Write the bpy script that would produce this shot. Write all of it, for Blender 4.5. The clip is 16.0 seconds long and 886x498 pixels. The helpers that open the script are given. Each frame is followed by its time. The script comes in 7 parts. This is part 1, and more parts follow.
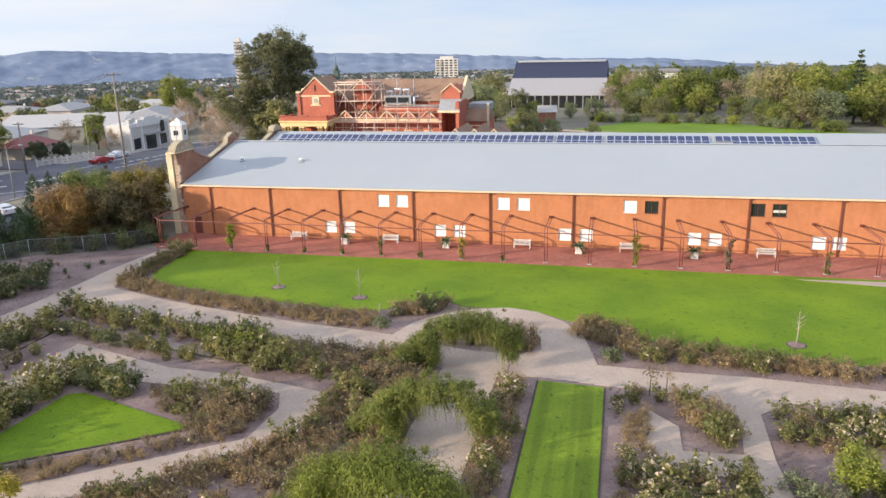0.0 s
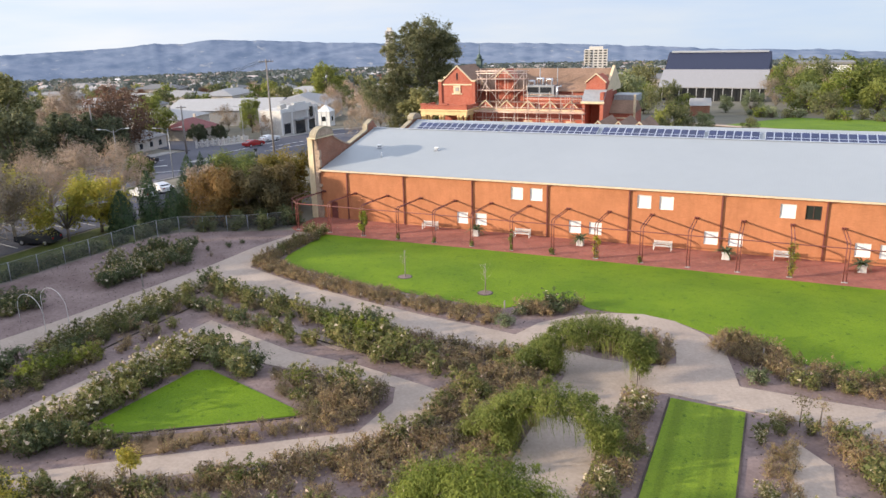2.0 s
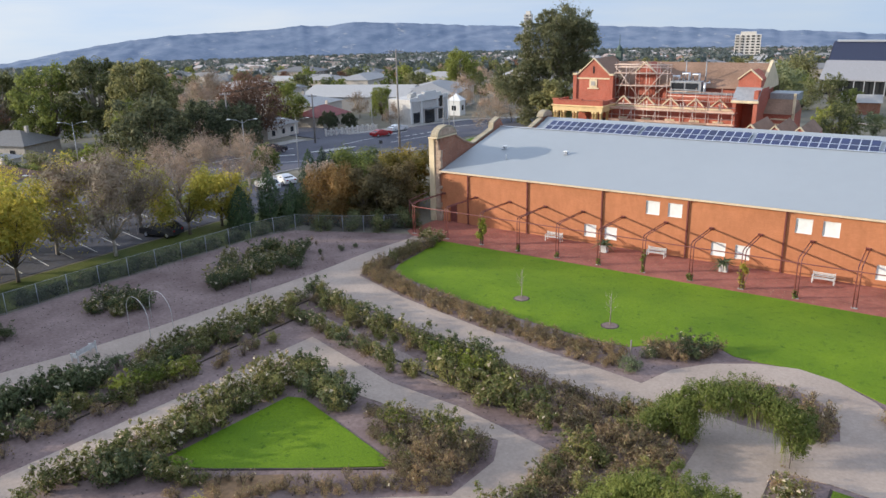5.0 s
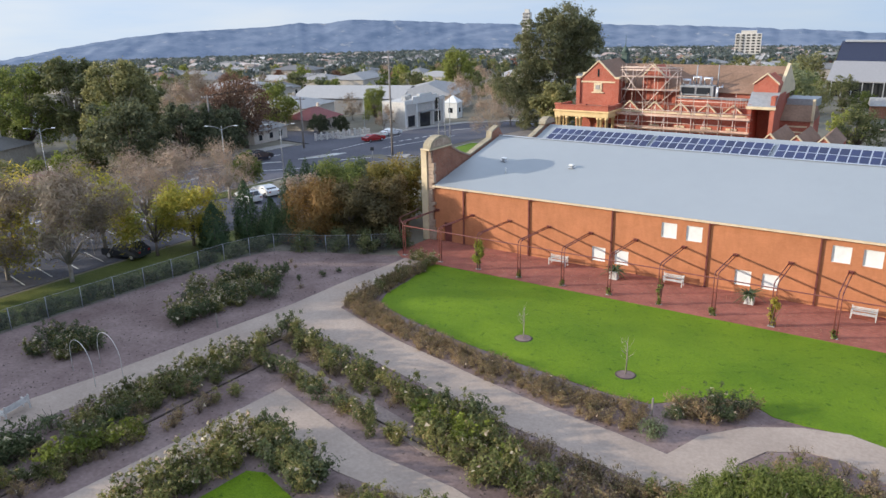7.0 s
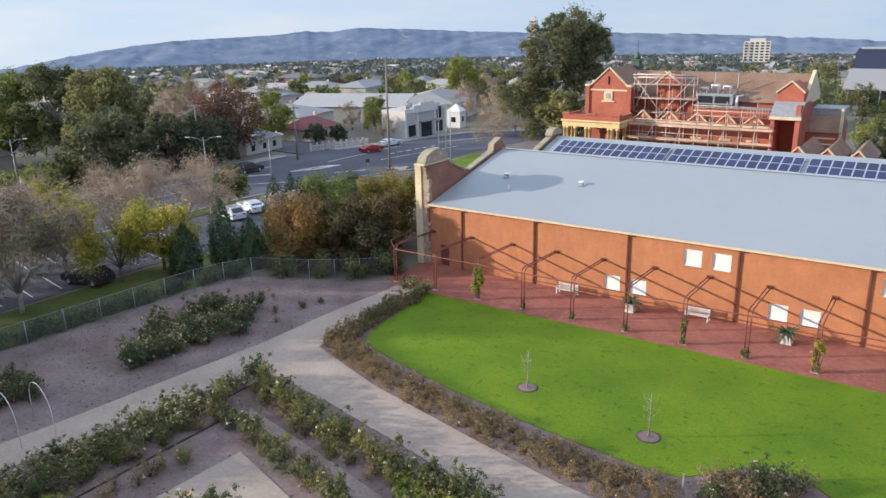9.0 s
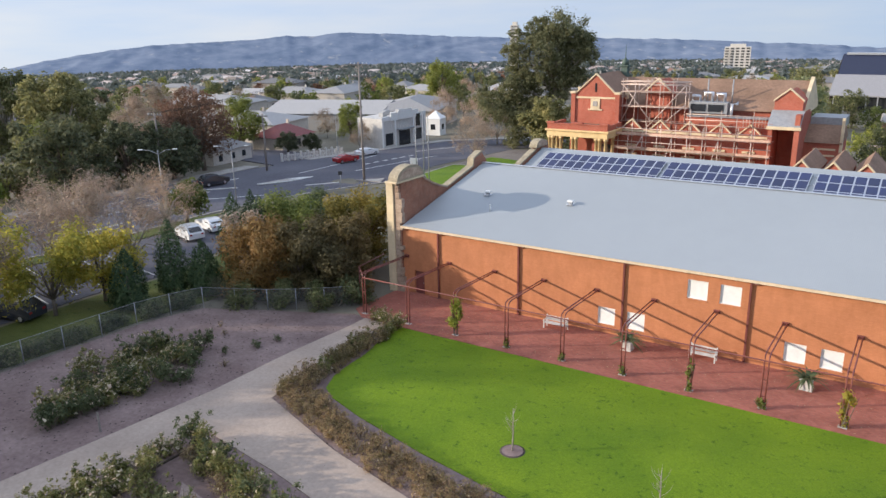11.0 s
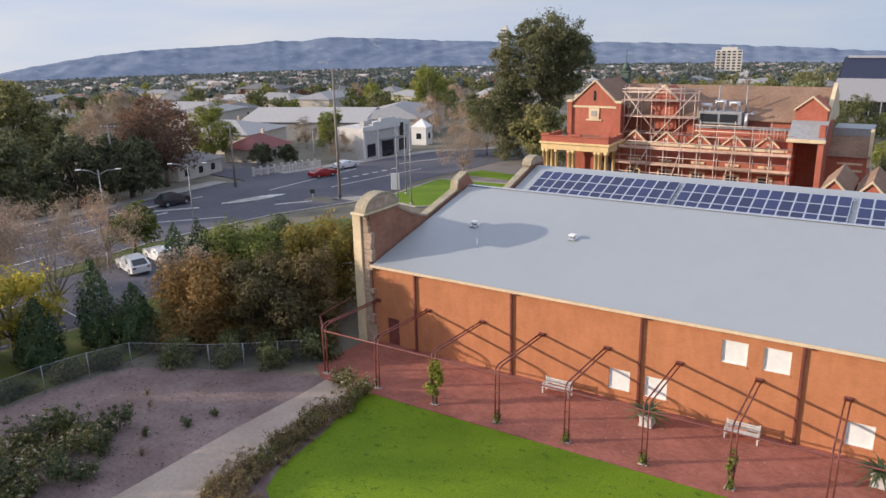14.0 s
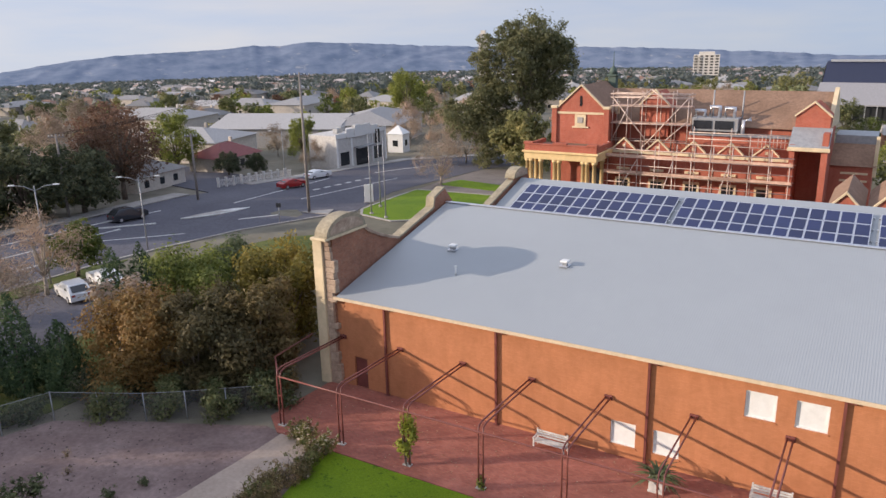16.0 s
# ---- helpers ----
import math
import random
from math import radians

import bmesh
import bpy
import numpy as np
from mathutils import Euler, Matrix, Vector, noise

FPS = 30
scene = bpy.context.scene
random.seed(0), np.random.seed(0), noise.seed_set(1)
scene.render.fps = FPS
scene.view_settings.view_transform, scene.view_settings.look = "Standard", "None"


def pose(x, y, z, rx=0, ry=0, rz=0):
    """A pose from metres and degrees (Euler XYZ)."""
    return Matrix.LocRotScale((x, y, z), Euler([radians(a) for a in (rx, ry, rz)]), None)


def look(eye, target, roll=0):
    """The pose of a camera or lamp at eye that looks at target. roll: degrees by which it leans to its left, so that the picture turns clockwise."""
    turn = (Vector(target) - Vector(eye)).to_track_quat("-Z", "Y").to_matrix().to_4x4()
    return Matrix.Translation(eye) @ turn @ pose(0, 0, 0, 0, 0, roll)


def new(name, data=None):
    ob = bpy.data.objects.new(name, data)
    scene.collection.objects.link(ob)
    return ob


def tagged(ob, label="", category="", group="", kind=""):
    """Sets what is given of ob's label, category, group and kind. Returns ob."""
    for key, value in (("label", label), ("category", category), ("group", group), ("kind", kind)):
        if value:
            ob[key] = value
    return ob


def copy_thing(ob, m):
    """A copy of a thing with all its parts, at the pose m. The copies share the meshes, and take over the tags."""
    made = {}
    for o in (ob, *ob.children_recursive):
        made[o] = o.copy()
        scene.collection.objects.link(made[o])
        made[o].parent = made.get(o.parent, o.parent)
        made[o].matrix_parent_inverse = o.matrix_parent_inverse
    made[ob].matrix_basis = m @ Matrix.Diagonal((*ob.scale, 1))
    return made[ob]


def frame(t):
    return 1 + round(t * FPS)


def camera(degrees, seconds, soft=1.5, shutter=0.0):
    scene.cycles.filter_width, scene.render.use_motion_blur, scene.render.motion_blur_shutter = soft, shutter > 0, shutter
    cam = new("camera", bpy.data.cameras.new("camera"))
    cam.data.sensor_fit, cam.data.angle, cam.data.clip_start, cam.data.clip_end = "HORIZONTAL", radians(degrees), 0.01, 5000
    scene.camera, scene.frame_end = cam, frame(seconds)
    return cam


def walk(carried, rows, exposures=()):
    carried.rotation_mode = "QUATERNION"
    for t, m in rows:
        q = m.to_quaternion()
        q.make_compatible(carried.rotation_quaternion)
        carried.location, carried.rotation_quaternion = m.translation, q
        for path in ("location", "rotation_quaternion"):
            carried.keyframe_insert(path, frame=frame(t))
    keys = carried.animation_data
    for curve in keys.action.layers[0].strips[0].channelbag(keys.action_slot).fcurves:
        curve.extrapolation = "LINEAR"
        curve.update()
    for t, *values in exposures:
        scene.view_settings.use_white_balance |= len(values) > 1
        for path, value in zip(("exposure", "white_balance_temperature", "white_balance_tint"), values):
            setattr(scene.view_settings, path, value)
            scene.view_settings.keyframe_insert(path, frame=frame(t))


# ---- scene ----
LENS = 61.42
cam = camera(LENS, 16.0, soft=1.5)
# seconds, eye, target, roll
PATH = [
    (0, (52.273, -78.755, 22.096), (43.509, -41.337, 11.002), -1.47),
    (0.5, (52.215, -78.200, 22.038), (43.666, -40.784, 10.771), -1.34),
    (1, (52.151, -77.478, 21.867), (43.503, -40.117, 10.493), -1.45),
    (1.5, (52.148, -76.841, 21.790), (41.688, -39.966, 10.354), -1.55),
    (2, (52.265, -76.206, 21.750), (36.545, -41.232, 10.361), -1.54),
    (2.5, (52.170, -75.454, 21.770), (31.363, -43.236, 10.408), -1.45),
    (3, (52.016, -74.618, 21.839), (30.263, -43.053, 10.417), -1.41),
    (3.5, (51.685, -73.589, 22.052), (30.159, -41.961, 10.378), -1.46),
    (4, (51.245, -72.540, 22.316), (29.642, -41.033, 10.458), -1.46),
    (6.5, (47.281, -65.529, 23.334), (25.828, -34.038, 11.165), -1.32),
    (7, (46.053, -63.441, 23.037), (24.598, -31.943, 10.888), -1.29),
    (7.5, (45.147, -61.659, 22.846), (23.566, -30.241, 10.714), -1.27),
    (8, (44.264, -59.928, 22.630), (22.523, -28.564, 10.643), -1.28),
    (8.5, (43.425, -58.211, 22.446), (21.624, -26.835, 10.602), -1.34),
    (9, (42.542, -56.538, 22.334), (20.755, -25.117, 10.587), -1.29),
    (11.5, (38.136, -48.558, 22.014), (17.219, -16.471, 10.485), -1.24),
    (12, (37.241, -46.950, 21.933), (16.367, -14.846, 10.376), -1.36),
    (12.5, (36.393, -45.386, 21.864), (15.535, -13.266, 10.320), -1.39),
    (13, (35.606, -43.828, 21.845), (14.863, -11.620, 10.340), -1.50),
    (13.5, (34.846, -42.285, 21.862), (14.075, -10.076, 10.409), -1.46),
    (14, (34.016, -40.634, 21.781), (13.320, -8.336, 10.442), -1.32),
    (14.5, (33.225, -39.139, 21.664), (12.782, -6.669, 10.363), -1.22),
    (15, (32.243, -37.547, 21.529), (11.837, -5.049, 10.238), -1.17),
    (15.5, (31.492, -36.107, 21.482), (11.249, -3.473, 10.292), -1.26),
    (16, (30.658, -34.590, 21.310), (10.836, -1.675, 10.187), -1.32),
]
walk(cam, [(t, look(e, g, r)) for t, e, g, r in PATH], exposures=[(0, 0.61, 6800, 11), (2.2, 0.60, 6750, 11), (2.7, 0.49, 6400, 9), (3.1, 0.29, 6250, 9), (9, 0.33, 6200, 8), (12, 0.26, 6500, 12), (13.2, 0.19, 6620, 13), (16, 0.15, 6700, 15)])

# ---------------------------------------------------------------- light
SUN_DIR = Vector((1.5, 1.0, -0.47)).normalized()      # the way the sunlight travels
world = bpy.data.worlds.new("sky")
scene.world = world
world.use_nodes = True
wn, wl = world.node_tree.nodes, world.node_tree.links
wn.clear()
w_out, w_bg = wn.new("ShaderNodeOutputWorld"), wn.new("ShaderNodeBackground")
w_sky, w_co = wn.new("ShaderNodeTexSky"), wn.new("ShaderNodeTexCoord")
w_sky.sky_type, w_sky.sun_disc = "NISHITA", False
w_sky.sun_elevation = math.asin(-SUN_DIR.z)
w_sky.sun_rotation = math.atan2(-SUN_DIR.x, -SUN_DIR.y)
w_sky.air_density, w_sky.dust_density, w_sky.ozone_density = 1.0, 0.6, 2.5
# the horizon lies a little below the level, as the land falls away to the plain
w_lift = wn.new("ShaderNodeVectorMath"); w_lift.operation = "ADD"; w_lift.inputs[1].default_value = (0, 0, 0.075)
w_norm = wn.new("ShaderNodeVectorMath"); w_norm.operation = "NORMALIZE"
wl.new(w_co.outputs["Generated"], w_lift.inputs[0]); wl.new(w_lift.outputs[0], w_norm.inputs[0]); wl.new(w_norm.outputs[0], w_sky.inputs[0])
# thin streaky cloud
w_map = wn.new("ShaderNodeMapping"); w_map.inputs["Scale"].default_value = (1.6, 1.6, 11.0)
w_noi = wn.new("ShaderNodeTexNoise"); w_noi.inputs["Scale"].default_value = 1.7; w_noi.inputs["Detail"].default_value = 7; w_noi.inputs["Roughness"].default_value = 0.55
w_rmp = wn.new("ShaderNodeValToRGB")
w_rmp.color_ramp.elements[0].position, w_rmp.color_ramp.elements[1].position = 0.30, 0.72
w_rmp.color_ramp.elements[0].color, w_rmp.color_ramp.elements[1].color = (3.2, 4.1, 5.9, 1), (4.6, 4.9, 5.6, 1)
# brighter and whiter towards the sun, bluer away from it
w_dot = wn.new("ShaderNodeVectorMath"); w_dot.operation = "DOT_PRODUCT"; w_dot.inputs[1].default_value = (-0.83, -0.55, 0.0)
w_side = wn.new("ShaderNodeMapRange"); w_side.inputs["From Min"].default_value, w_side.inputs["From Max"].default_value = -0.9, 0.25
w_tone = wn.new("ShaderNodeValToRGB")
w_tone.color_ramp.elements[0].color, w_tone.color_ramp.elements[1].color = (0.70, 0.77, 0.85, 1), (1.24, 1.16, 1.06, 1)
w_mul = wn.new("ShaderNodeMix"); w_mul.data_type, w_mul.blend_type = "RGBA", "MULTIPLY"; w_mul.inputs["Factor"].default_value = 1.0
wl.new(w_norm.outputs[0], w_dot.inputs[0]); wl.new(w_dot.outputs["Value"], w_side.inputs[0]); wl.new(w_side.outputs[0], w_tone.inputs[0])
w_mix = wn.new("ShaderNodeMix"); w_mix.data_type = "RGBA"; w_mix.inputs["Factor"].default_value = 0.82
wl.new(w_norm.outputs[0], w_map.inputs[0]); wl.new(w_map.outputs[0], w_noi.inputs[0]); wl.new(w_noi.outputs[0], w_rmp.inputs[0])
wl.new(w_rmp.outputs[0], w_mul.inputs["A"]); wl.new(w_tone.outputs[0], w_mul.inputs["B"]); wl.new(w_mul.outputs["Result"], w_mix.inputs["B"]); wl.new(w_sky.outputs[0], w_mix.inputs["A"]); 
# a thin high veil, brighter overhead than low down
w_sep, w_zen = wn.new("ShaderNodeSeparateXYZ"), wn.new("ShaderNodeMapRange")
w_zen.inputs["From Min"].default_value, w_zen.inputs["From Max"].default_value, w_zen.inputs["To Min"].default_value, w_zen.inputs["To Max"].default_value = 0.15, 1.0, 0.122, 0.21
wl.new(w_norm.outputs[0], w_sep.inputs[0]); wl.new(w_sep.outputs["Z"], w_zen.inputs[0]); wl.new(w_zen.outputs[0], w_bg.inputs[1])
wl.new(w_mix.outputs["Result"], w_bg.inputs[0])
wl.new(w_bg.outputs[0], w_out.inputs[0])
sun = new("sun", bpy.data.lights.new("sun", "SUN"))
sun.data.energy, sun.data.angle, sun.data.color = 4.7, radians(0.6), (1.0, 0.87, 0.71)
sun.matrix_world = look((0, 0, 60), Vector((0, 0, 60)) + SUN_DIR)

# ---------------------------------------------------------------- materials
def material(name, rough=0.8, metal=0.0, spec=0.3):
    m = bpy.data.materials.new(name)
    m.use_nodes = True
    nt = m.node_tree
    b = nt.nodes["Principled BSDF"]
    b.inputs["Roughness"].default_value, b.inputs["Metallic"].default_value = rough, metal
    b.inputs["Specular IOR Level"].default_value = spec
    return m, nt, b


def ramp(nt, fac, stops):
    r = nt.nodes.new("ShaderNodeValToRGB")
    while len(r.color_ramp.elements) < len(stops):
        r.color_ramp.elements.new(0.5)
    for el, (p, c) in zip(r.color_ramp.elements, stops):
        el.position, el.color = p, (*c, 1)
    nt.links.new(fac, r.inputs[0])
    return r.outputs[0]


def noise_tex(nt, scale, detail=5, rough=0.55, stretch=(1, 1, 1), world_space=True):
    mp = nt.nodes.new("ShaderNodeMapping")
    mp.inputs["Scale"].default_value = stretch
    if world_space:
        src = nt.nodes.new("ShaderNodeNewGeometry").outputs["Position"]
    else:
        src = nt.nodes.new("ShaderNodeTexCoord").outputs["Object"]
    nt.links.new(src, mp.inputs[0])
    n = nt.nodes.new("ShaderNodeTexNoise")
    n.inputs["Scale"].default_value, n.inputs["Detail"].default_value, n.inputs["Roughness"].default_value = scale, detail, rough
    nt.links.new(mp.outputs[0], n.inputs[0])
    return n.outputs[0]


def mixc(nt, fac, a, b, mode="MIX"):
    m = nt.nodes.new("ShaderNodeMix")
    m.data_type, m.blend_type = "RGBA", mode
    for sock, val in (("Factor", fac), ("A", a), ("B", b)):
        s = m.inputs[sock]
        if isinstance(val, bpy.types.NodeSocket):
            nt.links.new(val, s)
        elif sock == "Factor":
            s.default_value = val
        else:
            s.default_value = (*val, 1)
    return m.outputs["Result"]


def bump(nt, b, height, strength=0.4, dist=0.05):
    n = nt.nodes.new("ShaderNodeBump")
    n.inputs["Strength"].default_value, n.inputs["Distance"].default_value = strength, dist
    nt.links.new(height, n.inputs["Height"])
    nt.links.new(n.outputs[0], b.inputs["Normal"])


def surface(name, dark, light, s_big=0.15, s_small=4.0, rough=0.85, relief=0.3, dist=0.03, spec=0.25, metal=0.0, mid=None, stretch=(1, 1, 1), world_space=True, grain=0.8):
    """A surface whose colour varies at two scales, with fine relief."""
    m, nt, b = material(name, rough, metal, spec)
    big, small = noise_tex(nt, s_big, 5, 0.6, stretch, world_space), noise_tex(nt, s_small, 6, 0.65, stretch, world_space)
    mid = mid or tuple((x + y) / 2 for x, y in zip(dark, light))
    c1 = ramp(nt, big, [(0.3, dark), (0.5, mid), (0.7, light)])
    c2 = ramp(nt, small, [(0.25, (0.62, 0.62, 0.62)), (0.75, (1.3, 1.3, 1.3))])
    nt.links.new(mixc(nt, grain, c1, c2, "MULTIPLY"), b.inputs["Base Color"])
    if relief:
        bump(nt, b, small, relief, dist)
    return m


def paint(name, col, rough=0.5, var=0.12, metal=0.0, spec=0.4, scale=2.5, per_object=0.0):
    m, nt, b = material(name, rough, metal, spec)
    n = noise_tex(nt, scale, 6, 0.65, world_space=False)
    c = ramp(nt, n, [(0.25, tuple(x * (1 - 2 * var) for x in col)), (0.75, tuple(min(1, x * (1 + var)) for x in col))])
    if per_object:
        oi = nt.nodes.new("ShaderNodeObjectInfo")
        v = ramp(nt, oi.outputs["Random"], [(0, (1 - per_object,) * 3), (1, (1 + per_object,) * 3)])
        c = mixc(nt, 1.0, c, v, "MULTIPLY")
    nt.links.new(c, b.inputs["Base Color"])
    return m


def foliage(name, cols, rough=0.6, trans=0.35, obj_var=0.35):
    """Leaves: colour by leaf and by plant, with some light through them."""
    m, nt, b = material(name, rough, 0, 0.25)
    gi, oi = nt.nodes.new("ShaderNodeNewGeometry"), nt.nodes.new("ShaderNodeObjectInfo")
    k = len(cols) - 1
    c = ramp(nt, gi.outputs["Random Per Island"], [(i / k, x) for i, x in enumerate(cols)])
    v = ramp(nt, oi.outputs["Random"], [(0, (1 - obj_var, 1 - obj_var * 0.9, 1 - obj_var)), (0.5, (1, 1, 1)), (1, (1 + obj_var, 1 + obj_var * 0.7, 1 + obj_var * 0.4))])
    big = ramp(nt, noise_tex(nt, 0.5, 3), [(0.3, (0.72, 0.75, 0.72)), (0.7, (1.2, 1.15, 1.1))])
    c = mixc(nt, 1.0, mixc(nt, 1.0, c, v, "MULTIPLY"), big, "MULTIPLY")
    nt.links.new(c, b.inputs["Base Color"])
    t = nt.nodes.new("ShaderNodeBsdfTranslucent")
    nt.links.new(c, t.inputs[0])
    ms = nt.nodes.new("ShaderNodeMixShader")
    ms.inputs[0].default_value = trans
    nt.links.new(b.outputs[0], ms.inputs[1]); nt.links.new(t.outputs[0], ms.inputs[2])
    nt.links.new(ms.outputs[0], nt.nodes["Material Output"].inputs[0])
    return m


def bricks(name, c1, c2, mortar, bw=0.23, bh=0.076, rough=0.85, horizontal=False, wash=0.5):
    m, nt, b = material(name, rough, 0, 0.2)
    geo_n = nt.nodes.new("ShaderNodeNewGeometry")
    sep, com = nt.nodes.new("ShaderNodeSeparateXYZ"), nt.nodes.new("ShaderNodeCombineXYZ")
    nt.links.new(geo_n.outputs["Position"], sep.inputs[0])
    add = nt.nodes.new("ShaderNodeMath"); add.operation = "ADD"
    if horizontal:
        nt.links.new(sep.outputs[0], com.inputs[0]); nt.links.new(sep.outputs[1], com.inputs[1])
    else:
        nt.links.new(sep.outputs[0], add.inputs[0]); nt.links.new(sep.outputs[1], add.inputs[1])
        nt.links.new(add.outputs[0], com.inputs[0]); nt.links.new(sep.outputs[2], com.inputs[1])
    bt = nt.nodes.new("ShaderNodeTexBrick")
    bt.inputs["Scale"].default_value = 1.0
    bt.inputs["Brick Width"].default_value, bt.inputs["Row Height"].default_value, bt.inputs["Mortar Size"].default_value = bw, bh, 0.006
    bt.inputs["Color1"].default_value, bt.inputs["Color2"].default_value, bt.inputs["Mortar"].default_value = (*c1, 1), (*c2, 1), (*mortar, 1)
    nt.links.new(com.outputs[0], bt.inputs[0])
    big = ramp(nt, noise_tex(nt, 0.35, 6, 0.6), [(0.3, (1 - wash * 0.5,) * 3), (0.7, (1 + wash * 0.35,) * 3)])
    stain = ramp(nt, noise_tex(nt, 1.6, 6, 0.7, (1, 1, 0.35)), [(0.35, (0.9, 0.885, 0.87)), (0.6, (1.03, 1.03, 1.03))])
    c = mixc(nt, 1.0, mixc(nt, 1.0, bt.outputs[0], big, "MULTIPLY"), stain, "MULTIPLY")
    nt.links.new(c, b.inputs["Base Color"])
    bump(nt, b, bt.outputs["Fac"], -0.35, 0.01)
    return m


def grass(name, dark, light, stripe=0.0):
    m, nt, b = material(name, 0.75, 0, 0.2)
    c = ramp(nt, noise_tex(nt, 0.16, 5, 0.6), [(0.3, dark), (0.5, tuple((x + y) / 2 for x, y in zip(dark, light))), (0.72, light)])
    fine = ramp(nt, noise_tex(nt, 9, 6, 0.75), [(0.3, (0.55, 0.6, 0.5)), (0.7, (1.3, 1.25, 1.2))])
    spots = ramp(nt, noise_tex(nt, 1.7, 4, 0.8), [(0.34, (0.4, 0.52, 0.6)), (0.42, (1, 1, 1))])
    c = mixc(nt, 1.0, mixc(nt, 0.75, c, fine, "MULTIPLY"), spots, "MULTIPLY")
    if stripe:
        st = ramp(nt, noise_tex(nt, 0.9, 2, 0.5, (1.6, 0.04, 1)), [(0.42, (1 - stripe,) * 3), (0.58, (1 + stripe,) * 3)])
        c = mixc(nt, 1.0, c, st, "MULTIPLY")
    nt.links.new(c, b.inputs["Base Color"])
    bump(nt, b, noise_tex(nt, 22, 4, 0.8), 0.7, 0.04)
    return m


M_SOIL = surface("mulched soil", (0.152, 0.105, 0.098), (0.264, 0.198, 0.184), 0.25, 3.5, 0.95, 0.7, 0.06)
M_FINE = surface("fine pinkish gravel", (0.235, 0.182, 0.16), (0.33, 0.262, 0.232), 0.5, 5, 0.95, 0.5, 0.03)
M_OCHRE = surface("ochre earth", (0.20, 0.125, 0.07), (0.29, 0.185, 0.105), 0.5, 4, 0.95, 0.5, 0.03)
M_LAND = surface("open land", (0.11, 0.105, 0.075), (0.21, 0.19, 0.15), 0.012, 0.35, 0.95, 0.2)
M_PATH = surface("pale gravelled path", (0.318, 0.254, 0.210), (0.422, 0.342, 0.282), 0.22, 5.0, 0.9, 0.3, 0.015, grain=0.45)
M_EDGE = surface("timber edging", (0.055, 0.042, 0.036), (0.10, 0.08, 0.068), 1, 9, 0.9, 0.3)
M_LAWN = grass("mown lawn", (0.091, 0.168, 0.006), (0.162, 0.249, 0.010))
M_STRIP = grass("striped lawn", (0.115, 0.18, 0.012), (0.18, 0.25, 0.022), 0.14)
M_PAVE = bricks("red brick paving", (0.36, 0.135, 0.10), (0.29, 0.10, 0.075), (0.24, 0.12, 0.095), 0.23, 0.115, 0.85, True)
M_WALL = bricks("painted orange brick", (0.49, 0.203, 0.099), (0.45, 0.182, 0.086), (0.42, 0.172, 0.084), 0.24, 0.086, 0.8, False, 0.22)
M_REDBRICK = bricks("red brick", (0.43, 0.128, 0.083), (0.37, 0.104, 0.068), (0.42, 0.19, 0.14), 0.24, 0.086, 0.85, False, 0.3)
M_OLDBRICK = bricks("old brown brick", (0.36, 0.155, 0.095), (0.26, 0.112, 0.072), (0.36, 0.25, 0.19), 0.24, 0.086, 0.9)
M_COPE = surface("weathered coping stone", (0.27, 0.23, 0.165), (0.44, 0.375, 0.265), 1.1, 6, 0.9, 0.5, 0.03)
M_STONE = surface("weathered sandstone", (0.30, 0.205, 0.15), (0.52, 0.40, 0.30), 1.4, 7, 0.9, 0.8, 0.06)
M_OCHRECREAM = paint("yellow cream render", (0.74, 0.54, 0.27), 0.75, 0.12, scale=0.8)
M_CREAM = paint("cream render", (0.68, 0.55, 0.36), 0.75, 0.14, scale=0.8)
M_FASCIA = paint("cream fascia", (0.66, 0.52, 0.36), 0.6, 0.1)
M_STEEL = paint("dark red steel", (0.19, 0.06, 0.05), 0.45, 0.16, 0.0, 0.4)
M_ROOF = surface("grey corrugated steel", (0.297, 0.321, 0.337), (0.322, 0.346, 0.362), 0.05, 0.6, 0.5, 0, 0.01, 0.4, 0.0, grain=0.06)
M_WHITE = paint("white paint", (0.74, 0.74, 0.72), 0.55, 0.06)
M_OFFWHITE = paint("worn white timber", (0.58, 0.56, 0.53), 0.7, 0.18)
M_DARKGLASS = paint("dark window", (0.025, 0.027, 0.03), 0.12, 0.1, 0, 0.6)
M_FRAME = paint("brown window frame", (0.10, 0.045, 0.035), 0.5)
M_CELL = paint("solar cells", (0.016, 0.024, 0.085), 0.3, 0.15, 0.0, 0.35, 1.2, 0.25)
M_ALU = paint("bare aluminium", (0.62, 0.63, 0.66), 0.35, 0.06, 0.8)
M_GALV = paint("galvanised steel", (0.33, 0.34, 0.35), 0.5, 0.12, 0.3)
M_COPPER = paint("weathered copper", (0.085, 0.125, 0.105), 0.7, 0.2, 0.1)
M_TILE = surface("brown roof tiles", (0.20, 0.125, 0.085), (0.29, 0.185, 0.13), 0.3, 3.5, 0.85, 0.5, 0.05)
M_SCAF = paint("scaffold tube", (0.60, 0.47, 0.40), 0.5, 0.2, 0.15, per_object=0.2)
M_PLANK = paint("scaffold boards", (0.56, 0.37, 0.28), 0.85, 0.2, per_object=0.35)
M_ASPH = surface("asphalt", (0.080, 0.080, 0.099), (0.122, 0.122, 0.144), 0.08, 3.0, 0.9, 0.25, 0.01)
M_DRIVE = surface("dull gravel", (0.165, 0.145, 0.13), (0.24, 0.21, 0.19), 0.3, 4, 0.95, 0.3, 0.02)
M_KERB = surface("concrete", (0.30, 0.28, 0.26), (0.42, 0.40, 0.37), 0.6, 5, 0.9, 0.3)
M_LINE = paint("road paint", (0.62, 0.62, 0.60), 0.8, 0.25)
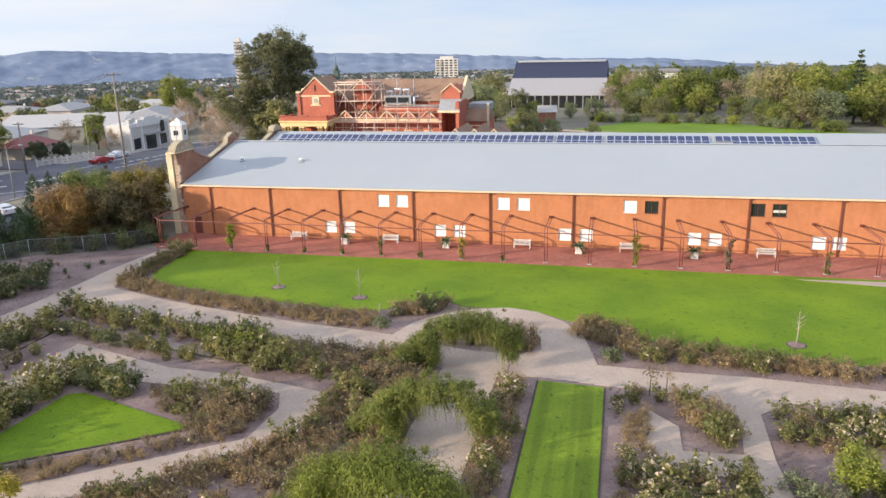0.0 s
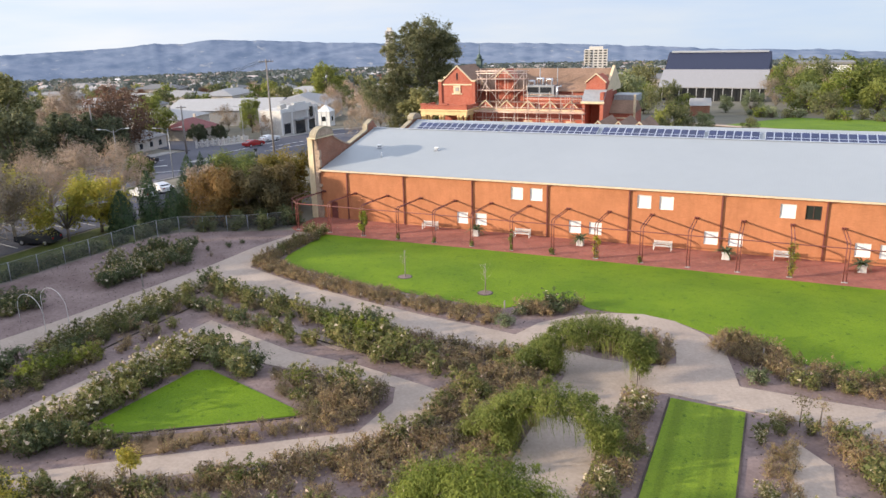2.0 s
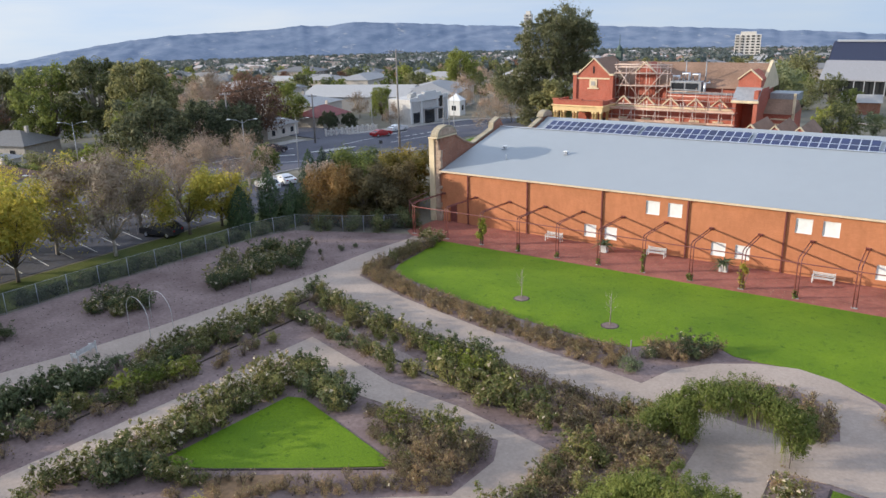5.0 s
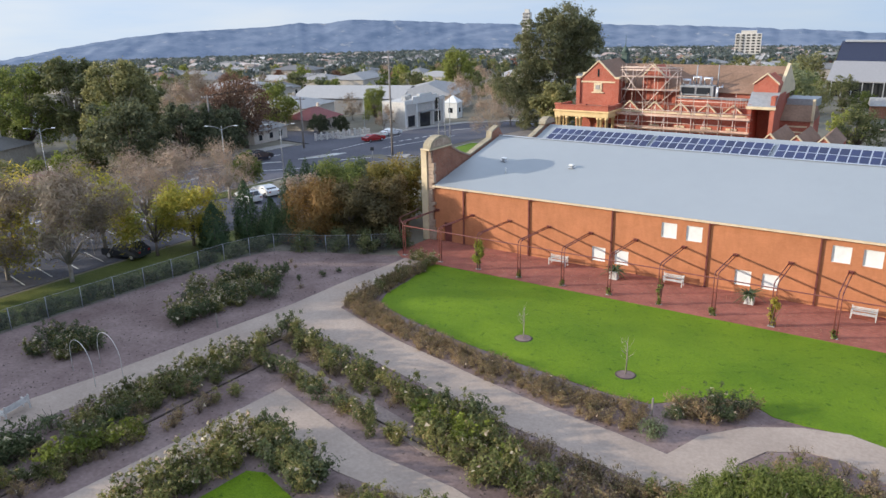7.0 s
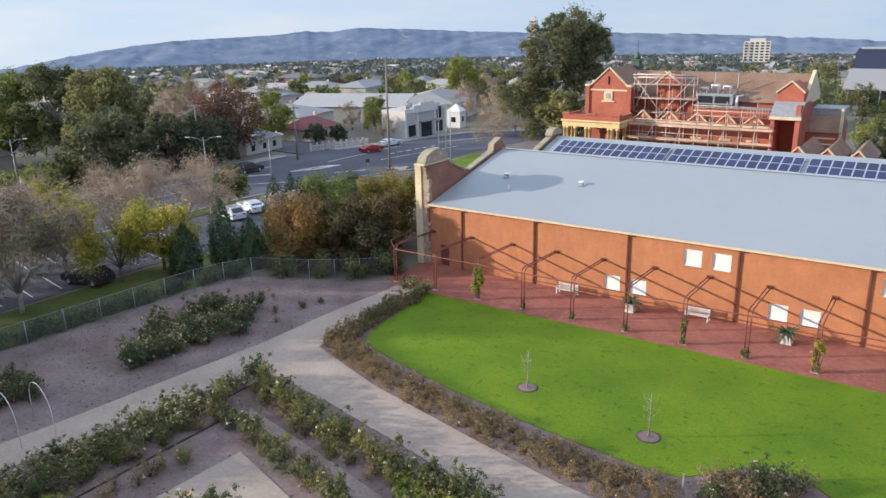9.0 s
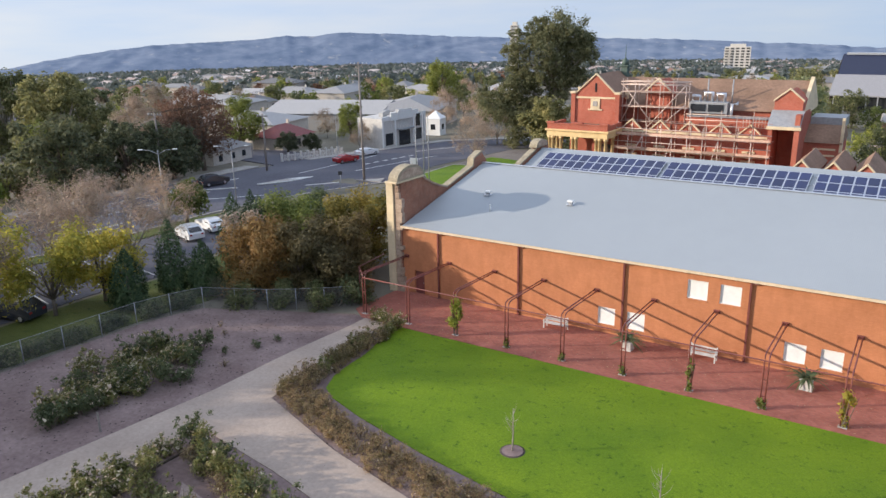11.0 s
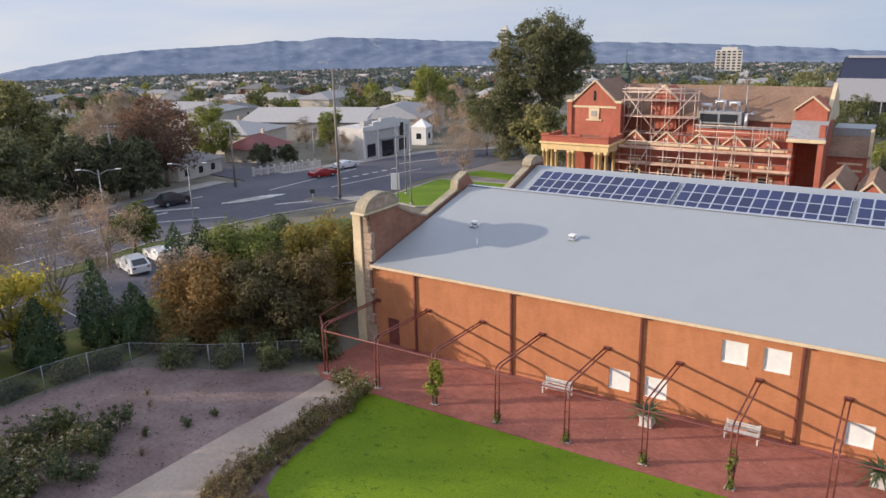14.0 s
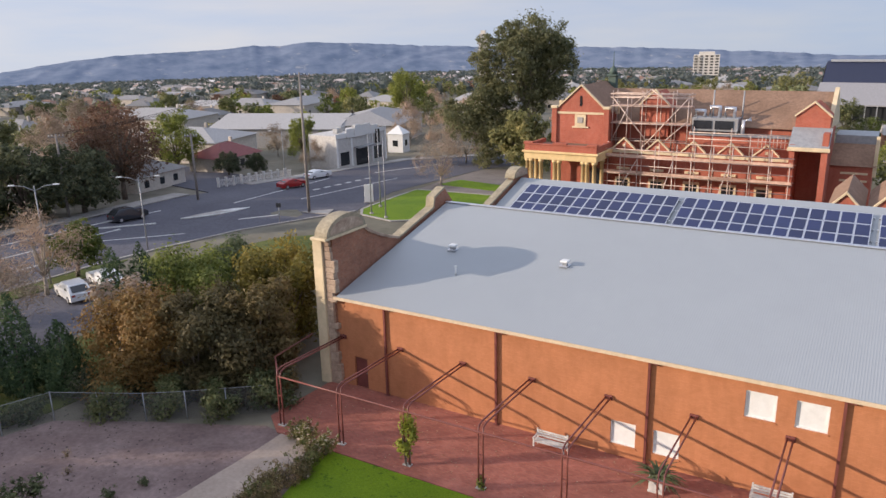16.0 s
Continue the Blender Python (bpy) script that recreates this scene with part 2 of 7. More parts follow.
M_BARK = surface("bark", (0.09, 0.07, 0.055), (0.21, 0.17, 0.135), 1.2, 6, 0.95, 0.8, 0.05)
M_PALEBARK = surface("pale gum bark", (0.25, 0.21, 0.175), (0.46, 0.41, 0.35), 0.9, 4, 0.9, 0.5, 0.04)
M_TIMBER = paint("weathered pole timber", (0.27, 0.24, 0.215), 0.9, 0.2)
M_RUBBER = paint("tyre rubber", (0.02, 0.02, 0.02), 0.8)
M_CARWHITE = paint("white car paint", (0.72, 0.73, 0.74), 0.25, 0.03, 0.0, 0.6)
M_CARDARK = paint("dark car paint", (0.03, 0.033, 0.04), 0.25, 0.05, 0.0, 0.6)
M_CARRED = paint("red car paint", (0.32, 0.02, 0.02), 0.25, 0.05, 0.0, 0.6)
M_REDROOF = paint("red iron roof", (0.19, 0.052, 0.05), 0.6, 0.15, per_object=0.2)
M_GREYROOF = paint("iron roof", (0.285, 0.275, 0.265), 0.6, 0.15, per_object=0.45)
M_TERRA = paint("terracotta tile roof", (0.24, 0.14, 0.10), 0.8, 0.2, per_object=0.4)
M_HOUSE = paint("house walls", (0.50, 0.45, 0.39), 0.85, 0.15, per_object=0.35)
M_CONC = paint("concrete tower", (0.62, 0.58, 0.52), 0.8, 0.1)
# distance haze is put into these colours: bluish woods, greyed clearings
M_HAZE_HILL, h_nt, h_bs = material("wooded hills", 1.0, 0.0, 0.0)
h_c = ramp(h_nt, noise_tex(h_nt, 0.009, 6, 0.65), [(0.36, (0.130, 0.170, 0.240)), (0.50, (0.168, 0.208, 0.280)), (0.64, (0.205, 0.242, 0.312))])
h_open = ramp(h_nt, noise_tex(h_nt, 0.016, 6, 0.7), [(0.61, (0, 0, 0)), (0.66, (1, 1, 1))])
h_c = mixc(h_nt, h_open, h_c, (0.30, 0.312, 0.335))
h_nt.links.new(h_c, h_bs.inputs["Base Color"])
F_ROSE = foliage("rose leaves", [(0.094, 0.109, 0.039), (0.166, 0.188, 0.064), (0.246, 0.247, 0.091), (0.304, 0.239, 0.116)])
F_DARK = foliage("dark rose leaves", [(0.073, 0.096, 0.046), (0.122, 0.150, 0.069), (0.179, 0.191, 0.098)])
F_BROWN = foliage("dry rose stems and leaves", [(0.16, 0.112, 0.074), (0.245, 0.178, 0.112), (0.30, 0.24, 0.142), (0.20, 0.20, 0.09)])
F_LOW = foliage("russet rose leaves", [(0.14, 0.115, 0.055), (0.20, 0.17, 0.075), (0.25, 0.18, 0.10)])
F_BRIGHT = foliage("bright green leaves", [(0.13, 0.17, 0.03), (0.20, 0.24, 0.042), (0.275, 0.305, 0.06)])
F_VINE = foliage("climbing rose leaves", [(0.085, 0.115, 0.025), (0.14, 0.175, 0.038), (0.195, 0.23, 0.055), (0.225, 0.235, 0.075)], obj_var=0.1)
F_OLIVE = foliage("dark olive leaves", [(0.092, 0.078, 0.042), (0.146, 0.122, 0.060), (0.200, 0.160, 0.078)], trans=0.4)
F_BIGGUM = foliage("tall gum leaves", [(0.144, 0.152, 0.078), (0.237, 0.238, 0.126), (0.338, 0.323, 0.180)], trans=0.5)
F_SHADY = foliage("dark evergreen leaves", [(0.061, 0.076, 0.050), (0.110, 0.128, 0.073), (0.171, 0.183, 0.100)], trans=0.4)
F_GUM = foliage("gum leaves", [(0.117, 0.133, 0.061), (0.217, 0.227, 0.102), (0.333, 0.321, 0.160)], trans=0.5)
F_AUTUMN = foliage("orange brown leaves", [(0.215, 0.115, 0.040), (0.305, 0.172, 0.058), (0.385, 0.230, 0.082), (0.255, 0.190, 0.080)])
F_GOLD = foliage("olive gold leaves", [(0.16, 0.135, 0.032), (0.25, 0.205, 0.050), (0.34, 0.275, 0.072)], trans=0.5)
F_YELLOW = foliage("yellowing leaves", [(0.30, 0.28, 0.055), (0.44, 0.385, 0.075), (0.30, 0.32, 0.07), (0.52, 0.43, 0.10)], trans=0.6)
F_BARE = foliage("bare twigs", [(0.31, 0.225, 0.18), (0.40, 0.305, 0.24), (0.36, 0.29, 0.205)], trans=0.15)
F_RUST = foliage("rusty autumn leaves", [(0.17, 0.092, 0.066), (0.25, 0.14, 0.10), (0.30, 0.18, 0.13)], trans=0.5)
F_CONIF = foliage("conifer needles", [(0.044, 0.076, 0.040), (0.076, 0.122, 0.056), (0.112, 0.164, 0.074)])
F_PARK = foliage("park tree leaves", [(0.117, 0.150, 0.040), (0.208, 0.247, 0.069), (0.312, 0.338, 0.092)], obj_var=0.4, trans=0.5)
F_GREY = foliage("grey green leaves", [(0.135, 0.170, 0.095), (0.212, 0.252, 0.140), (0.290, 0.320, 0.190)], trans=0.5)
F_SPIKE = foliage("spiky leaves", [(0.075, 0.11, 0.06), (0.12, 0.16, 0.085), (0.17, 0.21, 0.11)], obj_var=0.15)
F_PETAL = foliage("pale rose petals", [(0.550, 0.480, 0.380), (0.620, 0.550, 0.420), (0.600, 0.420, 0.360)], obj_var=0.1)


# ---------------------------------------------------------------- building blocks
def zg(x, y):
    """Height of the ground."""
    s = min(1.0, max(0.0, (-7 - y) / 9))
    s = s * s * (3 - 2 * s)
    return -0.5 * (1 - s) - 0.043 * max(0.0, math.hypot(x - 30, y + 40) - 100)


def mesh_of(name, verts, faces, mat, smooth=False):
    me = bpy.data.meshes.new(name)
    me.from_pydata(verts, [], faces)
    for m in (mat if isinstance(mat, (list, tuple)) else [mat]):
        me.materials.append(m)
    if smooth:
        me.polygons.foreach_set("use_smooth", [True] * len(me.polygons))
    me.update()
    return me


def bm_mesh(name, bm, mat, smooth=False):
    me = bpy.data.meshes.new(name)
    bmesh.ops.recalc_face_normals(bm, faces=bm.faces)
    bm.to_mesh(me)
    bm.free()
    for m in (mat if isinstance(mat, (list, tuple)) else [mat]):
        me.materials.append(m)
    if smooth:
        me.polygons.foreach_set("use_smooth", [True] * len(me.polygons))
    return me


def part(name, data, parent, label="", at=(0, 0, 0), rz=0.0):
    ob = new(name, data)
    ob.parent = parent
    ob.matrix_basis = pose(*at, 0, 0, rz)
    return tagged(ob, label) if label else ob


def thing(name, label, category, group="", at=(0, 0, 0), rz=0.0, data=None, kind=""):
    ob = new(name, data)
    ob.matrix_basis = pose(*at, 0, 0, rz)
    return tagged(ob, label, category, group, kind)


def box(bm, x0, x1, y0, y1, z0, z1, bevel=0.0):
    r = bmesh.ops.create_cube(bm, size=1.0, matrix=Matrix.LocRotScale(((x0 + x1) / 2, (y0 + y1) / 2, (z0 + z1) / 2), None, (abs(x1 - x0), abs(y1 - y0), abs(z1 - z0))))
    if bevel:
        edges = list({e for v in r["verts"] for e in v.link_edges})
        bmesh.ops.bevel(bm, geom=edges, offset=bevel, segments=1, affect="EDGES")


def boxmesh(name, mat, *boxes, bevel=0.0):
    bm = bmesh.new()
    for b in boxes:
        box(bm, *b, bevel=bevel)
    return bm_mesh(name, bm, mat)


def tube(verts, faces, pts, radii, sides=6):
    """Adds a tapered tube along pts to the lists."""
    pts = [Vector(p) for p in pts]
    base = len(verts)
    for i, p in enumerate(pts):
        d = (pts[min(i + 1, len(pts) - 1)] - pts[max(i - 1, 0)]).normalized()
        u = d.cross(Vector((0, 0, 1)) if abs(d.z) < 0.9 else Vector((1, 0, 0))).normalized()
        v = d.cross(u)
        r = radii[i] if isinstance(radii, (list, tuple)) else radii
        for k in range(sides):
            a = 2 * math.pi * k / sides
            verts.append(tuple(p + r * (math.cos(a) * u + math.sin(a) * v)))
    for i in range(len(pts) - 1):
        for k in range(sides):
            a, b = base + i * sides + k, base + i * sides + (k + 1) % sides
            faces.append((a, b, b + sides, a + sides))
    faces.append(tuple(base + k for k in range(sides))[::-1])
    faces.append(tuple(base + (len(pts) - 1) * sides + k for k in range(sides)))


def tubemesh(name, mat, runs, sides=6, smooth=True):
    v, f = [], []
    for pts, radii in runs:
        tube(v, f, pts, radii, sides)
    return mesh_of(name, v, f, mat, smooth)


def sheet(name, poly, mat, lift, label, cat, holes=(), depth=0.12, cell=1.5):
    """A flat-lying piece of ground cover with the outline poly, laid on the ground, with edges of its own."""
    bm = bmesh.new()
    loops = []
    for ring in (poly, *holes):
        vs = [bm.verts.new((x, y, 0)) for x, y in ring]
        loops += [bm.edges.new((vs[i], vs[(i + 1) % len(vs)])) for i in range(len(vs))]
    bmesh.ops.triangle_fill(bm, edges=loops, use_beauty=True, use_dissolve=False)
    ys, xs = [p[1] for p in poly], [p[0] for p in poly]
    for lo, hi, axis in ((min(ys), max(ys), 1), (min(xs), max(xs), 0)):
        step = cell if axis == 1 else cell * 4
        for i in range(1, int((hi - lo) / step) + 1):
            co = [0, 0, 0]; co[axis] = lo + i * step
            no = [0, 0, 0]; no[axis] = 1
            bmesh.ops.bisect_plane(bm, geom=bm.verts[:] + bm.edges[:] + bm.faces[:], plane_co=co, plane_no=no)
    rim = [e for e in bm.edges if len(e.link_faces) == 1]
    down = bmesh.ops.extrude_edge_only(bm, edges=rim)["geom"]
    low = {v for v in down if isinstance(v, bmesh.types.BMVert)}
    for v in bm.verts:
        v.co.z = zg(v.co.x, v.co.y) + lift - (depth if v in low else 0)
    bmesh.ops.recalc_face_normals(bm, faces=bm.faces)
    top = [f for f in bm.faces if not any(v in low for v in f.verts)]
    if top and sum(f.normal.z for f in top) < 0:
        bmesh.ops.reverse_faces(bm, faces=bm.faces)
    me = bpy.data.meshes.new(name)
    bm.to_mesh(me)
    bm.free()
    me.materials.append(mat)
    return thing(name, label, cat, kind="structure", data=me)


def ribbon(pts, w):
    """The outline of a band of width w along pts."""
    left, right = [], []
    for i, p in enumerate(pts):
        a, b = Vector(pts[max(i - 1, 0)]), Vector(pts[min(i + 1, len(pts) - 1)])
        d = (b - a).normalized()
        n = Vector((-d.y, d.x)) * w / 2
        left.append((p[0] + n.x, p[1] + n.y)); right.append((p[0] - n.x, p[1] - n.y))
    return left + right[::-1]


def ring(cx, cy, r, a0=0, a1=360, n=40):
    return [(cx + r * math.cos(radians(a0 + (a1 - a0) * i / n)), cy + r * math.sin(radians(a0 + (a1 - a0) * i / n))) for i in range(n + (0 if a1 - a0 == 360 else 1))]


def leaf_arrays(pos, nrm, size, rng, slim=0.55, droop=0.0):
    """Leaves as small pointed faces at pos, roughly facing nrm."""
    n = len(pos)
    d = nrm + rng.normal(0, 0.48, (n, 3))
    d /= np.linalg.norm(d, axis=1)[:, None] + 1e-9
    a = np.cross(d, rng.normal(0, 1, (n, 3)))
    if droop:
        down = np.array([0, 0, -1.0]) + rng.normal(0, 0.45, (n, 3))
        down -= d * (down * d).sum(1)[:, None]
        a = a * (1 - droop) + down * droop
    a /= np.linalg.norm(a, axis=1)[:, None] + 1e-9
    b = np.cross(d, a)
    s = size * rng.uniform(0.6, 1.35, (n, 1))
    v = np.stack([pos - a * s - b * s * slim, pos + a * s, pos - a * s * 0.6 + b * s * slim * 1.2], 1).reshape(-1, 3)
    f = np.arange(3 * n).reshape(n, 3)
    return v, f


def leaves(name, blobs, count, size, mat, seed, hollow=0.55, slim=0.55, squash=1.0, petals=0, droop=0.0):
    """A crown: leaves spread through lumps (x, y, z, r), thicker towards their skins, with gaps."""
    rng = np.random.default_rng(seed)
    bl = np.array(blobs, float)
    w = bl[:, 3] ** 2
    pick = rng.choice(len(bl), count, p=w / w.sum())
    d = rng.normal(0, 1, (count, 3))
    d /= np.linalg.norm(d, axis=1)[:, None]
    rad = (hollow + (1 - hollow) * rng.random(count) ** 0.7) * (1 + 0.16 * rng.normal(0, 1, count))
    wob = 1 + 0.22 * np.sin(d[:, 0] * 5 + pick) * np.cos(d[:, 1] * 6 + pick * 1.7) + 0.15 * np.sin(d[:, 2] * 9 + pick * 2.3)
    off = d * (bl[pick, 3] * rad * wob)[:, None]
    off[:, 2] *= squash
    pos = bl[pick, :3] + off
    keep = np.sin(pos[:, 0] * 2.1 / size * 0.25 + seed) + np.sin(pos[:, 1] * 2.3 / size * 0.25) + np.sin(pos[:, 2] * 2.7 / size * 0.25 + 1) > -1.9
    pos, d = pos[keep], d[keep]
    v, f = leaf_arrays(pos, d + np.array([0, 0, 0.35]), size, rng, slim, droop)
    if petals:
        # blooms are broader than leaves
        idx = rng.choice(len(f), min(petals, len(f)), replace=False)
        tri = v.reshape(-1, 3, 3)
        mid = tri[idx].mean(1, keepdims=True)
        tri[idx] = mid + (tri[idx] - mid) * np.array([1.75, 1.75, 1.75])
        v = tri.reshape(-1, 3)
    me = mesh_of(name, v.tolist(), f.tolist(), mat if not petals else [mat, F_PETAL])
    if petals:
        for i in idx:
            if d[i, 2] > -0.1:
                me.polygons[i].material_index = 1
    return me


def tree_meshes(seed, height, spread, trunk_h, leaf_mat, count, leaf, bark, n_blobs=9, blob=0.42, flat=0.75, trunk_r=0.25, lean=0.0, fine=True):
    """The trunk with its limbs, and the crown, of one tree standing at the origin."""
    rng = np.random.default_rng(seed)
    top = height - spread * blob * 0.8
    blobs, runs = [], []
    fork = Vector((lean * trunk_h, 0, trunk_h))
    runs.append(([(0, 0, -0.3), (lean * trunk_h * 0.4, 0.05, trunk_h * 0.5), tuple(fork)], [trunk_r * 1.25, trunk_r, trunk_r * 0.75]))
    for i in range(n_blobs):
        a = 2 * math.pi * (i * 0.618 + rng.random() * 0.25)
        q = (i + 0.5) / n_blobs
        rr = spread * (0.25 + 0.55 * math.sin(math.pi * min(1, 0.15 + q * 0.8))) * rng.uniform(0.55, 1.1)
        z = trunk_h * 0.9 + (top - trunk_h * 0.9) * (q ** 0.8) * rng.uniform(0.86, 1.05)
        r = spread * blob * rng.uniform(0.65, 1.15)
        c = (fork.x + rr * math.cos(a) * (1 - 0.35 * q), rr * math.sin(a) * (1 - 0.35 * q), z)
        blobs.append((*c, r))
        mid = fork.lerp(Vector(c), 0.5) + Vector((0, 0, 0.06 * height))
        runs.append(([tuple(fork - Vector((0, 0, trunk_h * 0.2))), tuple(mid), c], [trunk_r * 0.55, trunk_r * 0.3, trunk_r * 0.08]))
        for k in range(4 if fine else 2):
            # smaller lumps on the upper and outer side of each
            u = Vector(rng.normal(0, 1, 3)) + Vector((math.cos(a), math.sin(a), 0.9))
            q2 = Vector(c) + u.normalized() * r * rng.uniform(0.75, 1.1)
            blobs.append((*q2, r * rng.uniform(0.3, 0.52)))
        for k in range(2 if fine else 0):
            tip = Vector(c) + Vector(rng.normal(0, 0.5, 3)) * r
            runs.append(([tuple(mid.lerp(Vector(c), 0.6)), tuple(tip)], [trunk_r * 0.12, trunk_r * 0.03]))
    return tubemesh("trunk", bark, runs, 5 if fine else 4), leaves("crown", blobs, count, leaf, leaf_mat, seed, 0.5, squash=flat)


def tree(label, meshes, x, y, scale=1.0, rz=0.0, group="", dz=0.0, category="tree", name="tree"):
    t = thing(name, label, category, group, (x, y, zg(x, y) + dz), rz)
    t.scale = (scale, scale, scale)
    part("trunk", meshes[0], t)
    part("crown", meshes[1], t)
    return t

# ---------------------------------------------------------------- ground
def spaced(lo, hi, step, far, ratio):
    mids = list(np.arange(lo, hi + 0.01, step))
    up, s = [], step
    while (up[-1] if up else hi) < far[1]:
        s *= ratio
        up.append((up[-1] if up else hi) + s)
    dn, s = [], step
    while (dn[-1] if dn else lo) > far[0]:
        s *= ratio
        dn.append((dn[-1] if dn else lo) - s)
    return [*dn[::-1], *mids, *up]


def build_ground():
    xs, ys = spaced(-60, 100, 4, (-3600, 2600), 1.25), spaced(-66, 8, 1.0, (-700, 3600), 1.22)
    v = [(x, y, zg(x, y) - (0.12 if x < -37 and y > 0 else 0.0)) for y in ys for x in xs]
    n = len(xs)
    f = [(j * n + i, j * n + i + 1, (j + 1) * n + i + 1, (j + 1) * n + i) for j in range(len(ys) - 1) for i in range(n - 1)]
    thing("ground", "open land of dry earth running out to the plain", "ground", kind="structure", data=mesh_of("ground", v, f, M_LAND, True))


build_ground()
SOIL = [(-12.6, -62), (-12.2, -38), (-10.9, -18), (-9.6, -12.6), (-5, -9.8), (1.5, -6.6), (4.6, -7.0), (76, -20), (82, -34), (82, -64)]
sheet("soil", SOIL, M_SOIL, 0.02, "grey mulched garden soil under the rose beds", "soil")

LAWN_FRONT = [(34.4, -22.5), (33.6, -23.2), (31.2, -23.35), (27.3, -22.95), (23.3, -22.4), (18.5, -21.5), (13.2, -20.2), (10.2, -19.2), (9.0, -18.4), (8.3, -16.8)]
LAWN = [(5.6, -7.0), (40, -6.9), (84, -7.3), (84, -27.8), (66, -28.2), (57, -27.0), (52.6, -24.2), (49.2, -23.0), (47.2, -21.7), (44.6, -20.8), (41.9, -21.1),
        (40.2, -21.0), (38.6, -19.9), (36.4, -20.4), *LAWN_FRONT, (7.8, -13.0), (6.6, -9)]
sheet("lawn", LAWN, M_LAWN, 0.055, "bright green mown lawn before the brick hall", "lawn")
PAVING = [(1.2, 0.3), (86, 0.3), (86, -7.25), (40, -6.85), (5.55, -6.95), (2.6, -6.9), (0.9, -5.6)]
sheet("brick_paving", PAVING, M_PAVE, 0.05, "red brick paving under the steel pergola", "paving")
sheet("path", [(69, -8.2), (84, -7.4), (84, -10.5), (76, -9.4)], M_PATH, 0.075, "pale path across the end of the lawn", "path")

PATH_WEST = [(-3.2, -62), (-1.9, -51), (-0.2, -45), (1.1, -38.5), (2.0, -31), (3.0, -22.5), (3.2, -14), (2.9, -6.9), (5.4, -6.9), (6.0, -11), (6.4, -17), (7.0, -21.2),
          (14.2, -23.7), (22.3, -25.6), (28.5, -26.9), (33, -27.4), (36.2, -28.0), (37.2, -25.2), (39.2, -22.9), (41.8, -21.4), (44.2, -20.8), (46.6, -21.4), (48.9, -23.2),
          (50.5, -25.7)]
PATH_EAST = [(51.2, -28.6), (51.7, -30.9), (56.6, -31.1), (61.6, -31.1), (70, -31.8), (84, -33), (84, -36.4), (68.5, -34.5), (63.2, -34.4), (61.3, -36.2), (61.2, -41.3),
          (61.6, -47), (62.4, -62), (60.6, -62), (60.0, -47), (59.7, -40.7), (60.0, -36.6), (58.4, -34.5), (52.4, -33.9), (47.9, -33.4), (45.2, -33.6), (45.2, -62), (41.2, -62), (41.3, -33.2),
          (37.6, -31.4), (31, -30.4), (26, -29.7), (20, -28.4), (13, -26.9), (6.2, -25.9), (5.4, -31.5), (4.2, -38), (3.2, -44), (2.4, -50), (1.4, -62)]
PATH_A = PATH_WEST + PATH_EAST
OVAL = [(39.9, -29.2), (39.6, -27.0), (40.6, -25.0), (42.4, -23.9), (44.3, -23.8), (46.3, -24.9), (47.4, -26.8), (47.7, -28.9), (46, -30.0), (42.6, -29.9)]
sheet("path", PATH_A, M_PATH, 0.06, "pale gravelled garden path round the rose beds", "path", [OVAL])
RING_PATH = [(10.6, -62), (12.1, -45), (12.9, -33.6), (22.4, -36.3), (28, -36.6), (34.7, -38.0), (34.9, -40.5), (34.5, -43.9), (29.9, -48.5), (24, -52.5), (19.5, -55.8), (13.8, -60.6), (13.0, -62)]
RING_HOLE = [(13.4, -58.0), (14.4, -45), (14.7, -37.2), (22.0, -38.7), (28, -38.7), (31.8, -38.6), (32.6, -40.5), (32.3, -44.2), (28.4, -46.9), (24.2, -49.8), (19.0, -53.5)]
sheet("path", RING_PATH, M_PATH, 0.06, "pale narrow path round the inner rose bed", "path", [RING_HOLE])
sheet("path", [(54.5, -36.3), (56.5, -38.5), (56.5, -41.1), (59.9, -40.9), (60.2, -43.2), (54.4, -43.3)], M_PATH, 0.065, "pale angular path between two rose beds", "path")
sheet("lawn", [(18.0, -41.2), (19.0, -40.8), (28.2, -43.5), (28.0, -43.9), (21.4, -48.4), (17.2, -50.5)], M_LAWN, 0.07, "small triangular lawn inside the rose beds", "lawn")
sheet("lawn", [(48.0, -33.9), (52.2, -34.2), (52.0, -62), (47.8, -62)], M_STRIP, 0.07, "long striped strip of mown lawn", "lawn")
for a, b in (((47.92, -33.9), (47.72, -62)), ((52.26, -34.3), (52.06, -62)), ((18.2, -50.4), (28.1, -44.1)),
             ((7.4, -27.4), (7.0, -44)), ((9.3, -31.2), (9.0, -52)), ((9.3, -31.2), (30, -35.4))):
    sheet("edging", ribbon([a, b], 0.1), M_EDGE, 0.10, "dark timber edging along a bed", "edging")

sheet("gravel", [(9.6, -30.0), (13.5, -30.75), (19.0, -31.9), (23.6, -33.0), (26.6, -34.2), (25.4, -35.0), (22.0, -34.0), (16.5, -32.8), (11.0, -31.4)], M_FINE, 0.045, "pale strip of gravel between two rows of roses", "gravel")
sheet("bare_patch", [(20.8, -50.0), (21.3, -49.1), (23.9, -47.3), (24.7, -48.3), (23.6, -49.8), (22.0, -51.0)], M_OCHRE, 0.045, "bare patch of ochre earth below the small lawn", "soil")

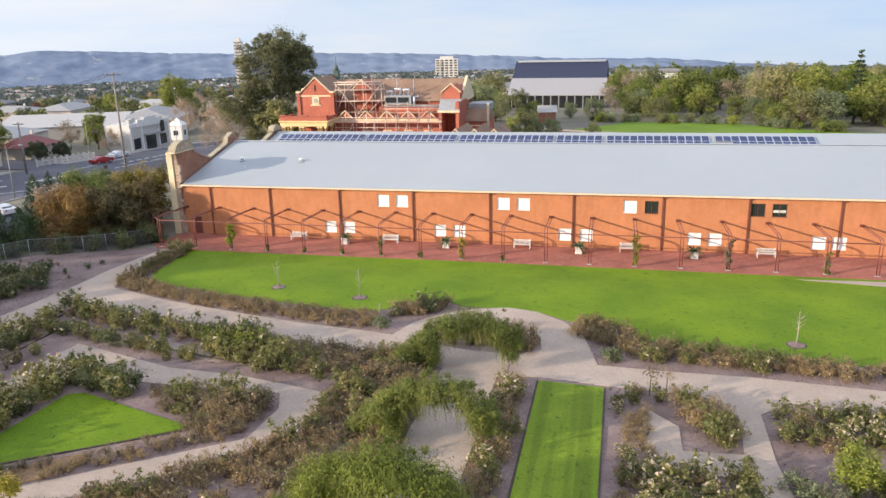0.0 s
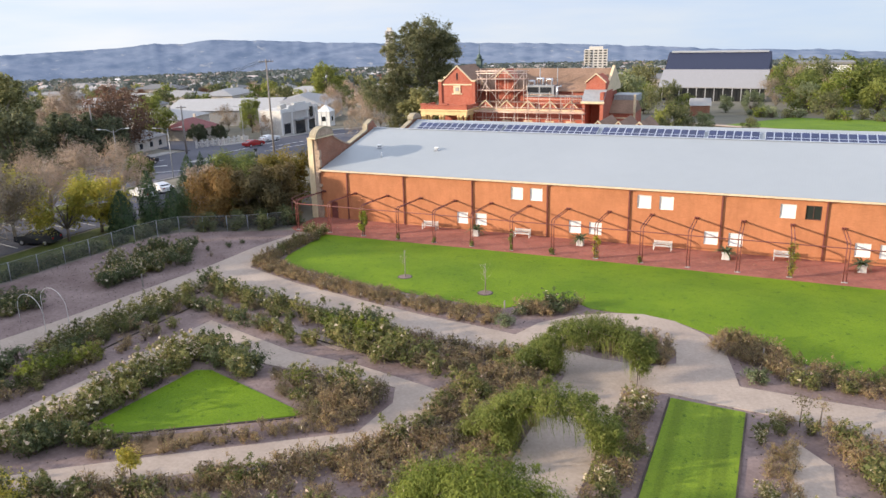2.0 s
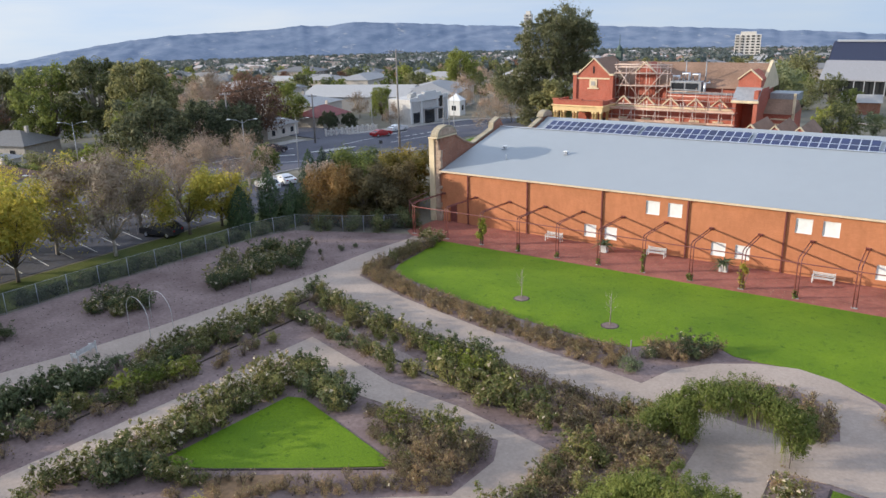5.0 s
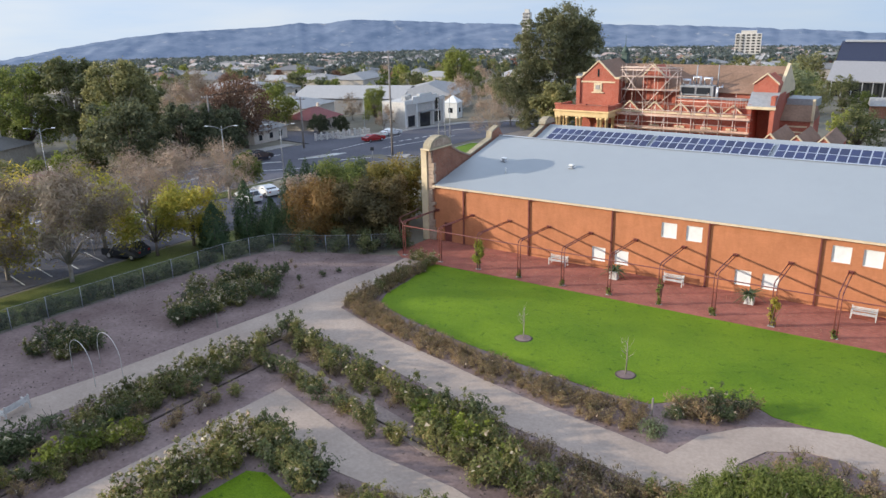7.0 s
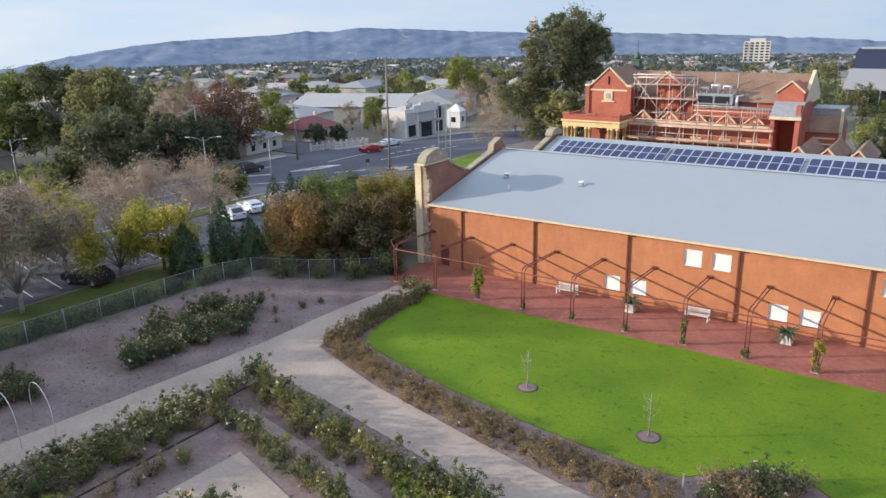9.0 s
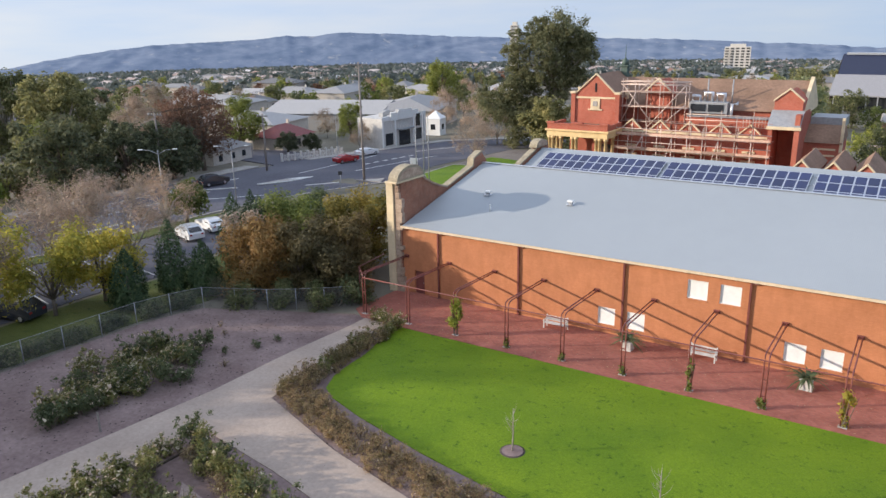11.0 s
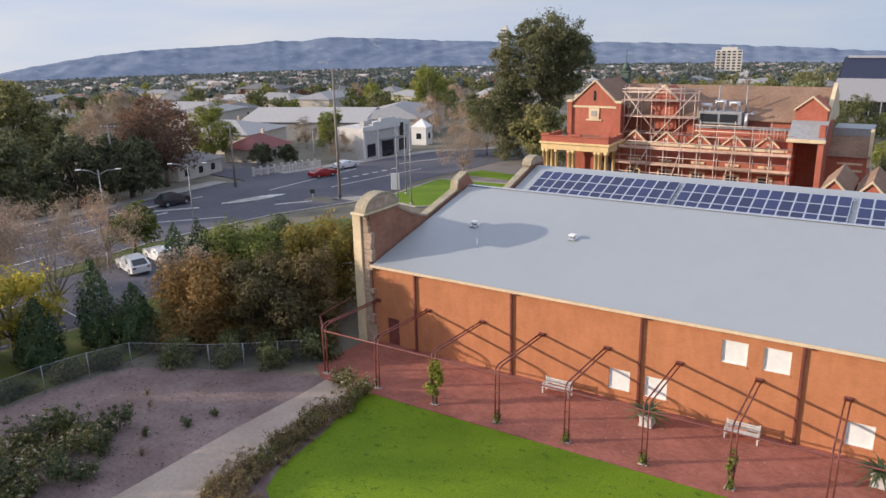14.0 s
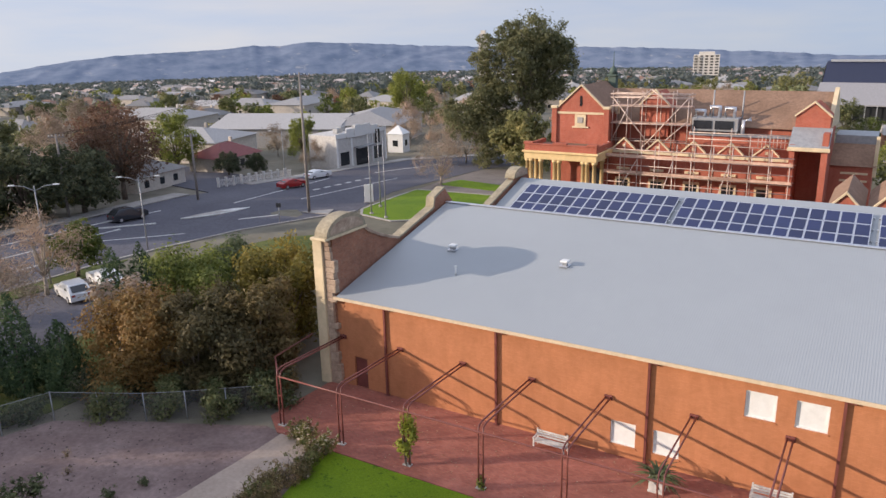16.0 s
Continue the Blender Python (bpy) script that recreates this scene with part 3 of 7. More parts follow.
# street side: car park, verge, road, kerbs
sheet("car_park", [(-21.2, -62), (-20.6, -36), (-20.4, -20), (-20.6, -8), (-22.5, 0.5), (-28.0, 7.0), (-33.5, 7.0), (-34, -20), (-36, -62)], M_ASPH, 0.04, "grey asphalt car park with white bay lines", "car park")
VERGE = [(-20.4, -62), (-19.8, -20), (-20.0, -7), (-21.8, 1.2), (-27, 8.2), (-30, 16), (-27, 26), (-22, 30), (-14, 14), (-10.9, -12), (-11.6, -20), (-12.8, -38), (-13.2, -62)]
sheet("verge", VERGE, grass("rough verge grass", (0.06, 0.085, 0.018), (0.14, 0.15, 0.04)), 0.05, "rough green verge beside the fence", "grass")
sheet("verge", [(-34.2, -62), (-34.0, 8), (-35.4, 12), (-36.8, 8), (-37.2, -62)], bpy.data.materials["rough verge grass"], 0.07, "green strip between car park and road", "grass")
ROAD = [(-60, -62), (-56.5, 0), (-57.5, 24), (-59, 38), (-57.2, 50), (-54.4, 63), (-52.8, 75), (-50, 88), (-41, 97), (-30, 106), (-24, 99), (-30.5, 81), (-31, 66), (-31.2, 54), (-27.2, 40), (-30.4, 33.5),
        (-33.8, 26), (-36, 16), (-36.9, 9), (-37.4, -62)]
sheet("road", ROAD, M_ASPH, 0.035, "wide grey asphalt road junction", "road", cell=5)
sheet("road", [(-57.6, 43.5), (-56.0, 57), (-330, 126), (-330, 112)], M_ASPH, 0.03, "side street running off between houses", "road", cell=8)
ALMOND = [(-45.0, 27.0), (-43.6, 28.6), (-42.6, 30.8), (-42.1, 33.2), (-42.2, 36.0), (-43.4, 34.6), (-44.4, 32.4), (-44.95, 29.8)]
sheet("kerb", ribbon(ALMOND + ALMOND[:1], 0.4), M_LINE, 0.12, "white painted kerb round the traffic island", "kerb")
sheet("traffic_island", ALMOND, M_KERB, 0.11, "pale concrete traffic island in the junction", "traffic island")
sheet("traffic_island", [(-33.4, 36.2), (-29.2, 36.8), (-30.2, 39.2)], M_KERB, 0.16, "small concrete island below a power pole", "traffic island")
GRASS_IS = [(-27.0, 41.0), (-25.3, 38.6), (-20, 37.4), (-10, 44), (-15, 57), (-28.8, 57), (-28.4, 52)]
sheet("pavement", [(-28.8, 57.2), (-15, 57.2), (-9.6, 44), (-7, 47), (-14, 70), (-26, 82), (-30.2, 79), (-29.6, 64)], M_DRIVE, 0.1, "dull grey gravelled drive at the street corner", "pavement")
sheet("verge", [(-28.4, 62.5), (-15.0, 59.8), (-13.6, 64.0), (-27.6, 68.0)], M_LAWN, 0.13, "narrow green verge across the drive", "grass")
sheet("verge", GRASS_IS, M_LAWN, 0.12, "bright green lawn at the street corner", "grass")
sheet("kerb", ribbon(GRASS_IS + GRASS_IS[:1], 0.35), M_KERB, 0.15, "pale concrete kerb round the corner lawn", "kerb")
sheet("kerb", ribbon([(-37.3, -62), (-36.8, 9), (-35.9, 16), (-33.7, 26), (-30.3, 33.6), (-27.2, 40)], 0.3), M_KERB, 0.14, "concrete kerb along the road", "kerb")
sheet("pavement", ribbon([(-62.5, -60), (-58.6, 0), (-59.8, 24), (-61.2, 41)], 3.4), M_KERB, 0.1, "concrete footpath across the road", "pavement")
sheet("pavement", ribbon([(-58.6, 52), (-56.0, 62.5), (-54.3, 75), (-51.6, 88.8), (-42, 99), (-24, 112)], 2.8), M_KERB, 0.1, "concrete footpath before the shops", "pavement")
for i in range(6):
    y = 51 + i * 2.5
    sheet("road_marking", ribbon([(-43.7 + i * 0.12, y), (-43.6 + i * 0.12, y + 1.3)], 0.55), M_LINE, 0.05, "white painted dash on the road", "road marking")
for pts in ([(-46, 24), (-53, 16)], [(-38.5, 22), (-45, 15)], [(-47, 38), (-49.5, 62)], [(-52.5, 30), (-53.5, 4)], [(-47.5, 20), (-48.5, -10)], [(-42, 12), (-42.8, -30)], [(-38, 30), (-35, 34)], [(-40, 44), (-38.5, 66)], [(-46, 70), (-41, 85)]):
    sheet("road_marking", ribbon(pts, 0.25), M_LINE, 0.05, "worn white line on the road", "road marking")
for i in range(15):
    y = -45 + i * 2.6
    sheet("bay_line", ribbon([(-21.6, y), (-26.2, y + 0.8)], 0.12), M_LINE, 0.055, "white parking bay line", "road marking")
    sheet("bay_line", ribbon([(-29.4, y + 1.2), (-33.4, y + 2)], 0.12), M_LINE, 0.055, "white parking bay line", "road marking")

# ---------------------------------------------------------------- the brick hall
EAVE_Z, RIDGE_Y, RIDGE_Z, HALL_X1 = 5.55, 13.6, 8.82, 86.0
VALLEY = (16.6, 5.3)
RIDGE2 = (27.2, 8.4)
COLS = [5.6, 13.2, 21.8, 30.5, 39.2, 48.2, 57.4, 65.8, 74.4]
UPPER = [(26.35, 0), (28.55, 0), (40.0, 0), (42.2, 0), (53.4, 0), (55.6, 1), (66.0, 1), (68.05, 2)]
LOWER = [(19.9, 0), (22.15, 0), (32.9, 0), (35.1, 0), (46.7, 0), (49.0, 0), (60.05, 0), (62.1, 0), (72.0, 0), (73.9, 0)]
DOOR = (3.05, 4.05, -0.45, 1.62)
holes_xz = [(x, x + 1.38, 3.45, 4.83) for x, _ in UPPER] + [(x, x + 1.33, 0.22, 1.58) for x, _ in LOWER] + [DOOR]


def wall_with_holes(name, x0, x1, z0, z1, y0, y1, holes, mat):
    xs = sorted({x0, x1, *[h[0] for h in holes], *[h[1] for h in holes]})
    bm = bmesh.new()
    for a, b in zip(xs, xs[1:]):
        cuts = sorted((h[2], h[3]) for h in holes if h[0] <= a + 1e-6 and h[1] >= b - 1e-6)
        z = z0
        for lo, hi in cuts + [(z1, z1)]:
            if lo > z + 1e-6:
                box(bm, a, b, y0, y1, z, lo)
            z = hi
    return bm_mesh(name, bm, mat)


hall = thing("brick_hall", "long orange brick tram hall under a grey iron roof", "building", kind="structure")
part("front_wall", wall_with_holes("front_wall", 1.9, HALL_X1, -0.9, EAVE_Z - 0.12, 0.0, 0.42, holes_xz, M_WALL), hall)
part("fascia", boxmesh("fascia", M_FASCIA, (1.9, HALL_X1, -0.34, -0.22, EAVE_Z - 0.17, EAVE_Z + 0.02)), hall, "cream painted gutter along the eave")
part("soffit", boxmesh("soffit", M_FASCIA, (1.9, HALL_X1, -0.22, 0.0, EAVE_Z - 0.16, EAVE_Z - 0.12)), hall)
part("back_wall", boxmesh("back_wall", M_REDBRICK, (1.9, HALL_X1, RIDGE2[0] + 3, RIDGE2[0] + 3.4, -1.2, RIDGE2[1] - 0.9)), hall)
part("end_wall", boxmesh("end_wall", M_REDBRICK, (HALL_X1 - 0.4, HALL_X1, 0.42, RIDGE2[0] + 3, -1.2, 5.3)), hall)


def corrugated(name, x0, x1, prof, pitch, h, mat):
    n = int((x1 - x0) / pitch)
    v, f = [], []
    for i in range(n + 1):
        for dx, dz in ((0, 0), (0.45, 0), (0.6, h), (0.85, h)):
            for y, z in prof:
                v.append((x0 + (i + dx) * pitch, y, z + dz))
    k = len(prof)
    for i in range(4 * (n + 1) - 1):
        for j in range(k - 1):
            f.append((i * k + j, (i + 1) * k + j, (i + 1) * k + j + 1, i * k + j + 1))
    return mesh_of(name, v, f, mat)


part("roof_sheeting", corrugated("roof_sheeting", 2.05, HALL_X1, [(-0.3, EAVE_Z + 0.03), (RIDGE_Y, RIDGE_Z), (RIDGE_Y + 0.02, RIDGE_Z - 0.02), (VALLEY[0], VALLEY[1])], 0.125, 0.004, M_ROOF), hall, "grey ribbed iron roof")
part("roof_sheeting", corrugated("rear_roof_sheeting", 2.05, HALL_X1, [(VALLEY[0], VALLEY[1]), (RIDGE2[0], RIDGE2[1]), (RIDGE2[0] + 3.8, RIDGE2[1] - 0.9)], 0.125, 0.004, M_ROOF), hall, "rear slope of grey ribbed iron")
part("ridge_cap", boxmesh("ridge_cap", M_ALU, (2.0, HALL_X1, RIDGE_Y - 0.16, RIDGE_Y + 0.2, RIDGE_Z + 0.02, RIDGE_Z + 0.09), bevel=0.02), hall, "pale ridge capping")

for i, (cells, z0, z1, w) in enumerate(((UPPER, 3.45, 4.83, 1.38), (LOWER, 0.22, 1.58, 1.33))):
    for x, sort in cells:
        win = thing("window_1", ("white boarded window in the orange brick wall", "dark glazed window in the orange brick wall", "dark window with a half drawn blind")[sort], "window", kind="structure")
        bm = bmesh.new()
        for b in ((x, x + 0.07, 0.05, 0.2, z0, z1), (x + w - 0.07, x + w, 0.05, 0.2, z0, z1), (x + 0.07, x + w - 0.07, 0.05, 0.2, z1 - 0.07, z1), (x + 0.07, x + w - 0.07, 0.05, 0.2, z0, z0 + 0.07)):
            box(bm, *b)
        part("window_frame", bm_mesh("window_frame", bm, M_WHITE if sort == 0 else M_FRAME), win)
        part("panel" if sort == 0 else "pane", boxmesh("panel", M_WHITE if sort == 0 else M_DARKGLASS, (x + 0.07, x + w - 0.07, 0.12, 0.16, z0 + 0.07, z1 - 0.07)), win)
        part("window_sill", boxmesh("window_sill", M_WALL, (x - 0.05, x + w + 0.05, -0.05, 0.05, z0 - 0.09, z0 - 0.003)), win)
        if sort == 2:
            part("blind", boxmesh("blind", M_OFFWHITE, (x + 0.1, x + w - 0.1, 0.095, 0.115, z0 + 0.45, z0 + 0.72)), win)
        if sort:
            part("glazing_bar", boxmesh("glazing_bar", M_FRAME, (x + w / 2 - 0.025, x + w / 2 + 0.025, 0.08, 0.118, z0 + 0.07, z1 - 0.07)), win)
door = thing("door_1", "dark red painted door at the end of the hall", "door", kind="structure")
part("leaf", boxmesh("leaf", M_STEEL, (DOOR[0] + 0.02, DOOR[1] - 0.02, 0.14, 0.19, DOOR[2], DOOR[3] - 0.02)), door)
part("door_handle", boxmesh("door_handle", M_GALV, (DOOR[1] - 0.16, DOOR[1] - 0.12, 0.08, 0.139, 0.5, 0.62)), door)

for x in COLS:
    col = thing("wall_column", "dark red steel column standing against the brick wall", "column", "steel columns along the hall wall")
    part("shaft", boxmesh("shaft", M_STEEL, (x - 0.065, x + 0.065, -0.17, -0.06, -0.45, EAVE_Z - 0.18)), col)
    part("bracket", boxmesh("bracket", M_STEEL, (x + 0.066, x + 0.42, -0.15, -0.07, EAVE_Z - 0.34, EAVE_Z - 0.26)), col)
    part("base_plate", boxmesh("base_plate", M_STEEL, (x - 0.14, x + 0.14, -0.26, -0.003, -0.452, -0.42)), col)

# vents on the roof
def roof_z(y):
    return EAVE_Z + 0.03 + (RIDGE_Z - EAVE_Z - 0.03) * (y + 0.3) / (RIDGE_Y + 0.3)


for x, y, s in ((6.4, 7.0, 1.0), (14.4, 7.0, 1.0)):
    v = thing("roof_vent", "small white box vent on the iron roof", "vent", at=(x, y, roof_z(y)))
    v.scale = (0.68, 0.68, 0.72)
    part("flashing", boxmesh("flashing", M_ALU, (-0.42, 0.42, -0.45, 0.45, 0.0, 0.12), bevel=0.03), v)
    part("neck", boxmesh("neck", M_GALV, (-0.2, 0.2, -0.2, 0.2, 0.12, 0.36)), v)
    part("cowl", boxmesh("cowl", M_WHITE, (-0.38, 0.38, -0.38, 0.38, 0.36, 0.55), bevel=0.06), v)
v = thing("vent_pipe", "thin white vent pipe on the iron roof", "pipe", at=(8.2, 4.2, roof_z(4.2)))
part("pipe", tubemesh("pipe", M_WHITE, [([(0, 0, -0.1), (0, 0, 0.5)], 0.06)], 8), v)
part("cap", tubemesh("cap", M_WHITE, [([(0, 0, 0.5), (0, 0, 0.58)], 0.1)], 8), v)

# the old end wall with its two stepped and curved gables
def extruded(name, prof, x0, x1, mat):
    """A wall along y with the profile (y, z), between x0 and x1."""
    n = len(prof)
    v = [(x0, y, z) for y, z in prof] + [(x1, y, z) for y, z in prof]
    f = [tuple(range(n))[::-1], tuple(range(n, 2 * n))] + [(i, (i + 1) % n, n + (i + 1) % n, n + i) for i in range(n)]
    return mesh_of(name, v, f, mat)


end = thing("gable_wall", "old brown brick gable wall with stone quoins and curved tops", "wall", kind="structure")
G1 = [(-0.1, -0.9), (-0.1, 9.5), (2.9, 9.45), (3.6, 8.95), (4.8, 8.35), (6.0, 7.9), (7.3, 7.58), (11.9, 8.72), (12.1, 9.5), (13.6, 9.95), (14.6, 8.9), (16.6, 5.7), (25.9, 8.3), (25.9, 8.8), (28.9, 9.0), (29.3, 7.6), (30.6, 7.6), (30.6, -1.2)]
part("brickwork", extruded("brickwork", G1, 1.32, 1.88, M_OLDBRICK), end)
part("coping", extruded("coping", [(7.1, 7.5), (7.1, 7.64), (11.8, 8.8), (11.98, 9.55), (13.5, 10.04), (13.7, 9.92), (12.16, 9.42), (11.98, 8.66)], 1.26, 1.94, M_COPE), end)
part("coping", extruded("coping_scoop", [(2.9, 9.42), (2.95, 9.57), (3.7, 9.06), (4.9, 8.46), (6.1, 8.0), (7.2, 7.68), (7.2, 7.52), (6.0, 7.86), (4.8, 8.32), (3.6, 8.9)], 1.24, 1.96, M_STONE), end)
part("coping", extruded("coping_rear", [(18.5, 6.2), (18.5, 6.34), (25.7, 8.45), (25.7, 8.25)], 1.26, 1.94, M_COPE), end)
for y0, zc, w in ((-0.8, 9.47, 4.0), (25.6, 8.55, 2.9)):
    arc = [(y0 + w / 2 - (w / 2) * math.cos(math.pi * i / 12), zc + 0.29 * w * math.sin(math.pi * i / 12)) for i in range(13)]
    part("curved_top", extruded("curved_top", arc, 1.12, 2.08, M_COPE), end, "curved weathered stone cap")
    inner = [(y0 + w / 2 - (w / 2 - 0.35) * math.cos(math.pi * i / 12), zc + 0.12 + 0.195 * w * math.sin(math.pi * i / 12)) for i in range(13)]
    part("tympanum", extruded("tympanum", inner, 1.06, 2.14, M_STONE), end)
part("cornice", boxmesh("cornice", M_CREAM, (0.85, 2.1, -0.95, 3.3, 9.28, 9.46), bevel=0.04), end)
part("pier", boxmesh("pier", M_CREAM, (0.55, 1.3, -0.42, 0.5, -0.9, 9.27), bevel=0.03), end, "cream stone corner pier")
random.seed(5)
z = -0.5
while z < 9.1:
    h = random.uniform(0.28, 0.55)
    part("quoin", boxmesh("quoin", M_STONE, (1.31, 1.31 + random.uniform(0.45, 0.85), -0.30, 0.1, z, min(z + h - 0.015, 9.25)), bevel=0.03), end)
    z += h

# solar panels
random.seed(11)
slope2 = math.atan2(RIDGE2[1] - VALLEY[1], RIDGE2[0] - VALLEY[0])
cell_mesh = boxmesh("cells", M_CELL, (0.055, 0.945, 0.055, 1.585, 0.02, 0.045))
frame_mesh = boxmesh("panel_frame", M_ALU, (0.0, 1.0, 0.0, 0.06, 0, 0.05), (0.0, 1.0, 1.58, 1.64, 0, 0.05), (0.0, 0.06, 0.06, 1.58, 0, 0.05), (0.94, 1.0, 0.06, 1.58, 0, 0.05), (0.06, 0.94, 0.06, 1.58, 0.0, 0.019))
for x0, n in ((3.6, 13), (17.2, 13), (30.9, 13), (44.5, 6), (51.2, 13), (65.1, 12)):
    arr = thing("solar_array", "rows of dark blue solar panels on the rear roof", "solar panels", "solar arrays on the roof", (x0, RIDGE2[0] - 1.4, RIDGE2[1] - 1.4 * math.tan(slope2) + 0.14))
    for r in range(4):
        for c in range(n):
            if (x0 == 65.1 and c in (0, 1) and r == 1):
                continue
            p = part("panel_frame", frame_mesh, arr)
            p.matrix_basis = Matrix.Translation((c * 1.015, 0, 0)) @ pose(0, 0, 0, math.degrees(slope2)) @ Matrix.Translation((0, -1.66 * (r + 1), 0.02))
            q = part("panel", cell_mesh, arr)
            q.matrix_basis = p.matrix_basis.copy()
    rail = boxmesh("rail", M_ALU, *[(-0.15, n * 1.015 + 0.15, -1.66 * r - 0.55, -1.66 * r - 0.5, -0.08, 0.018) for r in range(4)])
    part("rail", rail, arr).matrix_basis = pose(0, 0, 0, math.degrees(slope2))

# ---------------------------------------------------------------- pergola
POSTS = [2.3 + 4.36 * i for i in range(18)]
PY, PZ = -6.1, 3.05
for i, x in enumerate(POSTS):
    fr = thing("pergola_bent", "dark red tubular steel pergola bent with twin posts", "pergola", "pergola bents along the paving")
    g = zg(x, PY) + 0.05
    for dx in (-0.13, 0.13):
        part("post", tubemesh("post", M_STEEL, [([(x + dx, PY, g), (x + dx, PY, PZ - 0.45), (x + dx, PY + 0.1, PZ - 0.12), (x + dx, PY + 0.45, PZ + 0.0)], 0.048)], 8), fr)
        part("rafter", tubemesh("rafter", M_STEEL, [([(x + dx, PY + 0.45, PZ), (x + dx, -0.12, 2.86)], 0.048)], 8), fr)
    part("wall_bracket", boxmesh("wall_bracket", M_STEEL, (x - 0.22, x + 0.22, -0.12, -0.003, 2.72, 2.98), bevel=0.02), fr)
    part("spacer", boxmesh("spacer", M_STEEL, (x - 0.1, x + 0.1, PY - 0.03, PY + 0.03, 1.4, 1.46), (x - 0.1, x + 0.1, PY - 0.03, PY + 0.03, 0.3, 0.36)), fr)
    part("footing", boxmesh("footing", M_KERB, (x - 0.25, x + 0.25, PY - 0.16, PY + 0.16, g - 0.05, g + 0.05), bevel=0.02), fr)
beam = thing("pergola_beam", "long dark red steel tube joining the pergola posts", "beam")
part("tube", tubemesh("tube", M_STEEL, [([(x, PY + 0.02, PZ - 0.42) for x in POSTS], 0.05)], 8), beam)
tie = thing("pergola_end_frame", "dark red steel end frame of the pergola", "pergola")
part("tube", tubemesh("tube", M_STEEL, [([(2.3, PY, PZ - 0.42), (0.4, PY + 1.8, PZ - 0.3), (0.2, -0.6, PZ - 0.2)], 0.05), ([(0.4, PY + 1.8, -0.5), (0.4, PY + 1.8, PZ - 0.3)], 0.05)], 8), tie)


def bench_thing(x, y, rz, label):
    b = thing("garden_bench", label, "bench", "white benches", (x, y, zg(x, y) + 0.05), rz)
    part("seat", boxmesh("seat", M_OFFWHITE, *[(-0.9, 0.9, -0.26 + k * 0.13, -0.16 + k * 0.13, 0.42, 0.455) for k in range(4)]), b)
    part("backrest", boxmesh("backrest", M_OFFWHITE, *[(-0.9, 0.9, 0.27 + k * 0.02, 0.3 + k * 0.02, 0.52 + k * 0.13, 0.62 + k * 0.13) for k in range(3)]), b)
    for sx in (-0.86, 0.86):
        part("leg", boxmesh("leg", M_OFFWHITE, (sx - 0.04, sx + 0.04, -0.27, -0.2, 0, 0.62), (sx - 0.04, sx + 0.04, 0.29, 0.36, 0, 0.95), (sx - 0.04, sx + 0.04, -0.2, 0.29, 0.34, 0.415), (sx - 0.045, sx + 0.045, -0.3, 0.285, 0.62, 0.66)), b)
    return b


for x, y in ((17.0, -1.2), (28.0, -1.05), (42.9, -1.15), (54.1, -1.1), (67.6, -1.3)):
    bench_thing(x, y, 0, "white slatted garden bench against the brick wall")
bench_thing(1.2, -44.7, -75, "white slatted garden bench beside the path")
bench_thing(0.9, -52.4, -75, "white slatted garden bench further along the path")


def palm_fronds(seed, n, length, mat):
    rng = np.random.default_rng(seed)
    v, f = [], []
    for i in range(n):
        a, up = rng.uniform(0, 2 * math.pi), rng.uniform(0.15, 1.25)
        L = length * rng.uniform(0.7, 1.1)
        d = Vector((math.cos(a), math.sin(a), 0))
        s = Vector((-math.sin(a), math.cos(a), 0))
        base = len(v)
        for k in range(5):
            q = k / 4
            c = d * (L * q * math.cos(up * (1 - 0.5 * q))) + Vector((0, 0, L * (q * math.sin(up) - 0.55 * q * q)))
            w = 0.075 * length * (1 - q) + 0.012
            v += [tuple(c + s * w), tuple(c - s * w)]
        f += [(base + 2 * k, base + 2 * k + 1, base + 2 * k + 3, base + 2 * k + 2) for k in range(4)]
    return mesh_of("fronds", v, f, mat)


frond_mesh = palm_fronds(3, 46, 1.5, F_SPIKE)
planter_mesh = boxmesh("planter", M_OFFWHITE, (-0.34, 0.34, -0.34, 0.34, 0.0, 0.62), (-0.4, 0.4, -0.4, 0.4, 0.62, 0.72), (-0.38, 0.38, -0.38, 0.38, 0.0, 0.08), bevel=0.015)
for x, y in ((23.0, -2.05), (34.7, -2.1), (49.0, -2.3), (60.6, -2.4)):
    p = thing("planter", "square white planter with a spiky grey green palm", "planter", "planters under the pergola", (x, y, zg(x, y) + 0.05))
    part("pot", planter_mesh, p)
    part("plant", frond_mesh, p).matrix_basis = pose(0, 0, 0.7, 0, 0, x * 40)

# fallen leaves and pale flecks on the brick paving
def fallen():
    rng = np.random.default_rng(77)
    v, f = [], []
    for i in range(1500):
        x, y = rng.uniform(2.5, 80), rng.uniform(-6.6, -0.2)
        if rng.random() > 0.35 + 0.65 * abs(math.sin(x * 0.37) * math.cos(y * 0.8)):
            continue
        r, a, z = rng.uniform(0.03, 0.075), rng.uniform(0, 6.28), zg(x, y) + 0.062
        b = len(v)
        v += [(x + r * math.cos(a), y + r * math.sin(a), z), (x + 0.5 * r * math.cos(a + 1.9), y + 0.5 * r * math.sin(a + 1.9), z + 0.02), (x - r * math.cos(a), y - r * math.sin(a), z), (x + 0.5 * r * math.cos(a - 1.9), y + 0.5 * r * math.sin(a - 1.9), z + 0.015)]
        f.append((b, b + 1, b + 2, b + 3))
    thing("fallen_leaves", "pale fallen leaves scattered on the brick paving", "leaves", kind="stuff", data=mesh_of("fallen_leaves", v, f, foliage("fallen leaves", [(0.42, 0.30, 0.20), (0.50, 0.38, 0.26), (0.34, 0.20, 0.12)])))


fallen()

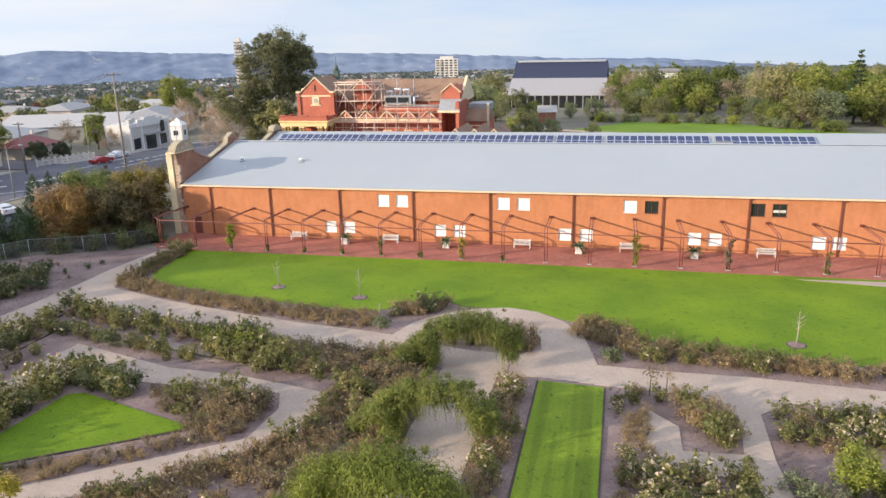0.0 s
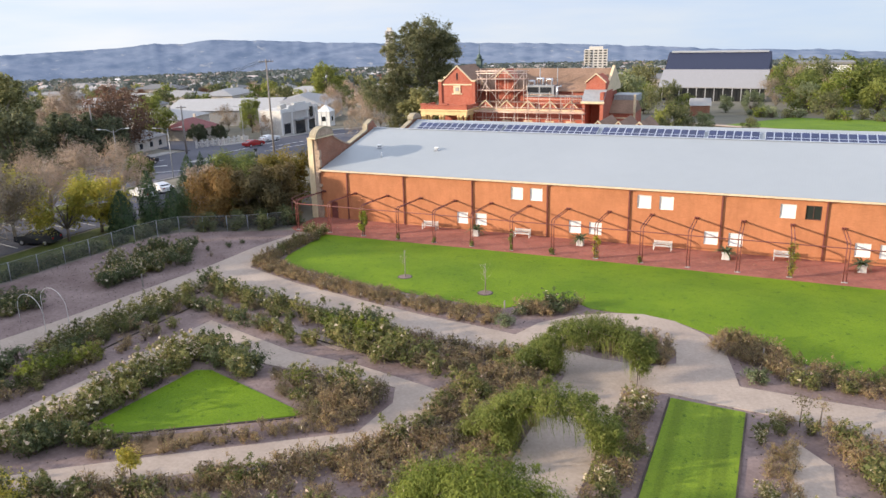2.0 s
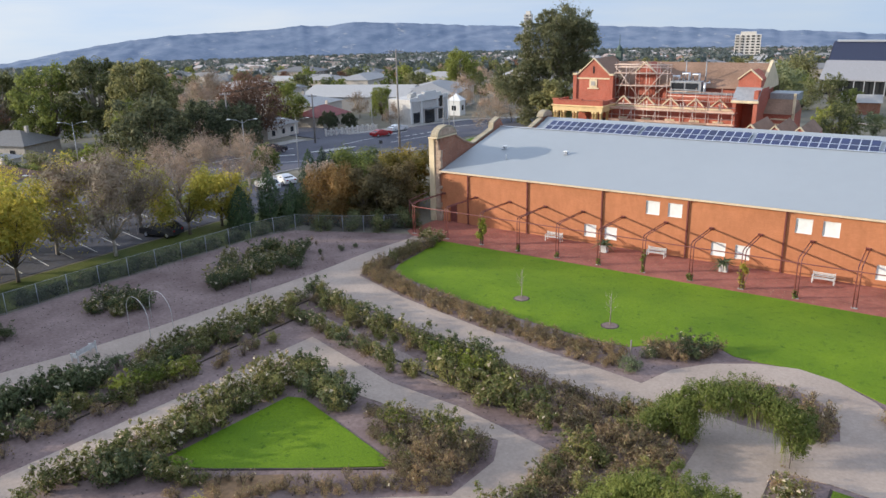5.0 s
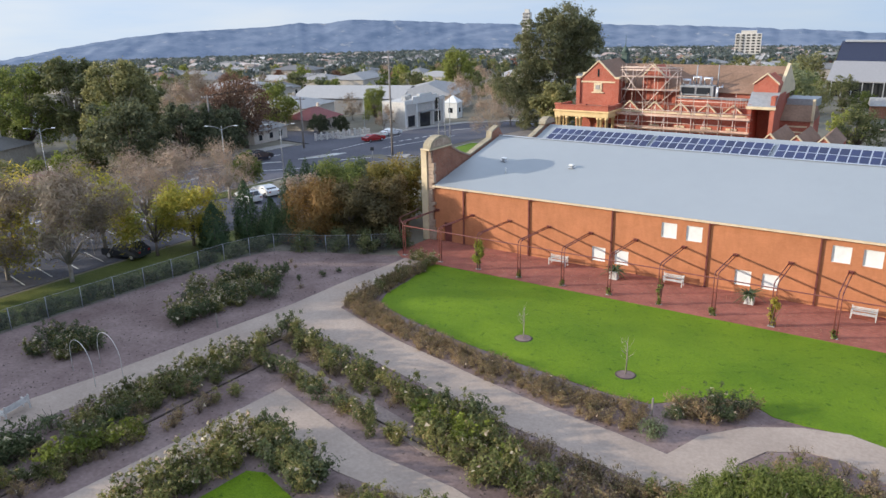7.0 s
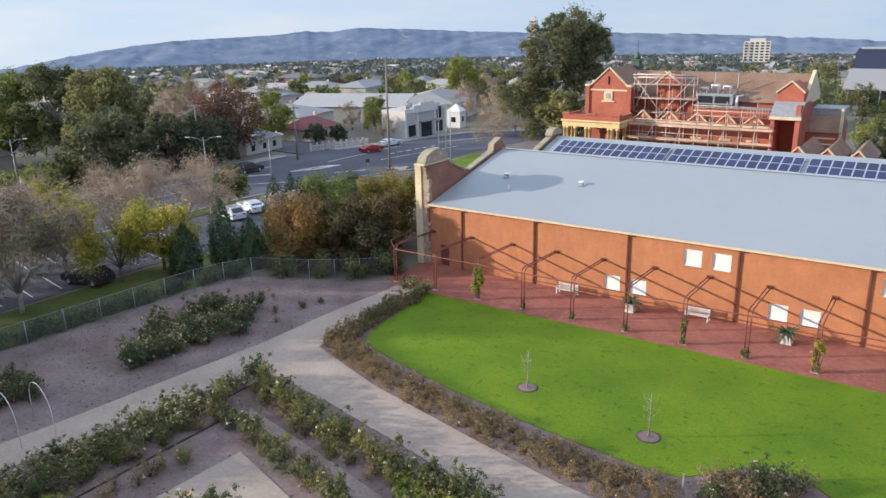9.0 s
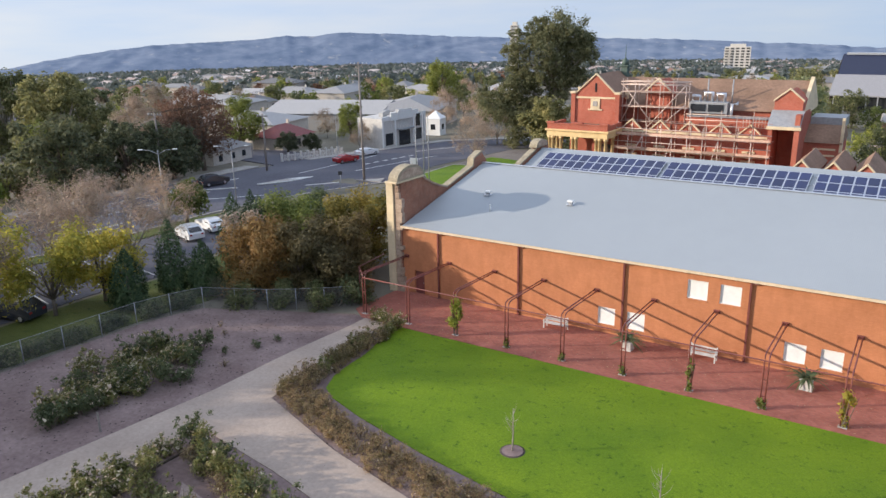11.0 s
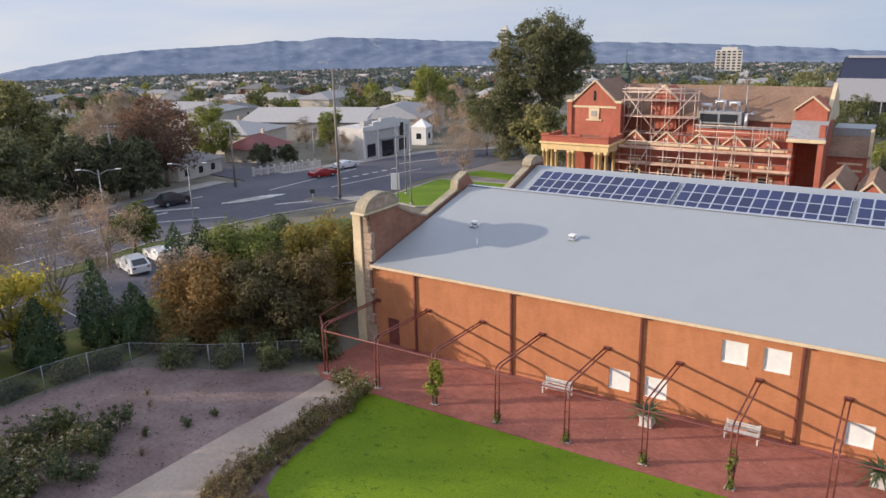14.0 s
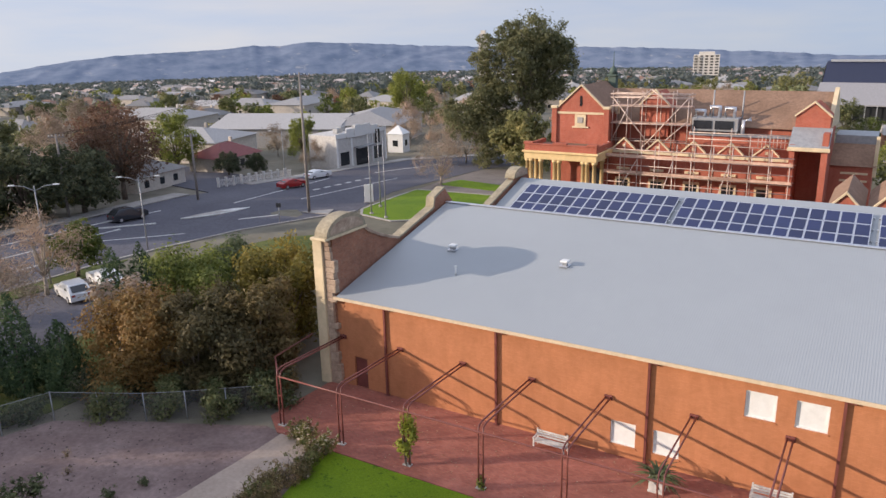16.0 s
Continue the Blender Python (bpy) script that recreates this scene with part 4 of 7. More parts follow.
# ---------------------------------------------------------------- garden planting
random.seed(21)
def bush_mesh(seed, mat, n, h, w, leaf, petals=0, stems=True, lumps=7):
    rng = np.random.default_rng(seed)
    bl = []
    for i in range(lumps):
        a = rng.uniform(0, 6.28)
        r = w * 0.5 * rng.uniform(0.1, 0.75)
        bl.append((r * math.cos(a), r * math.sin(a), h * rng.uniform(0.25, 0.7), w * rng.uniform(0.17, 0.29)))
        # shoots standing up out of the bush
        for k in range(2):
            a, r = rng.uniform(0, 6.28), w * 0.5 * rng.uniform(0.1, 0.95)
            bl.append((r * math.cos(a), r * math.sin(a), h * rng.uniform(0.55, 1.12), w * rng.uniform(0.05, 0.13)))
    return leaves("leaves", bl, n, leaf, mat, seed, 0.15, petals=petals)


def stem_mesh(seed, h, w, n=9):
    rng = np.random.default_rng(seed)
    runs = []
    for i in range(n):
        a, r = rng.uniform(0, 6.28), w * rng.uniform(0.15, 0.5)
        runs.append(([(0.05 * math.cos(a), 0.05 * math.sin(a), -0.05), (r * 0.5 * math.cos(a), r * 0.5 * math.sin(a), h * 0.5), (r * math.cos(a + 0.3), r * math.sin(a + 0.3), h * rng.uniform(0.7, 1.05))], [0.022, 0.016, 0.006]))
    return tubemesh("stems", M_BARK, runs, 4, False)


STEMS = [stem_mesh(s, 0.95, 1.1) for s in range(3)]
ROSE = {
    "green": [bush_mesh(40 + s, F_ROSE, 1050, 1.05, 1.45, 0.055, 12) for s in range(4)],
    "white": [bush_mesh(50 + s, F_ROSE, 1050, 1.1, 1.45, 0.053, 130) for s in range(3)],
    "dark": [bush_mesh(60 + s, F_DARK, 1100, 1.05, 1.5, 0.057, 14) for s in range(3)],
    "brown": [bush_mesh(70 + s, F_BROWN, 860, 0.85, 1.5, 0.044, 5) for s in range(4)],
    "sparse": [bush_mesh(80 + s, F_BROWN, 230, 0.85, 1.3, 0.056, 2) for s in range(3)],
    "low": [bush_mesh(87 + s, F_LOW, 820, 0.85, 1.5, 0.046, 6) for s in range(2)],
    "bright": [bush_mesh(90 + s, F_BRIGHT, 760, 1.1, 1.4, 0.072, 0) for s in range(2)],
    "grey": [bush_mesh(95, F_GREY, 700, 0.7, 1.3, 0.055, 0)],
    "vine": [bush_mesh(97 + s, F_VINE, 1100, 1.1, 1.5, 0.06, 5) for s in range(2)],
}
ROSE_LABEL = {"green": "leafy olive green rose bush in a garden bed", "white": "rose bush dotted with pale cream blooms", "dark": "dense dark green rose bush", "brown": "half bare brown winter rose bush",
              "sparse": "sparse bare rose bush with few leaves", "low": "low russet green rose bush in a border", "bright": "bright green shrub among the roses", "grey": "low rounded grey green shrub", "vine": "heaped climbing rose bush below an arch"}


FIELD = {}
KEPT = []


def rose(x, y, sort, s=1.0):
    # bushes of the middle beds stand singly; those of the low hedges, outer beds and thin rows are joined below
    if y > -26.4 and x > 4.5 or y < -50 or x > 53 or x < 3 and sort == "sparse" or sort in ("sparse", "vine") or x > 30 and y < -44 or len(KEPT) >= 300:
        k = s * random.uniform(0.82, 1.18)
        m4 = Matrix.LocRotScale((x, y, zg(x, y) + 0.02), Euler((0, 0, random.uniform(0, 6.28))), (k, k, k * random.uniform(0.85, 1.1)))
        FIELD.setdefault(sort, []).append((np.array(m4), random.choice(ROSE[sort]), random.choice(STEMS)))
        return
    KEPT.append(1)
    b = thing("rose_bush" if sort not in ("bright", "grey") else "shrub", ROSE_LABEL[sort], "bush", "rose bushes in the beds", (x, y, zg(x, y) + 0.02), random.uniform(0, 360))
    k = s * random.uniform(0.82, 1.18)
    b.scale = (k, k, k * random.uniform(0.85, 1.1))
    part("foliage", random.choice(ROSE[sort]), b)
    part("stem", random.choice(STEMS), b)


def row(p, q, step, sorts, jitter=0.25, s=1.0):
    L = math.dist(p, q)
    n = max(1, int(L / (step * 0.72)))
    for i in range(n + 1):
        f = i / n
        rose(p[0] + (q[0] - p[0]) * f + random.gauss(0, jitter), p[1] + (q[1] - p[1]) * f + random.gauss(0, jitter), random.choice(sorts), s * 1.18)


# chevron beds between the two main paths
row((7.2, -27.6), (22, -30.6), 1.15, ["green", "green", "dark"], s=1.05)
row((22, -30.4), (27.5, -31.2), 1.1, ["dark", "dark", "green"], s=1.1)
row((28.5, -31.6), (37, -32.6), 1.2, ["green", "brown", "brown"])
row((9, -28.9), (20, -31.4), 1.6, ["green", "brown"], s=0.9)
row((23, -32.4), (31, -33.8), 1.15, ["green", "green", "bright"], s=1.2)
row((24, -33.8), (31, -35.3), 1.2, ["green", "green", "brown"], s=1.2)
row((31.5, -33.6), (39.5, -34.6), 1.15, ["brown", "brown", "green", "sparse"], s=1.1)
row((31.8, -35.4), (39.8, -36.4), 1.15, ["brown", "brown", "green"], s=1.1)
row((10.2, -31.6), (23.4, -34.7), 0.85, ["dark", "brown", "green"], s=0.85)
row((36.2, -38), (40.3, -38.4), 1.1, ["brown", "green"], s=1.1)
row((36.2, -40.4), (40.3, -40.9), 1.1, ["brown", "brown", "green"], s=1.1)
row((35.7, -42.8), (40.3, -43.3), 1.15, ["brown", "sparse"], s=1.05)
row((34.5, -45.4), (40, -45.8), 1.2, ["brown", "sparse"], s=1.0)
row((31, -47.8), (40, -48.6), 1.3, ["brown", "sparse", "sparse"], s=1.0)
row((27, -50.6), (40, -51.4), 1.4, ["brown", "sparse", "green"], s=0.95)
row((22.5, -53.6), (40, -54.2), 1.5, ["green", "brown", "sparse"], s=1.0)
row((19, -56.2), (40, -57.2), 1.5, ["green", "green", "brown"], s=1.1)
row((6.6, -28.4), (5.4, -43), 1.15, ["green", "white", "white", "sparse"], s=0.95)
row((6.1, -46.6), (4.7, -53.2), 0.75, ["dark"], 0.2, 1.3)
row((5.3, -47.2), (4.2, -53.4), 0.85, ["dark"], 0.2, 1.15)
rose(4.9, -44.4, "grey", 1.5)
row((4.4, -54.4), (3.6, -60), 1.0, ["dark", "green"], 0.2, 1.1)
row((7.8, -30.2), (6.5, -44), 1.15, ["white", "green", "green"], 0.25, 0.95)
row((9.0, -32.2), (7.6, -46), 1.15, ["green", "dark", "brown"], s=0.9)
row((9.9, -42.2), (9.2, -46.8), 0.7, ["bright", "bright", "green"], 0.2, 1.05)
row((8.9, -47.4), (7.2, -57), 0.9, ["green", "green", "dark"], 0.25, 0.95)
row((10.9, -36), (9.6, -50), 1.3, ["brown", "green", "sparse"], s=0.75)
row((9.5, -51), (8.8, -59), 1.4, ["brown", "sparse"], s=0.8)
# inner bed round the triangular lawn
row((15.8, -38.6), (15.3, -49), 0.95, ["white", "white", "green"], s=1.15)
row((16.9, -40.2), (16.6, -53), 0.95, ["white", "green", "green"], s=1.15)
row((16.4, -38.4), (22.5, -40.2), 0.9, ["dark", "dark", "green"], s=1.2)
row((17.8, -39.4), (22.3, -41.0), 1.0, ["dark", "green"], s=1.1)
row((15.2, -50), (14.8, -56), 1.0, ["white", "green", "green"], s=1.2)
row((16.4, -52.4), (19.4, -50.6), 0.8, ["green", "dark"], s=1.1)
row((18.2, -50.9), (20.6, -49.9), 0.9, ["green"], s=0.8)
row((26.0, -40.0), (31.4, -40.0), 0.8, ["brown", "brown", "green"], s=1.05)
row((26.6, -41.2), (31.8, -41.2), 0.8, ["brown", "brown", "sparse"], s=1.1)
row((28.4, -42.5), (31.6, -42.5), 0.8, ["brown"], s=1.05)
row((23.6, -40.1), (26.4, -40.9), 0.9, ["green", "brown"], s=0.75)
row((25.2, -41.6), (28.6, -42.7), 0.9, ["brown", "green"], s=0.7)
rose(26.4, -40.6, "bright", 1.1)
row((29.2, -43.6), (31.4, -43.6), 0.8, ["brown"], s=0.95)
row((28.2, -44.2), (30, -44.2), 0.9, ["brown"], s=0.95)
row((20.2, -50.6), (29.4, -44.8), 0.9, ["sparse", "sparse", "brown"], s=0.62)
row((20.4, -51.6), (30.6, -44.9), 1.0, ["sparse", "brown"], s=0.62)
# brown winter roses filling the beds beside the arches
for y in (-36.9, -39.3, -41.6, -44.2, -46.6):
    row((36.0 - 0.12 * abs(y + 40), y), (41.0, y - 0.4), 0.95, ["brown", "brown", "sparse"], 0.3, 0.9)
for y in (-32.0, -34.5):
    row((33.5, y), (40.6, y - 0.9), 1.0, ["brown", "brown", "sparse"], 0.3, 0.9)
for k in range(5):
    row((33.5 - 3.2 * k, -47.4 - 1.9 * k), (40.4, -49.3 - 1.7 * k), 1.15, ["brown", "sparse", "sparse", "green"], 0.35, 0.85)
row((35.6, -38.0), (35.9, -43.6), 0.8, ["brown", "brown", "green"], 0.2, 1.0)
row((35.4, -44.6), (30.8, -49.2), 0.8, ["brown", "green", "brown"], 0.2, 1.0)
row((30.2, -49.8), (20.6, -56.4), 0.9, ["brown", "green", "sparse"], 0.2, 0.9)
# brown hedge between lawn and path
PATH_EDGE = [(35.2, -27.6), (34.0, -27.35), (31.2, -27.1), (27.3, -26.6), (22.6, -25.7), (17.6, -24.6), (12.0, -23.0), (9.0, -22.0), (7.2, -21.2), (7.0, -19.0)]
for w, srt in ((0.17, ["brown", "sparse", "brown"]), (0.36, ["brown", "brown", "low"]), (0.55, ["brown", "sparse", "brown"]), (0.68, ["sparse", "brown"])):
    line = [(a[0] + (b[0] - a[0]) * w, a[1] + (b[1] - a[1]) * w) for a, b in zip(PATH_EDGE, LAWN_FRONT)]
    for a, b in zip(line[1:], line[2:]):
        row(a, b, 0.95, srt, 0.16, 0.66)
row((6.4, -8.0), (7.6, -18.4), 0.9, ["brown", "low", "green"], 0.2, 1.0)
row((7.0, -9.0), (8.0, -16.4), 1.1, ["brown", "sparse"], 0.15, 0.6)
row((6.7, -11.5), (7.3, -20.2), 0.9, ["brown", "low"], 0.15, 0.95)
row((35.2, -23.2), (38.9, -21.0), 0.75, ["dark", "brown", "low"], 0.15, 0.95)
row((35.4, -24.2), (38.6, -22.2), 0.8, ["brown", "dark"], 0.15, 0.9)
rose(34.9, -26.6, "grey", 1.5); rose(35.1, -26.4, "grey", 1.2); rose(52.6, -29.7, "grey", 1.3); rose(52.9, -29.9, "dark", 0.8)
for off in (0.0, 1.1, 2.1):
    row((50.4, -23.6 - off), (54.2, -26.4 - off), 0.9, ["brown", "brown", "low"], 0.15, 1.0)
    row((55, -27.4 - off), (67, -29.2 - off * 0.6), 1.05, ["brown", "green", "brown"], 0.2, 0.9)
    row((68, -29.2 - off * 0.6), (80, -29.6 - off * 0.6), 1.2, ["brown", "sparse"], 0.2, 0.8)
# bed in the round
row((41.0, -28.6), (46.4, -28.9), 0.9, ["sparse", "brown", "green"], 0.3, 0.9)
row((41.2, -26.9), (46.4, -27.2), 0.8, ["sparse", "brown"], 0.3, 0.9)
row((46.9, -26.4), (47.0, -29.4), 0.6, ["brown", "sparse"], 0.2, 0.8)
row((45.9, -26.0), (46.0, -29.2), 0.7, ["brown", "sparse"], 0.2, 0.85)
row((42.2, -25.2), (45.4, -25.4), 0.9, ["sparse", "brown"], 0.3, 0.8)
# beds beside the strip of lawn and to the east of it
for y in np.arange(-35, -61, -1.1):
    for x in (45.9, 46.8):
        rose(x + random.gauss(0, 0.15), y + random.gauss(0, 0.3), random.choice(["brown", "green", "brown", "white"]), 1.05)
    rose(54.3 + random.gauss(0, 0.2), y + random.gauss(0, 0.3), random.choice(["brown", "green", "sparse"]), 0.9)
    rose(53.4 + random.gauss(0, 0.2), y + random.gauss(0, 0.3), random.choice(["brown", "green", "white"]), 0.85)
row((55.6, -35.4), (58.6, -36.6), 0.9, ["brown", "green"], 0.2, 1.0)
row((57.4, -37.4), (58.9, -40.2), 0.8, ["green", "green", "brown"], 0.25, 1.15)
row((57.8, -36.6), (59.2, -39.0), 0.85, ["green", "brown"], 0.2, 1.1)
for y in (-44.4, -45.8, -47.2, -48.8, -50.5):
    row((54.4, y), (59.4, y + 0.2), 1.15, ["green", "white", "green", "brown"], 0.25, 1.1)
for y in (-36.6, -38.0, -39.4):
    row((62.6, y), (72, y + 0.4), 1.25, ["white", "green", "green", "brown"], 0.25, 1.05)
row((61.9, -43.7), (63, -46), 0.9, ["grey"], 0.2, 1.3)
row((65.5, -43.4), (72, -43), 1.1, ["green", "white"], 0.3, 1.2)
row((65, -45.4), (72, -45), 1.1, ["green", "brown"], 0.3, 1.1)
# mulched bank beyond the path
for pts, srt, s in (([(-4.5, -22.5), (-1.4, -20.6), (-2.4, -25.4), (-0.3, -23.0), (-3.6, -27.0), (-1.2, -27.8), (-5.4, -25.0), (-3.2, -29.6), (-1.4, -30.4), (-0.8, -25.3), (-4.6, -20.4), (-2.6, -18.6)], ["dark", "white", "dark"], 1.45),
                    ([(-7.2, -37.4), (-5.6, -36.2), (-4.4, -38.2), (-6.0, -39.6), (-3.2, -36.8)], ["dark", "white"], 1.35),
                    ([(-9.0, -47.0), (-7.2, -46), (-6.2, -48.6), (-8.2, -49.4)], ["dark", "green"], 1.3),
                    ([(-6.5, -54), (-8.5, -55.5), (-5, -57)], ["dark", "green"], 1.2),
                    ([(0.4, -16.2), (0.9, -14.6), (-0.6, -18.2), (-3.4, -15.8), (-5.0, -14.8), (0.9, -19.6)], ["sparse", "dark"], 0.55)):
    for x, y in pts:
        rose(x, y, random.choice(srt), s)
        if s > 1:
            rose(x + random.uniform(-0.9, 0.9), y + random.uniform(-0.9, 0.9), random.choice(srt), s * 0.8)
for cx, cy, rx, ry, n, srt in ((-2.9, -24.6, 2.0, 5.6, 30, ["white", "dark", "green", "white"]), (-5.4, -37.8, 2.0, 2.0, 9, ["dark", "white"]), (-7.6, -47.8, 1.6, 2.2, 8, ["dark", "green"])):
    for k in range(n):
        a, q = random.uniform(0, 6.28), math.sqrt(random.random())
        rose(cx + rx * q * math.cos(a) - 0.12 * ry * q * math.sin(a), cy + ry * q * math.sin(a), random.choice(srt), random.uniform(0.85, 1.3))
row((4.2, -6.6), (6.0, -7.5), 0.7, ["green", "white"], 0.2, 0.9)
rose(4.0, -6.9, "white", 1.1)

def join_field():
    for sort, items in FIELD.items():
        V, F, MI, n = [], [], [], 0
        for m4, leaf_me, stem_me in items:
            for me, mi in ((leaf_me, 0), (stem_me, 2)):
                co = np.empty(len(me.vertices) * 3)
                me.vertices.foreach_get("co", co)
                co = co.reshape(-1, 3) @ m4[:3, :3].T + m4[:3, 3]
                V += co.tolist()
                for p in me.polygons:
                    F.append(tuple(i + n for i in p.vertices))
                    MI.append(2 if mi == 2 else p.material_index)
                n += len(co)
        base = ROSE[sort][0].materials[0]
        me = mesh_of("planting", V, F, [base, F_PETAL, M_BARK])
        me.polygons.foreach_set("material_index", MI)
        thing("rose_planting", ROSE_LABEL[sort].replace("bush", "bushes massed together").replace("shrub", "shrubs massed together"), "bushes", kind="stuff", data=me)


join_field()

# clumped ground litter: small stones and clods on the beds
def litter():
    rng = np.random.default_rng(8)
    v, f = [], []
    for i in range(5200):
        x, y = (rng.uniform(-11, 4), rng.uniform(-58, -10)) if i % 3 == 0 else (rng.uniform(5, 70), rng.uniform(-58, -22))
        r = rng.uniform(0.03, 0.085)
        z = zg(x, y) + 0.02
        b = len(v)
        for a in range(4):
            t = a * 1.57 + rng.uniform(-0.4, 0.4)
            v.append((x + r * math.cos(t), y + r * math.sin(t), z))
        v.append((x, y, z + r * 0.6))
        f += [(b + a, b + (a + 1) % 4, b + 4) for a in range(4)]
    thing("bark_mulch", "scattered bark chips and clods on the soil", "mulch", kind="stuff", data=mesh_of("bark_mulch", v, f, M_EDGE))


litter()

# arches smothered in climbing roses
def rose_arch(x, y, seed, top=4.1, half=3.0, n=5200, deep=1.15, mat=F_VINE):
    a = thing("rose_arch", "tall arch smothered in green climbing roses over the walk", "arch", "rose arches over the walk", (x, y, zg(x, y)))
    runs = []
    for dy in (-0.4, 0.4):
        runs.append(([(-half + 0.4, dy, 0), (-half + 0.4, dy, 1.6)] + [(-(half - 0.4) * math.cos(math.pi * i / 10), dy, 1.35 + (top - 2.45) * math.sin(math.pi * i / 10)) for i in range(11)] + [(half - 0.4, dy, 0)], 0.025))
    part("hoop", tubemesh("hoop", M_BARK, runs, 6), a)
    rng = np.random.default_rng(seed)
    bl = []
    def crest(t):
        """Height of the growth along the hoop: heavier towards the shaded side."""
        return 1.4 + (top - 2.25) * math.sin(t) ** 0.8 * (0.84 + 0.24 * t / math.pi)

    for i in range(17):
        t = math.pi * i / 16
        bl.append((-half * 0.9 * math.cos(t) + rng.normal(0, 0.12), rng.normal(0, 0.3), crest(t) + rng.normal(0, 0.12), rng.uniform(0.75, 1.05) * deep * 0.82))
    for k in range(5):
        bl.append((-(half * 0.95 - rng.uniform(-0.1, 0.35)), rng.normal(0, 0.55), 0.4 + 0.35 * k, rng.uniform(0.6, 0.95)))
    for k in range(4):
        bl.append((half * 0.95 + rng.uniform(-0.15, 0.2), rng.normal(0, 0.4), 1.0 + 0.35 * k, rng.uniform(0.35, 0.6)))
    # the growth sprawls down to the ground on the sunny side
    for k in range(16):
        q = rng.uniform(0, 1)
        bl.append((-half - 2.3 * q, rng.normal(0, 0.9), 2.1 * (1 - q) * rng.uniform(0.5, 1.0) + 0.3, rng.uniform(0.45, 0.8)))
    for k in range(60):
        t = rng.uniform(0, math.pi)
        bl.append((-(half + 0.45) * math.cos(t), rng.normal(0, 0.7), crest(t) + rng.uniform(-0.1, 0.75) * math.sin(t), rng.uniform(0.12, 0.28)))
    part("foliage", leaves("foliage", bl, n, 0.078, mat, seed, 0.5, 0.3, petals=40, droop=0.85), a)
    # hanging shoots on the shaded side
    v, f = [], []
    for i in range(460):
        t = rng.uniform(0.15, 1.0) * math.pi
        p = Vector((-(half * 0.75) * math.cos(t), rng.uniform(-0.9, 0.9), 1.3 + (top - 2.6) * math.sin(t)))
        L = rng.uniform(0.4, 1.5)
        b = len(v)
        s = Vector((rng.normal(0, 1), rng.normal(0, 1), 0)).normalized() * 0.017
        drift = Vector((rng.normal(0.1, 0.2), rng.normal(0, 0.2), 0))
        for k in range(4):
            c = p + drift * (k / 3) + Vector((0, 0, -L * k / 3))
            v += [tuple(c + s * (1 - k / 4)), tuple(c - s * (1 - k / 4))]
        f += [(b + 2 * k, b + 2 * k + 1, b + 2 * k + 3, b + 2 * k + 2) for k in range(3)]
    part("trailing_growth", mesh_of("trailing_growth", v, f, F_VINE), a)


rose_arch(43.2, -32.6, 301, 4.35, 3.05, 44000)
rose_arch(43.2, -42.4, 302, n=46000)
rose_arch(42.7, -51.4, 303, 4.7, 3.4, 64000, 1.7, F_BRIGHT)
# bushes heaped at the arch feet
row((39.4, -33.6), (39.2, -41), 0.9, ["vine", "vine", "green"], 0.4, 1.3)
row((39.4, -42.4), (38.6, -51), 0.85, ["vine", "vine", "bright"], 0.45, 1.5)
row((46.0, -43.6), (46.2, -51), 1.0, ["brown", "green", "vine"], 0.25, 1.0)

# vines and climbers on pergola posts
def climber(x, label, mat, h, w, n, seed, lift=0.0):
    c = thing("climbing_plant", label, "climbing plant", at=(x, PY, zg(x, PY) + 0.05))
    rng = np.random.default_rng(seed)
    bl = [(rng.normal(0, w * 0.18), rng.normal(0, w * 0.18), lift + (h - lift) * (i + 0.5) / 6, w * rng.uniform(0.38, 0.5)) for i in range(6)]
    part("foliage", leaves("foliage", bl, n, 0.11, mat, seed, 0.3), c)
    part("stem", tubemesh("stem", M_BARK, [([(rng.normal(0, 0.12), rng.normal(0, 0.12), 0), (rng.normal(0, 0.2), rng.normal(0, 0.2), h * 0.85)], [0.03, 0.012]) for i in range(6)], 4, False), c)


climber(POSTS[2], "bright green climber bushing round a pergola post", F_BRIGHT, 2.8, 0.92, 1300, 401, 0.6)
climber(POSTS[6], "thin climber at the foot of a pergola post", F_VINE, 2.2, 0.5, 260, 402)
climber(POSTS[8], "yellowing climber on a pergola post", F_YELLOW, 2.3, 0.7, 420, 403)
climber(POSTS[12], "spreading yellow green climber on a pergola post", F_YELLOW, 3.2, 1.0, 520, 404, 0.3)
climber(POSTS[14], "thin brown climber on a pergola post", F_BROWN, 3.2, 0.8, 380, 405, 0.4)
climber(POSTS[16], "thin climber on a pergola post", F_VINE, 2.2, 0.5, 240, 406)
for i in (3, 4, 5, 7, 9):
    climber(POSTS[i], "small green climber at the foot of a pergola post", F_VINE, 0.6, 0.45, 110, 410 + i)

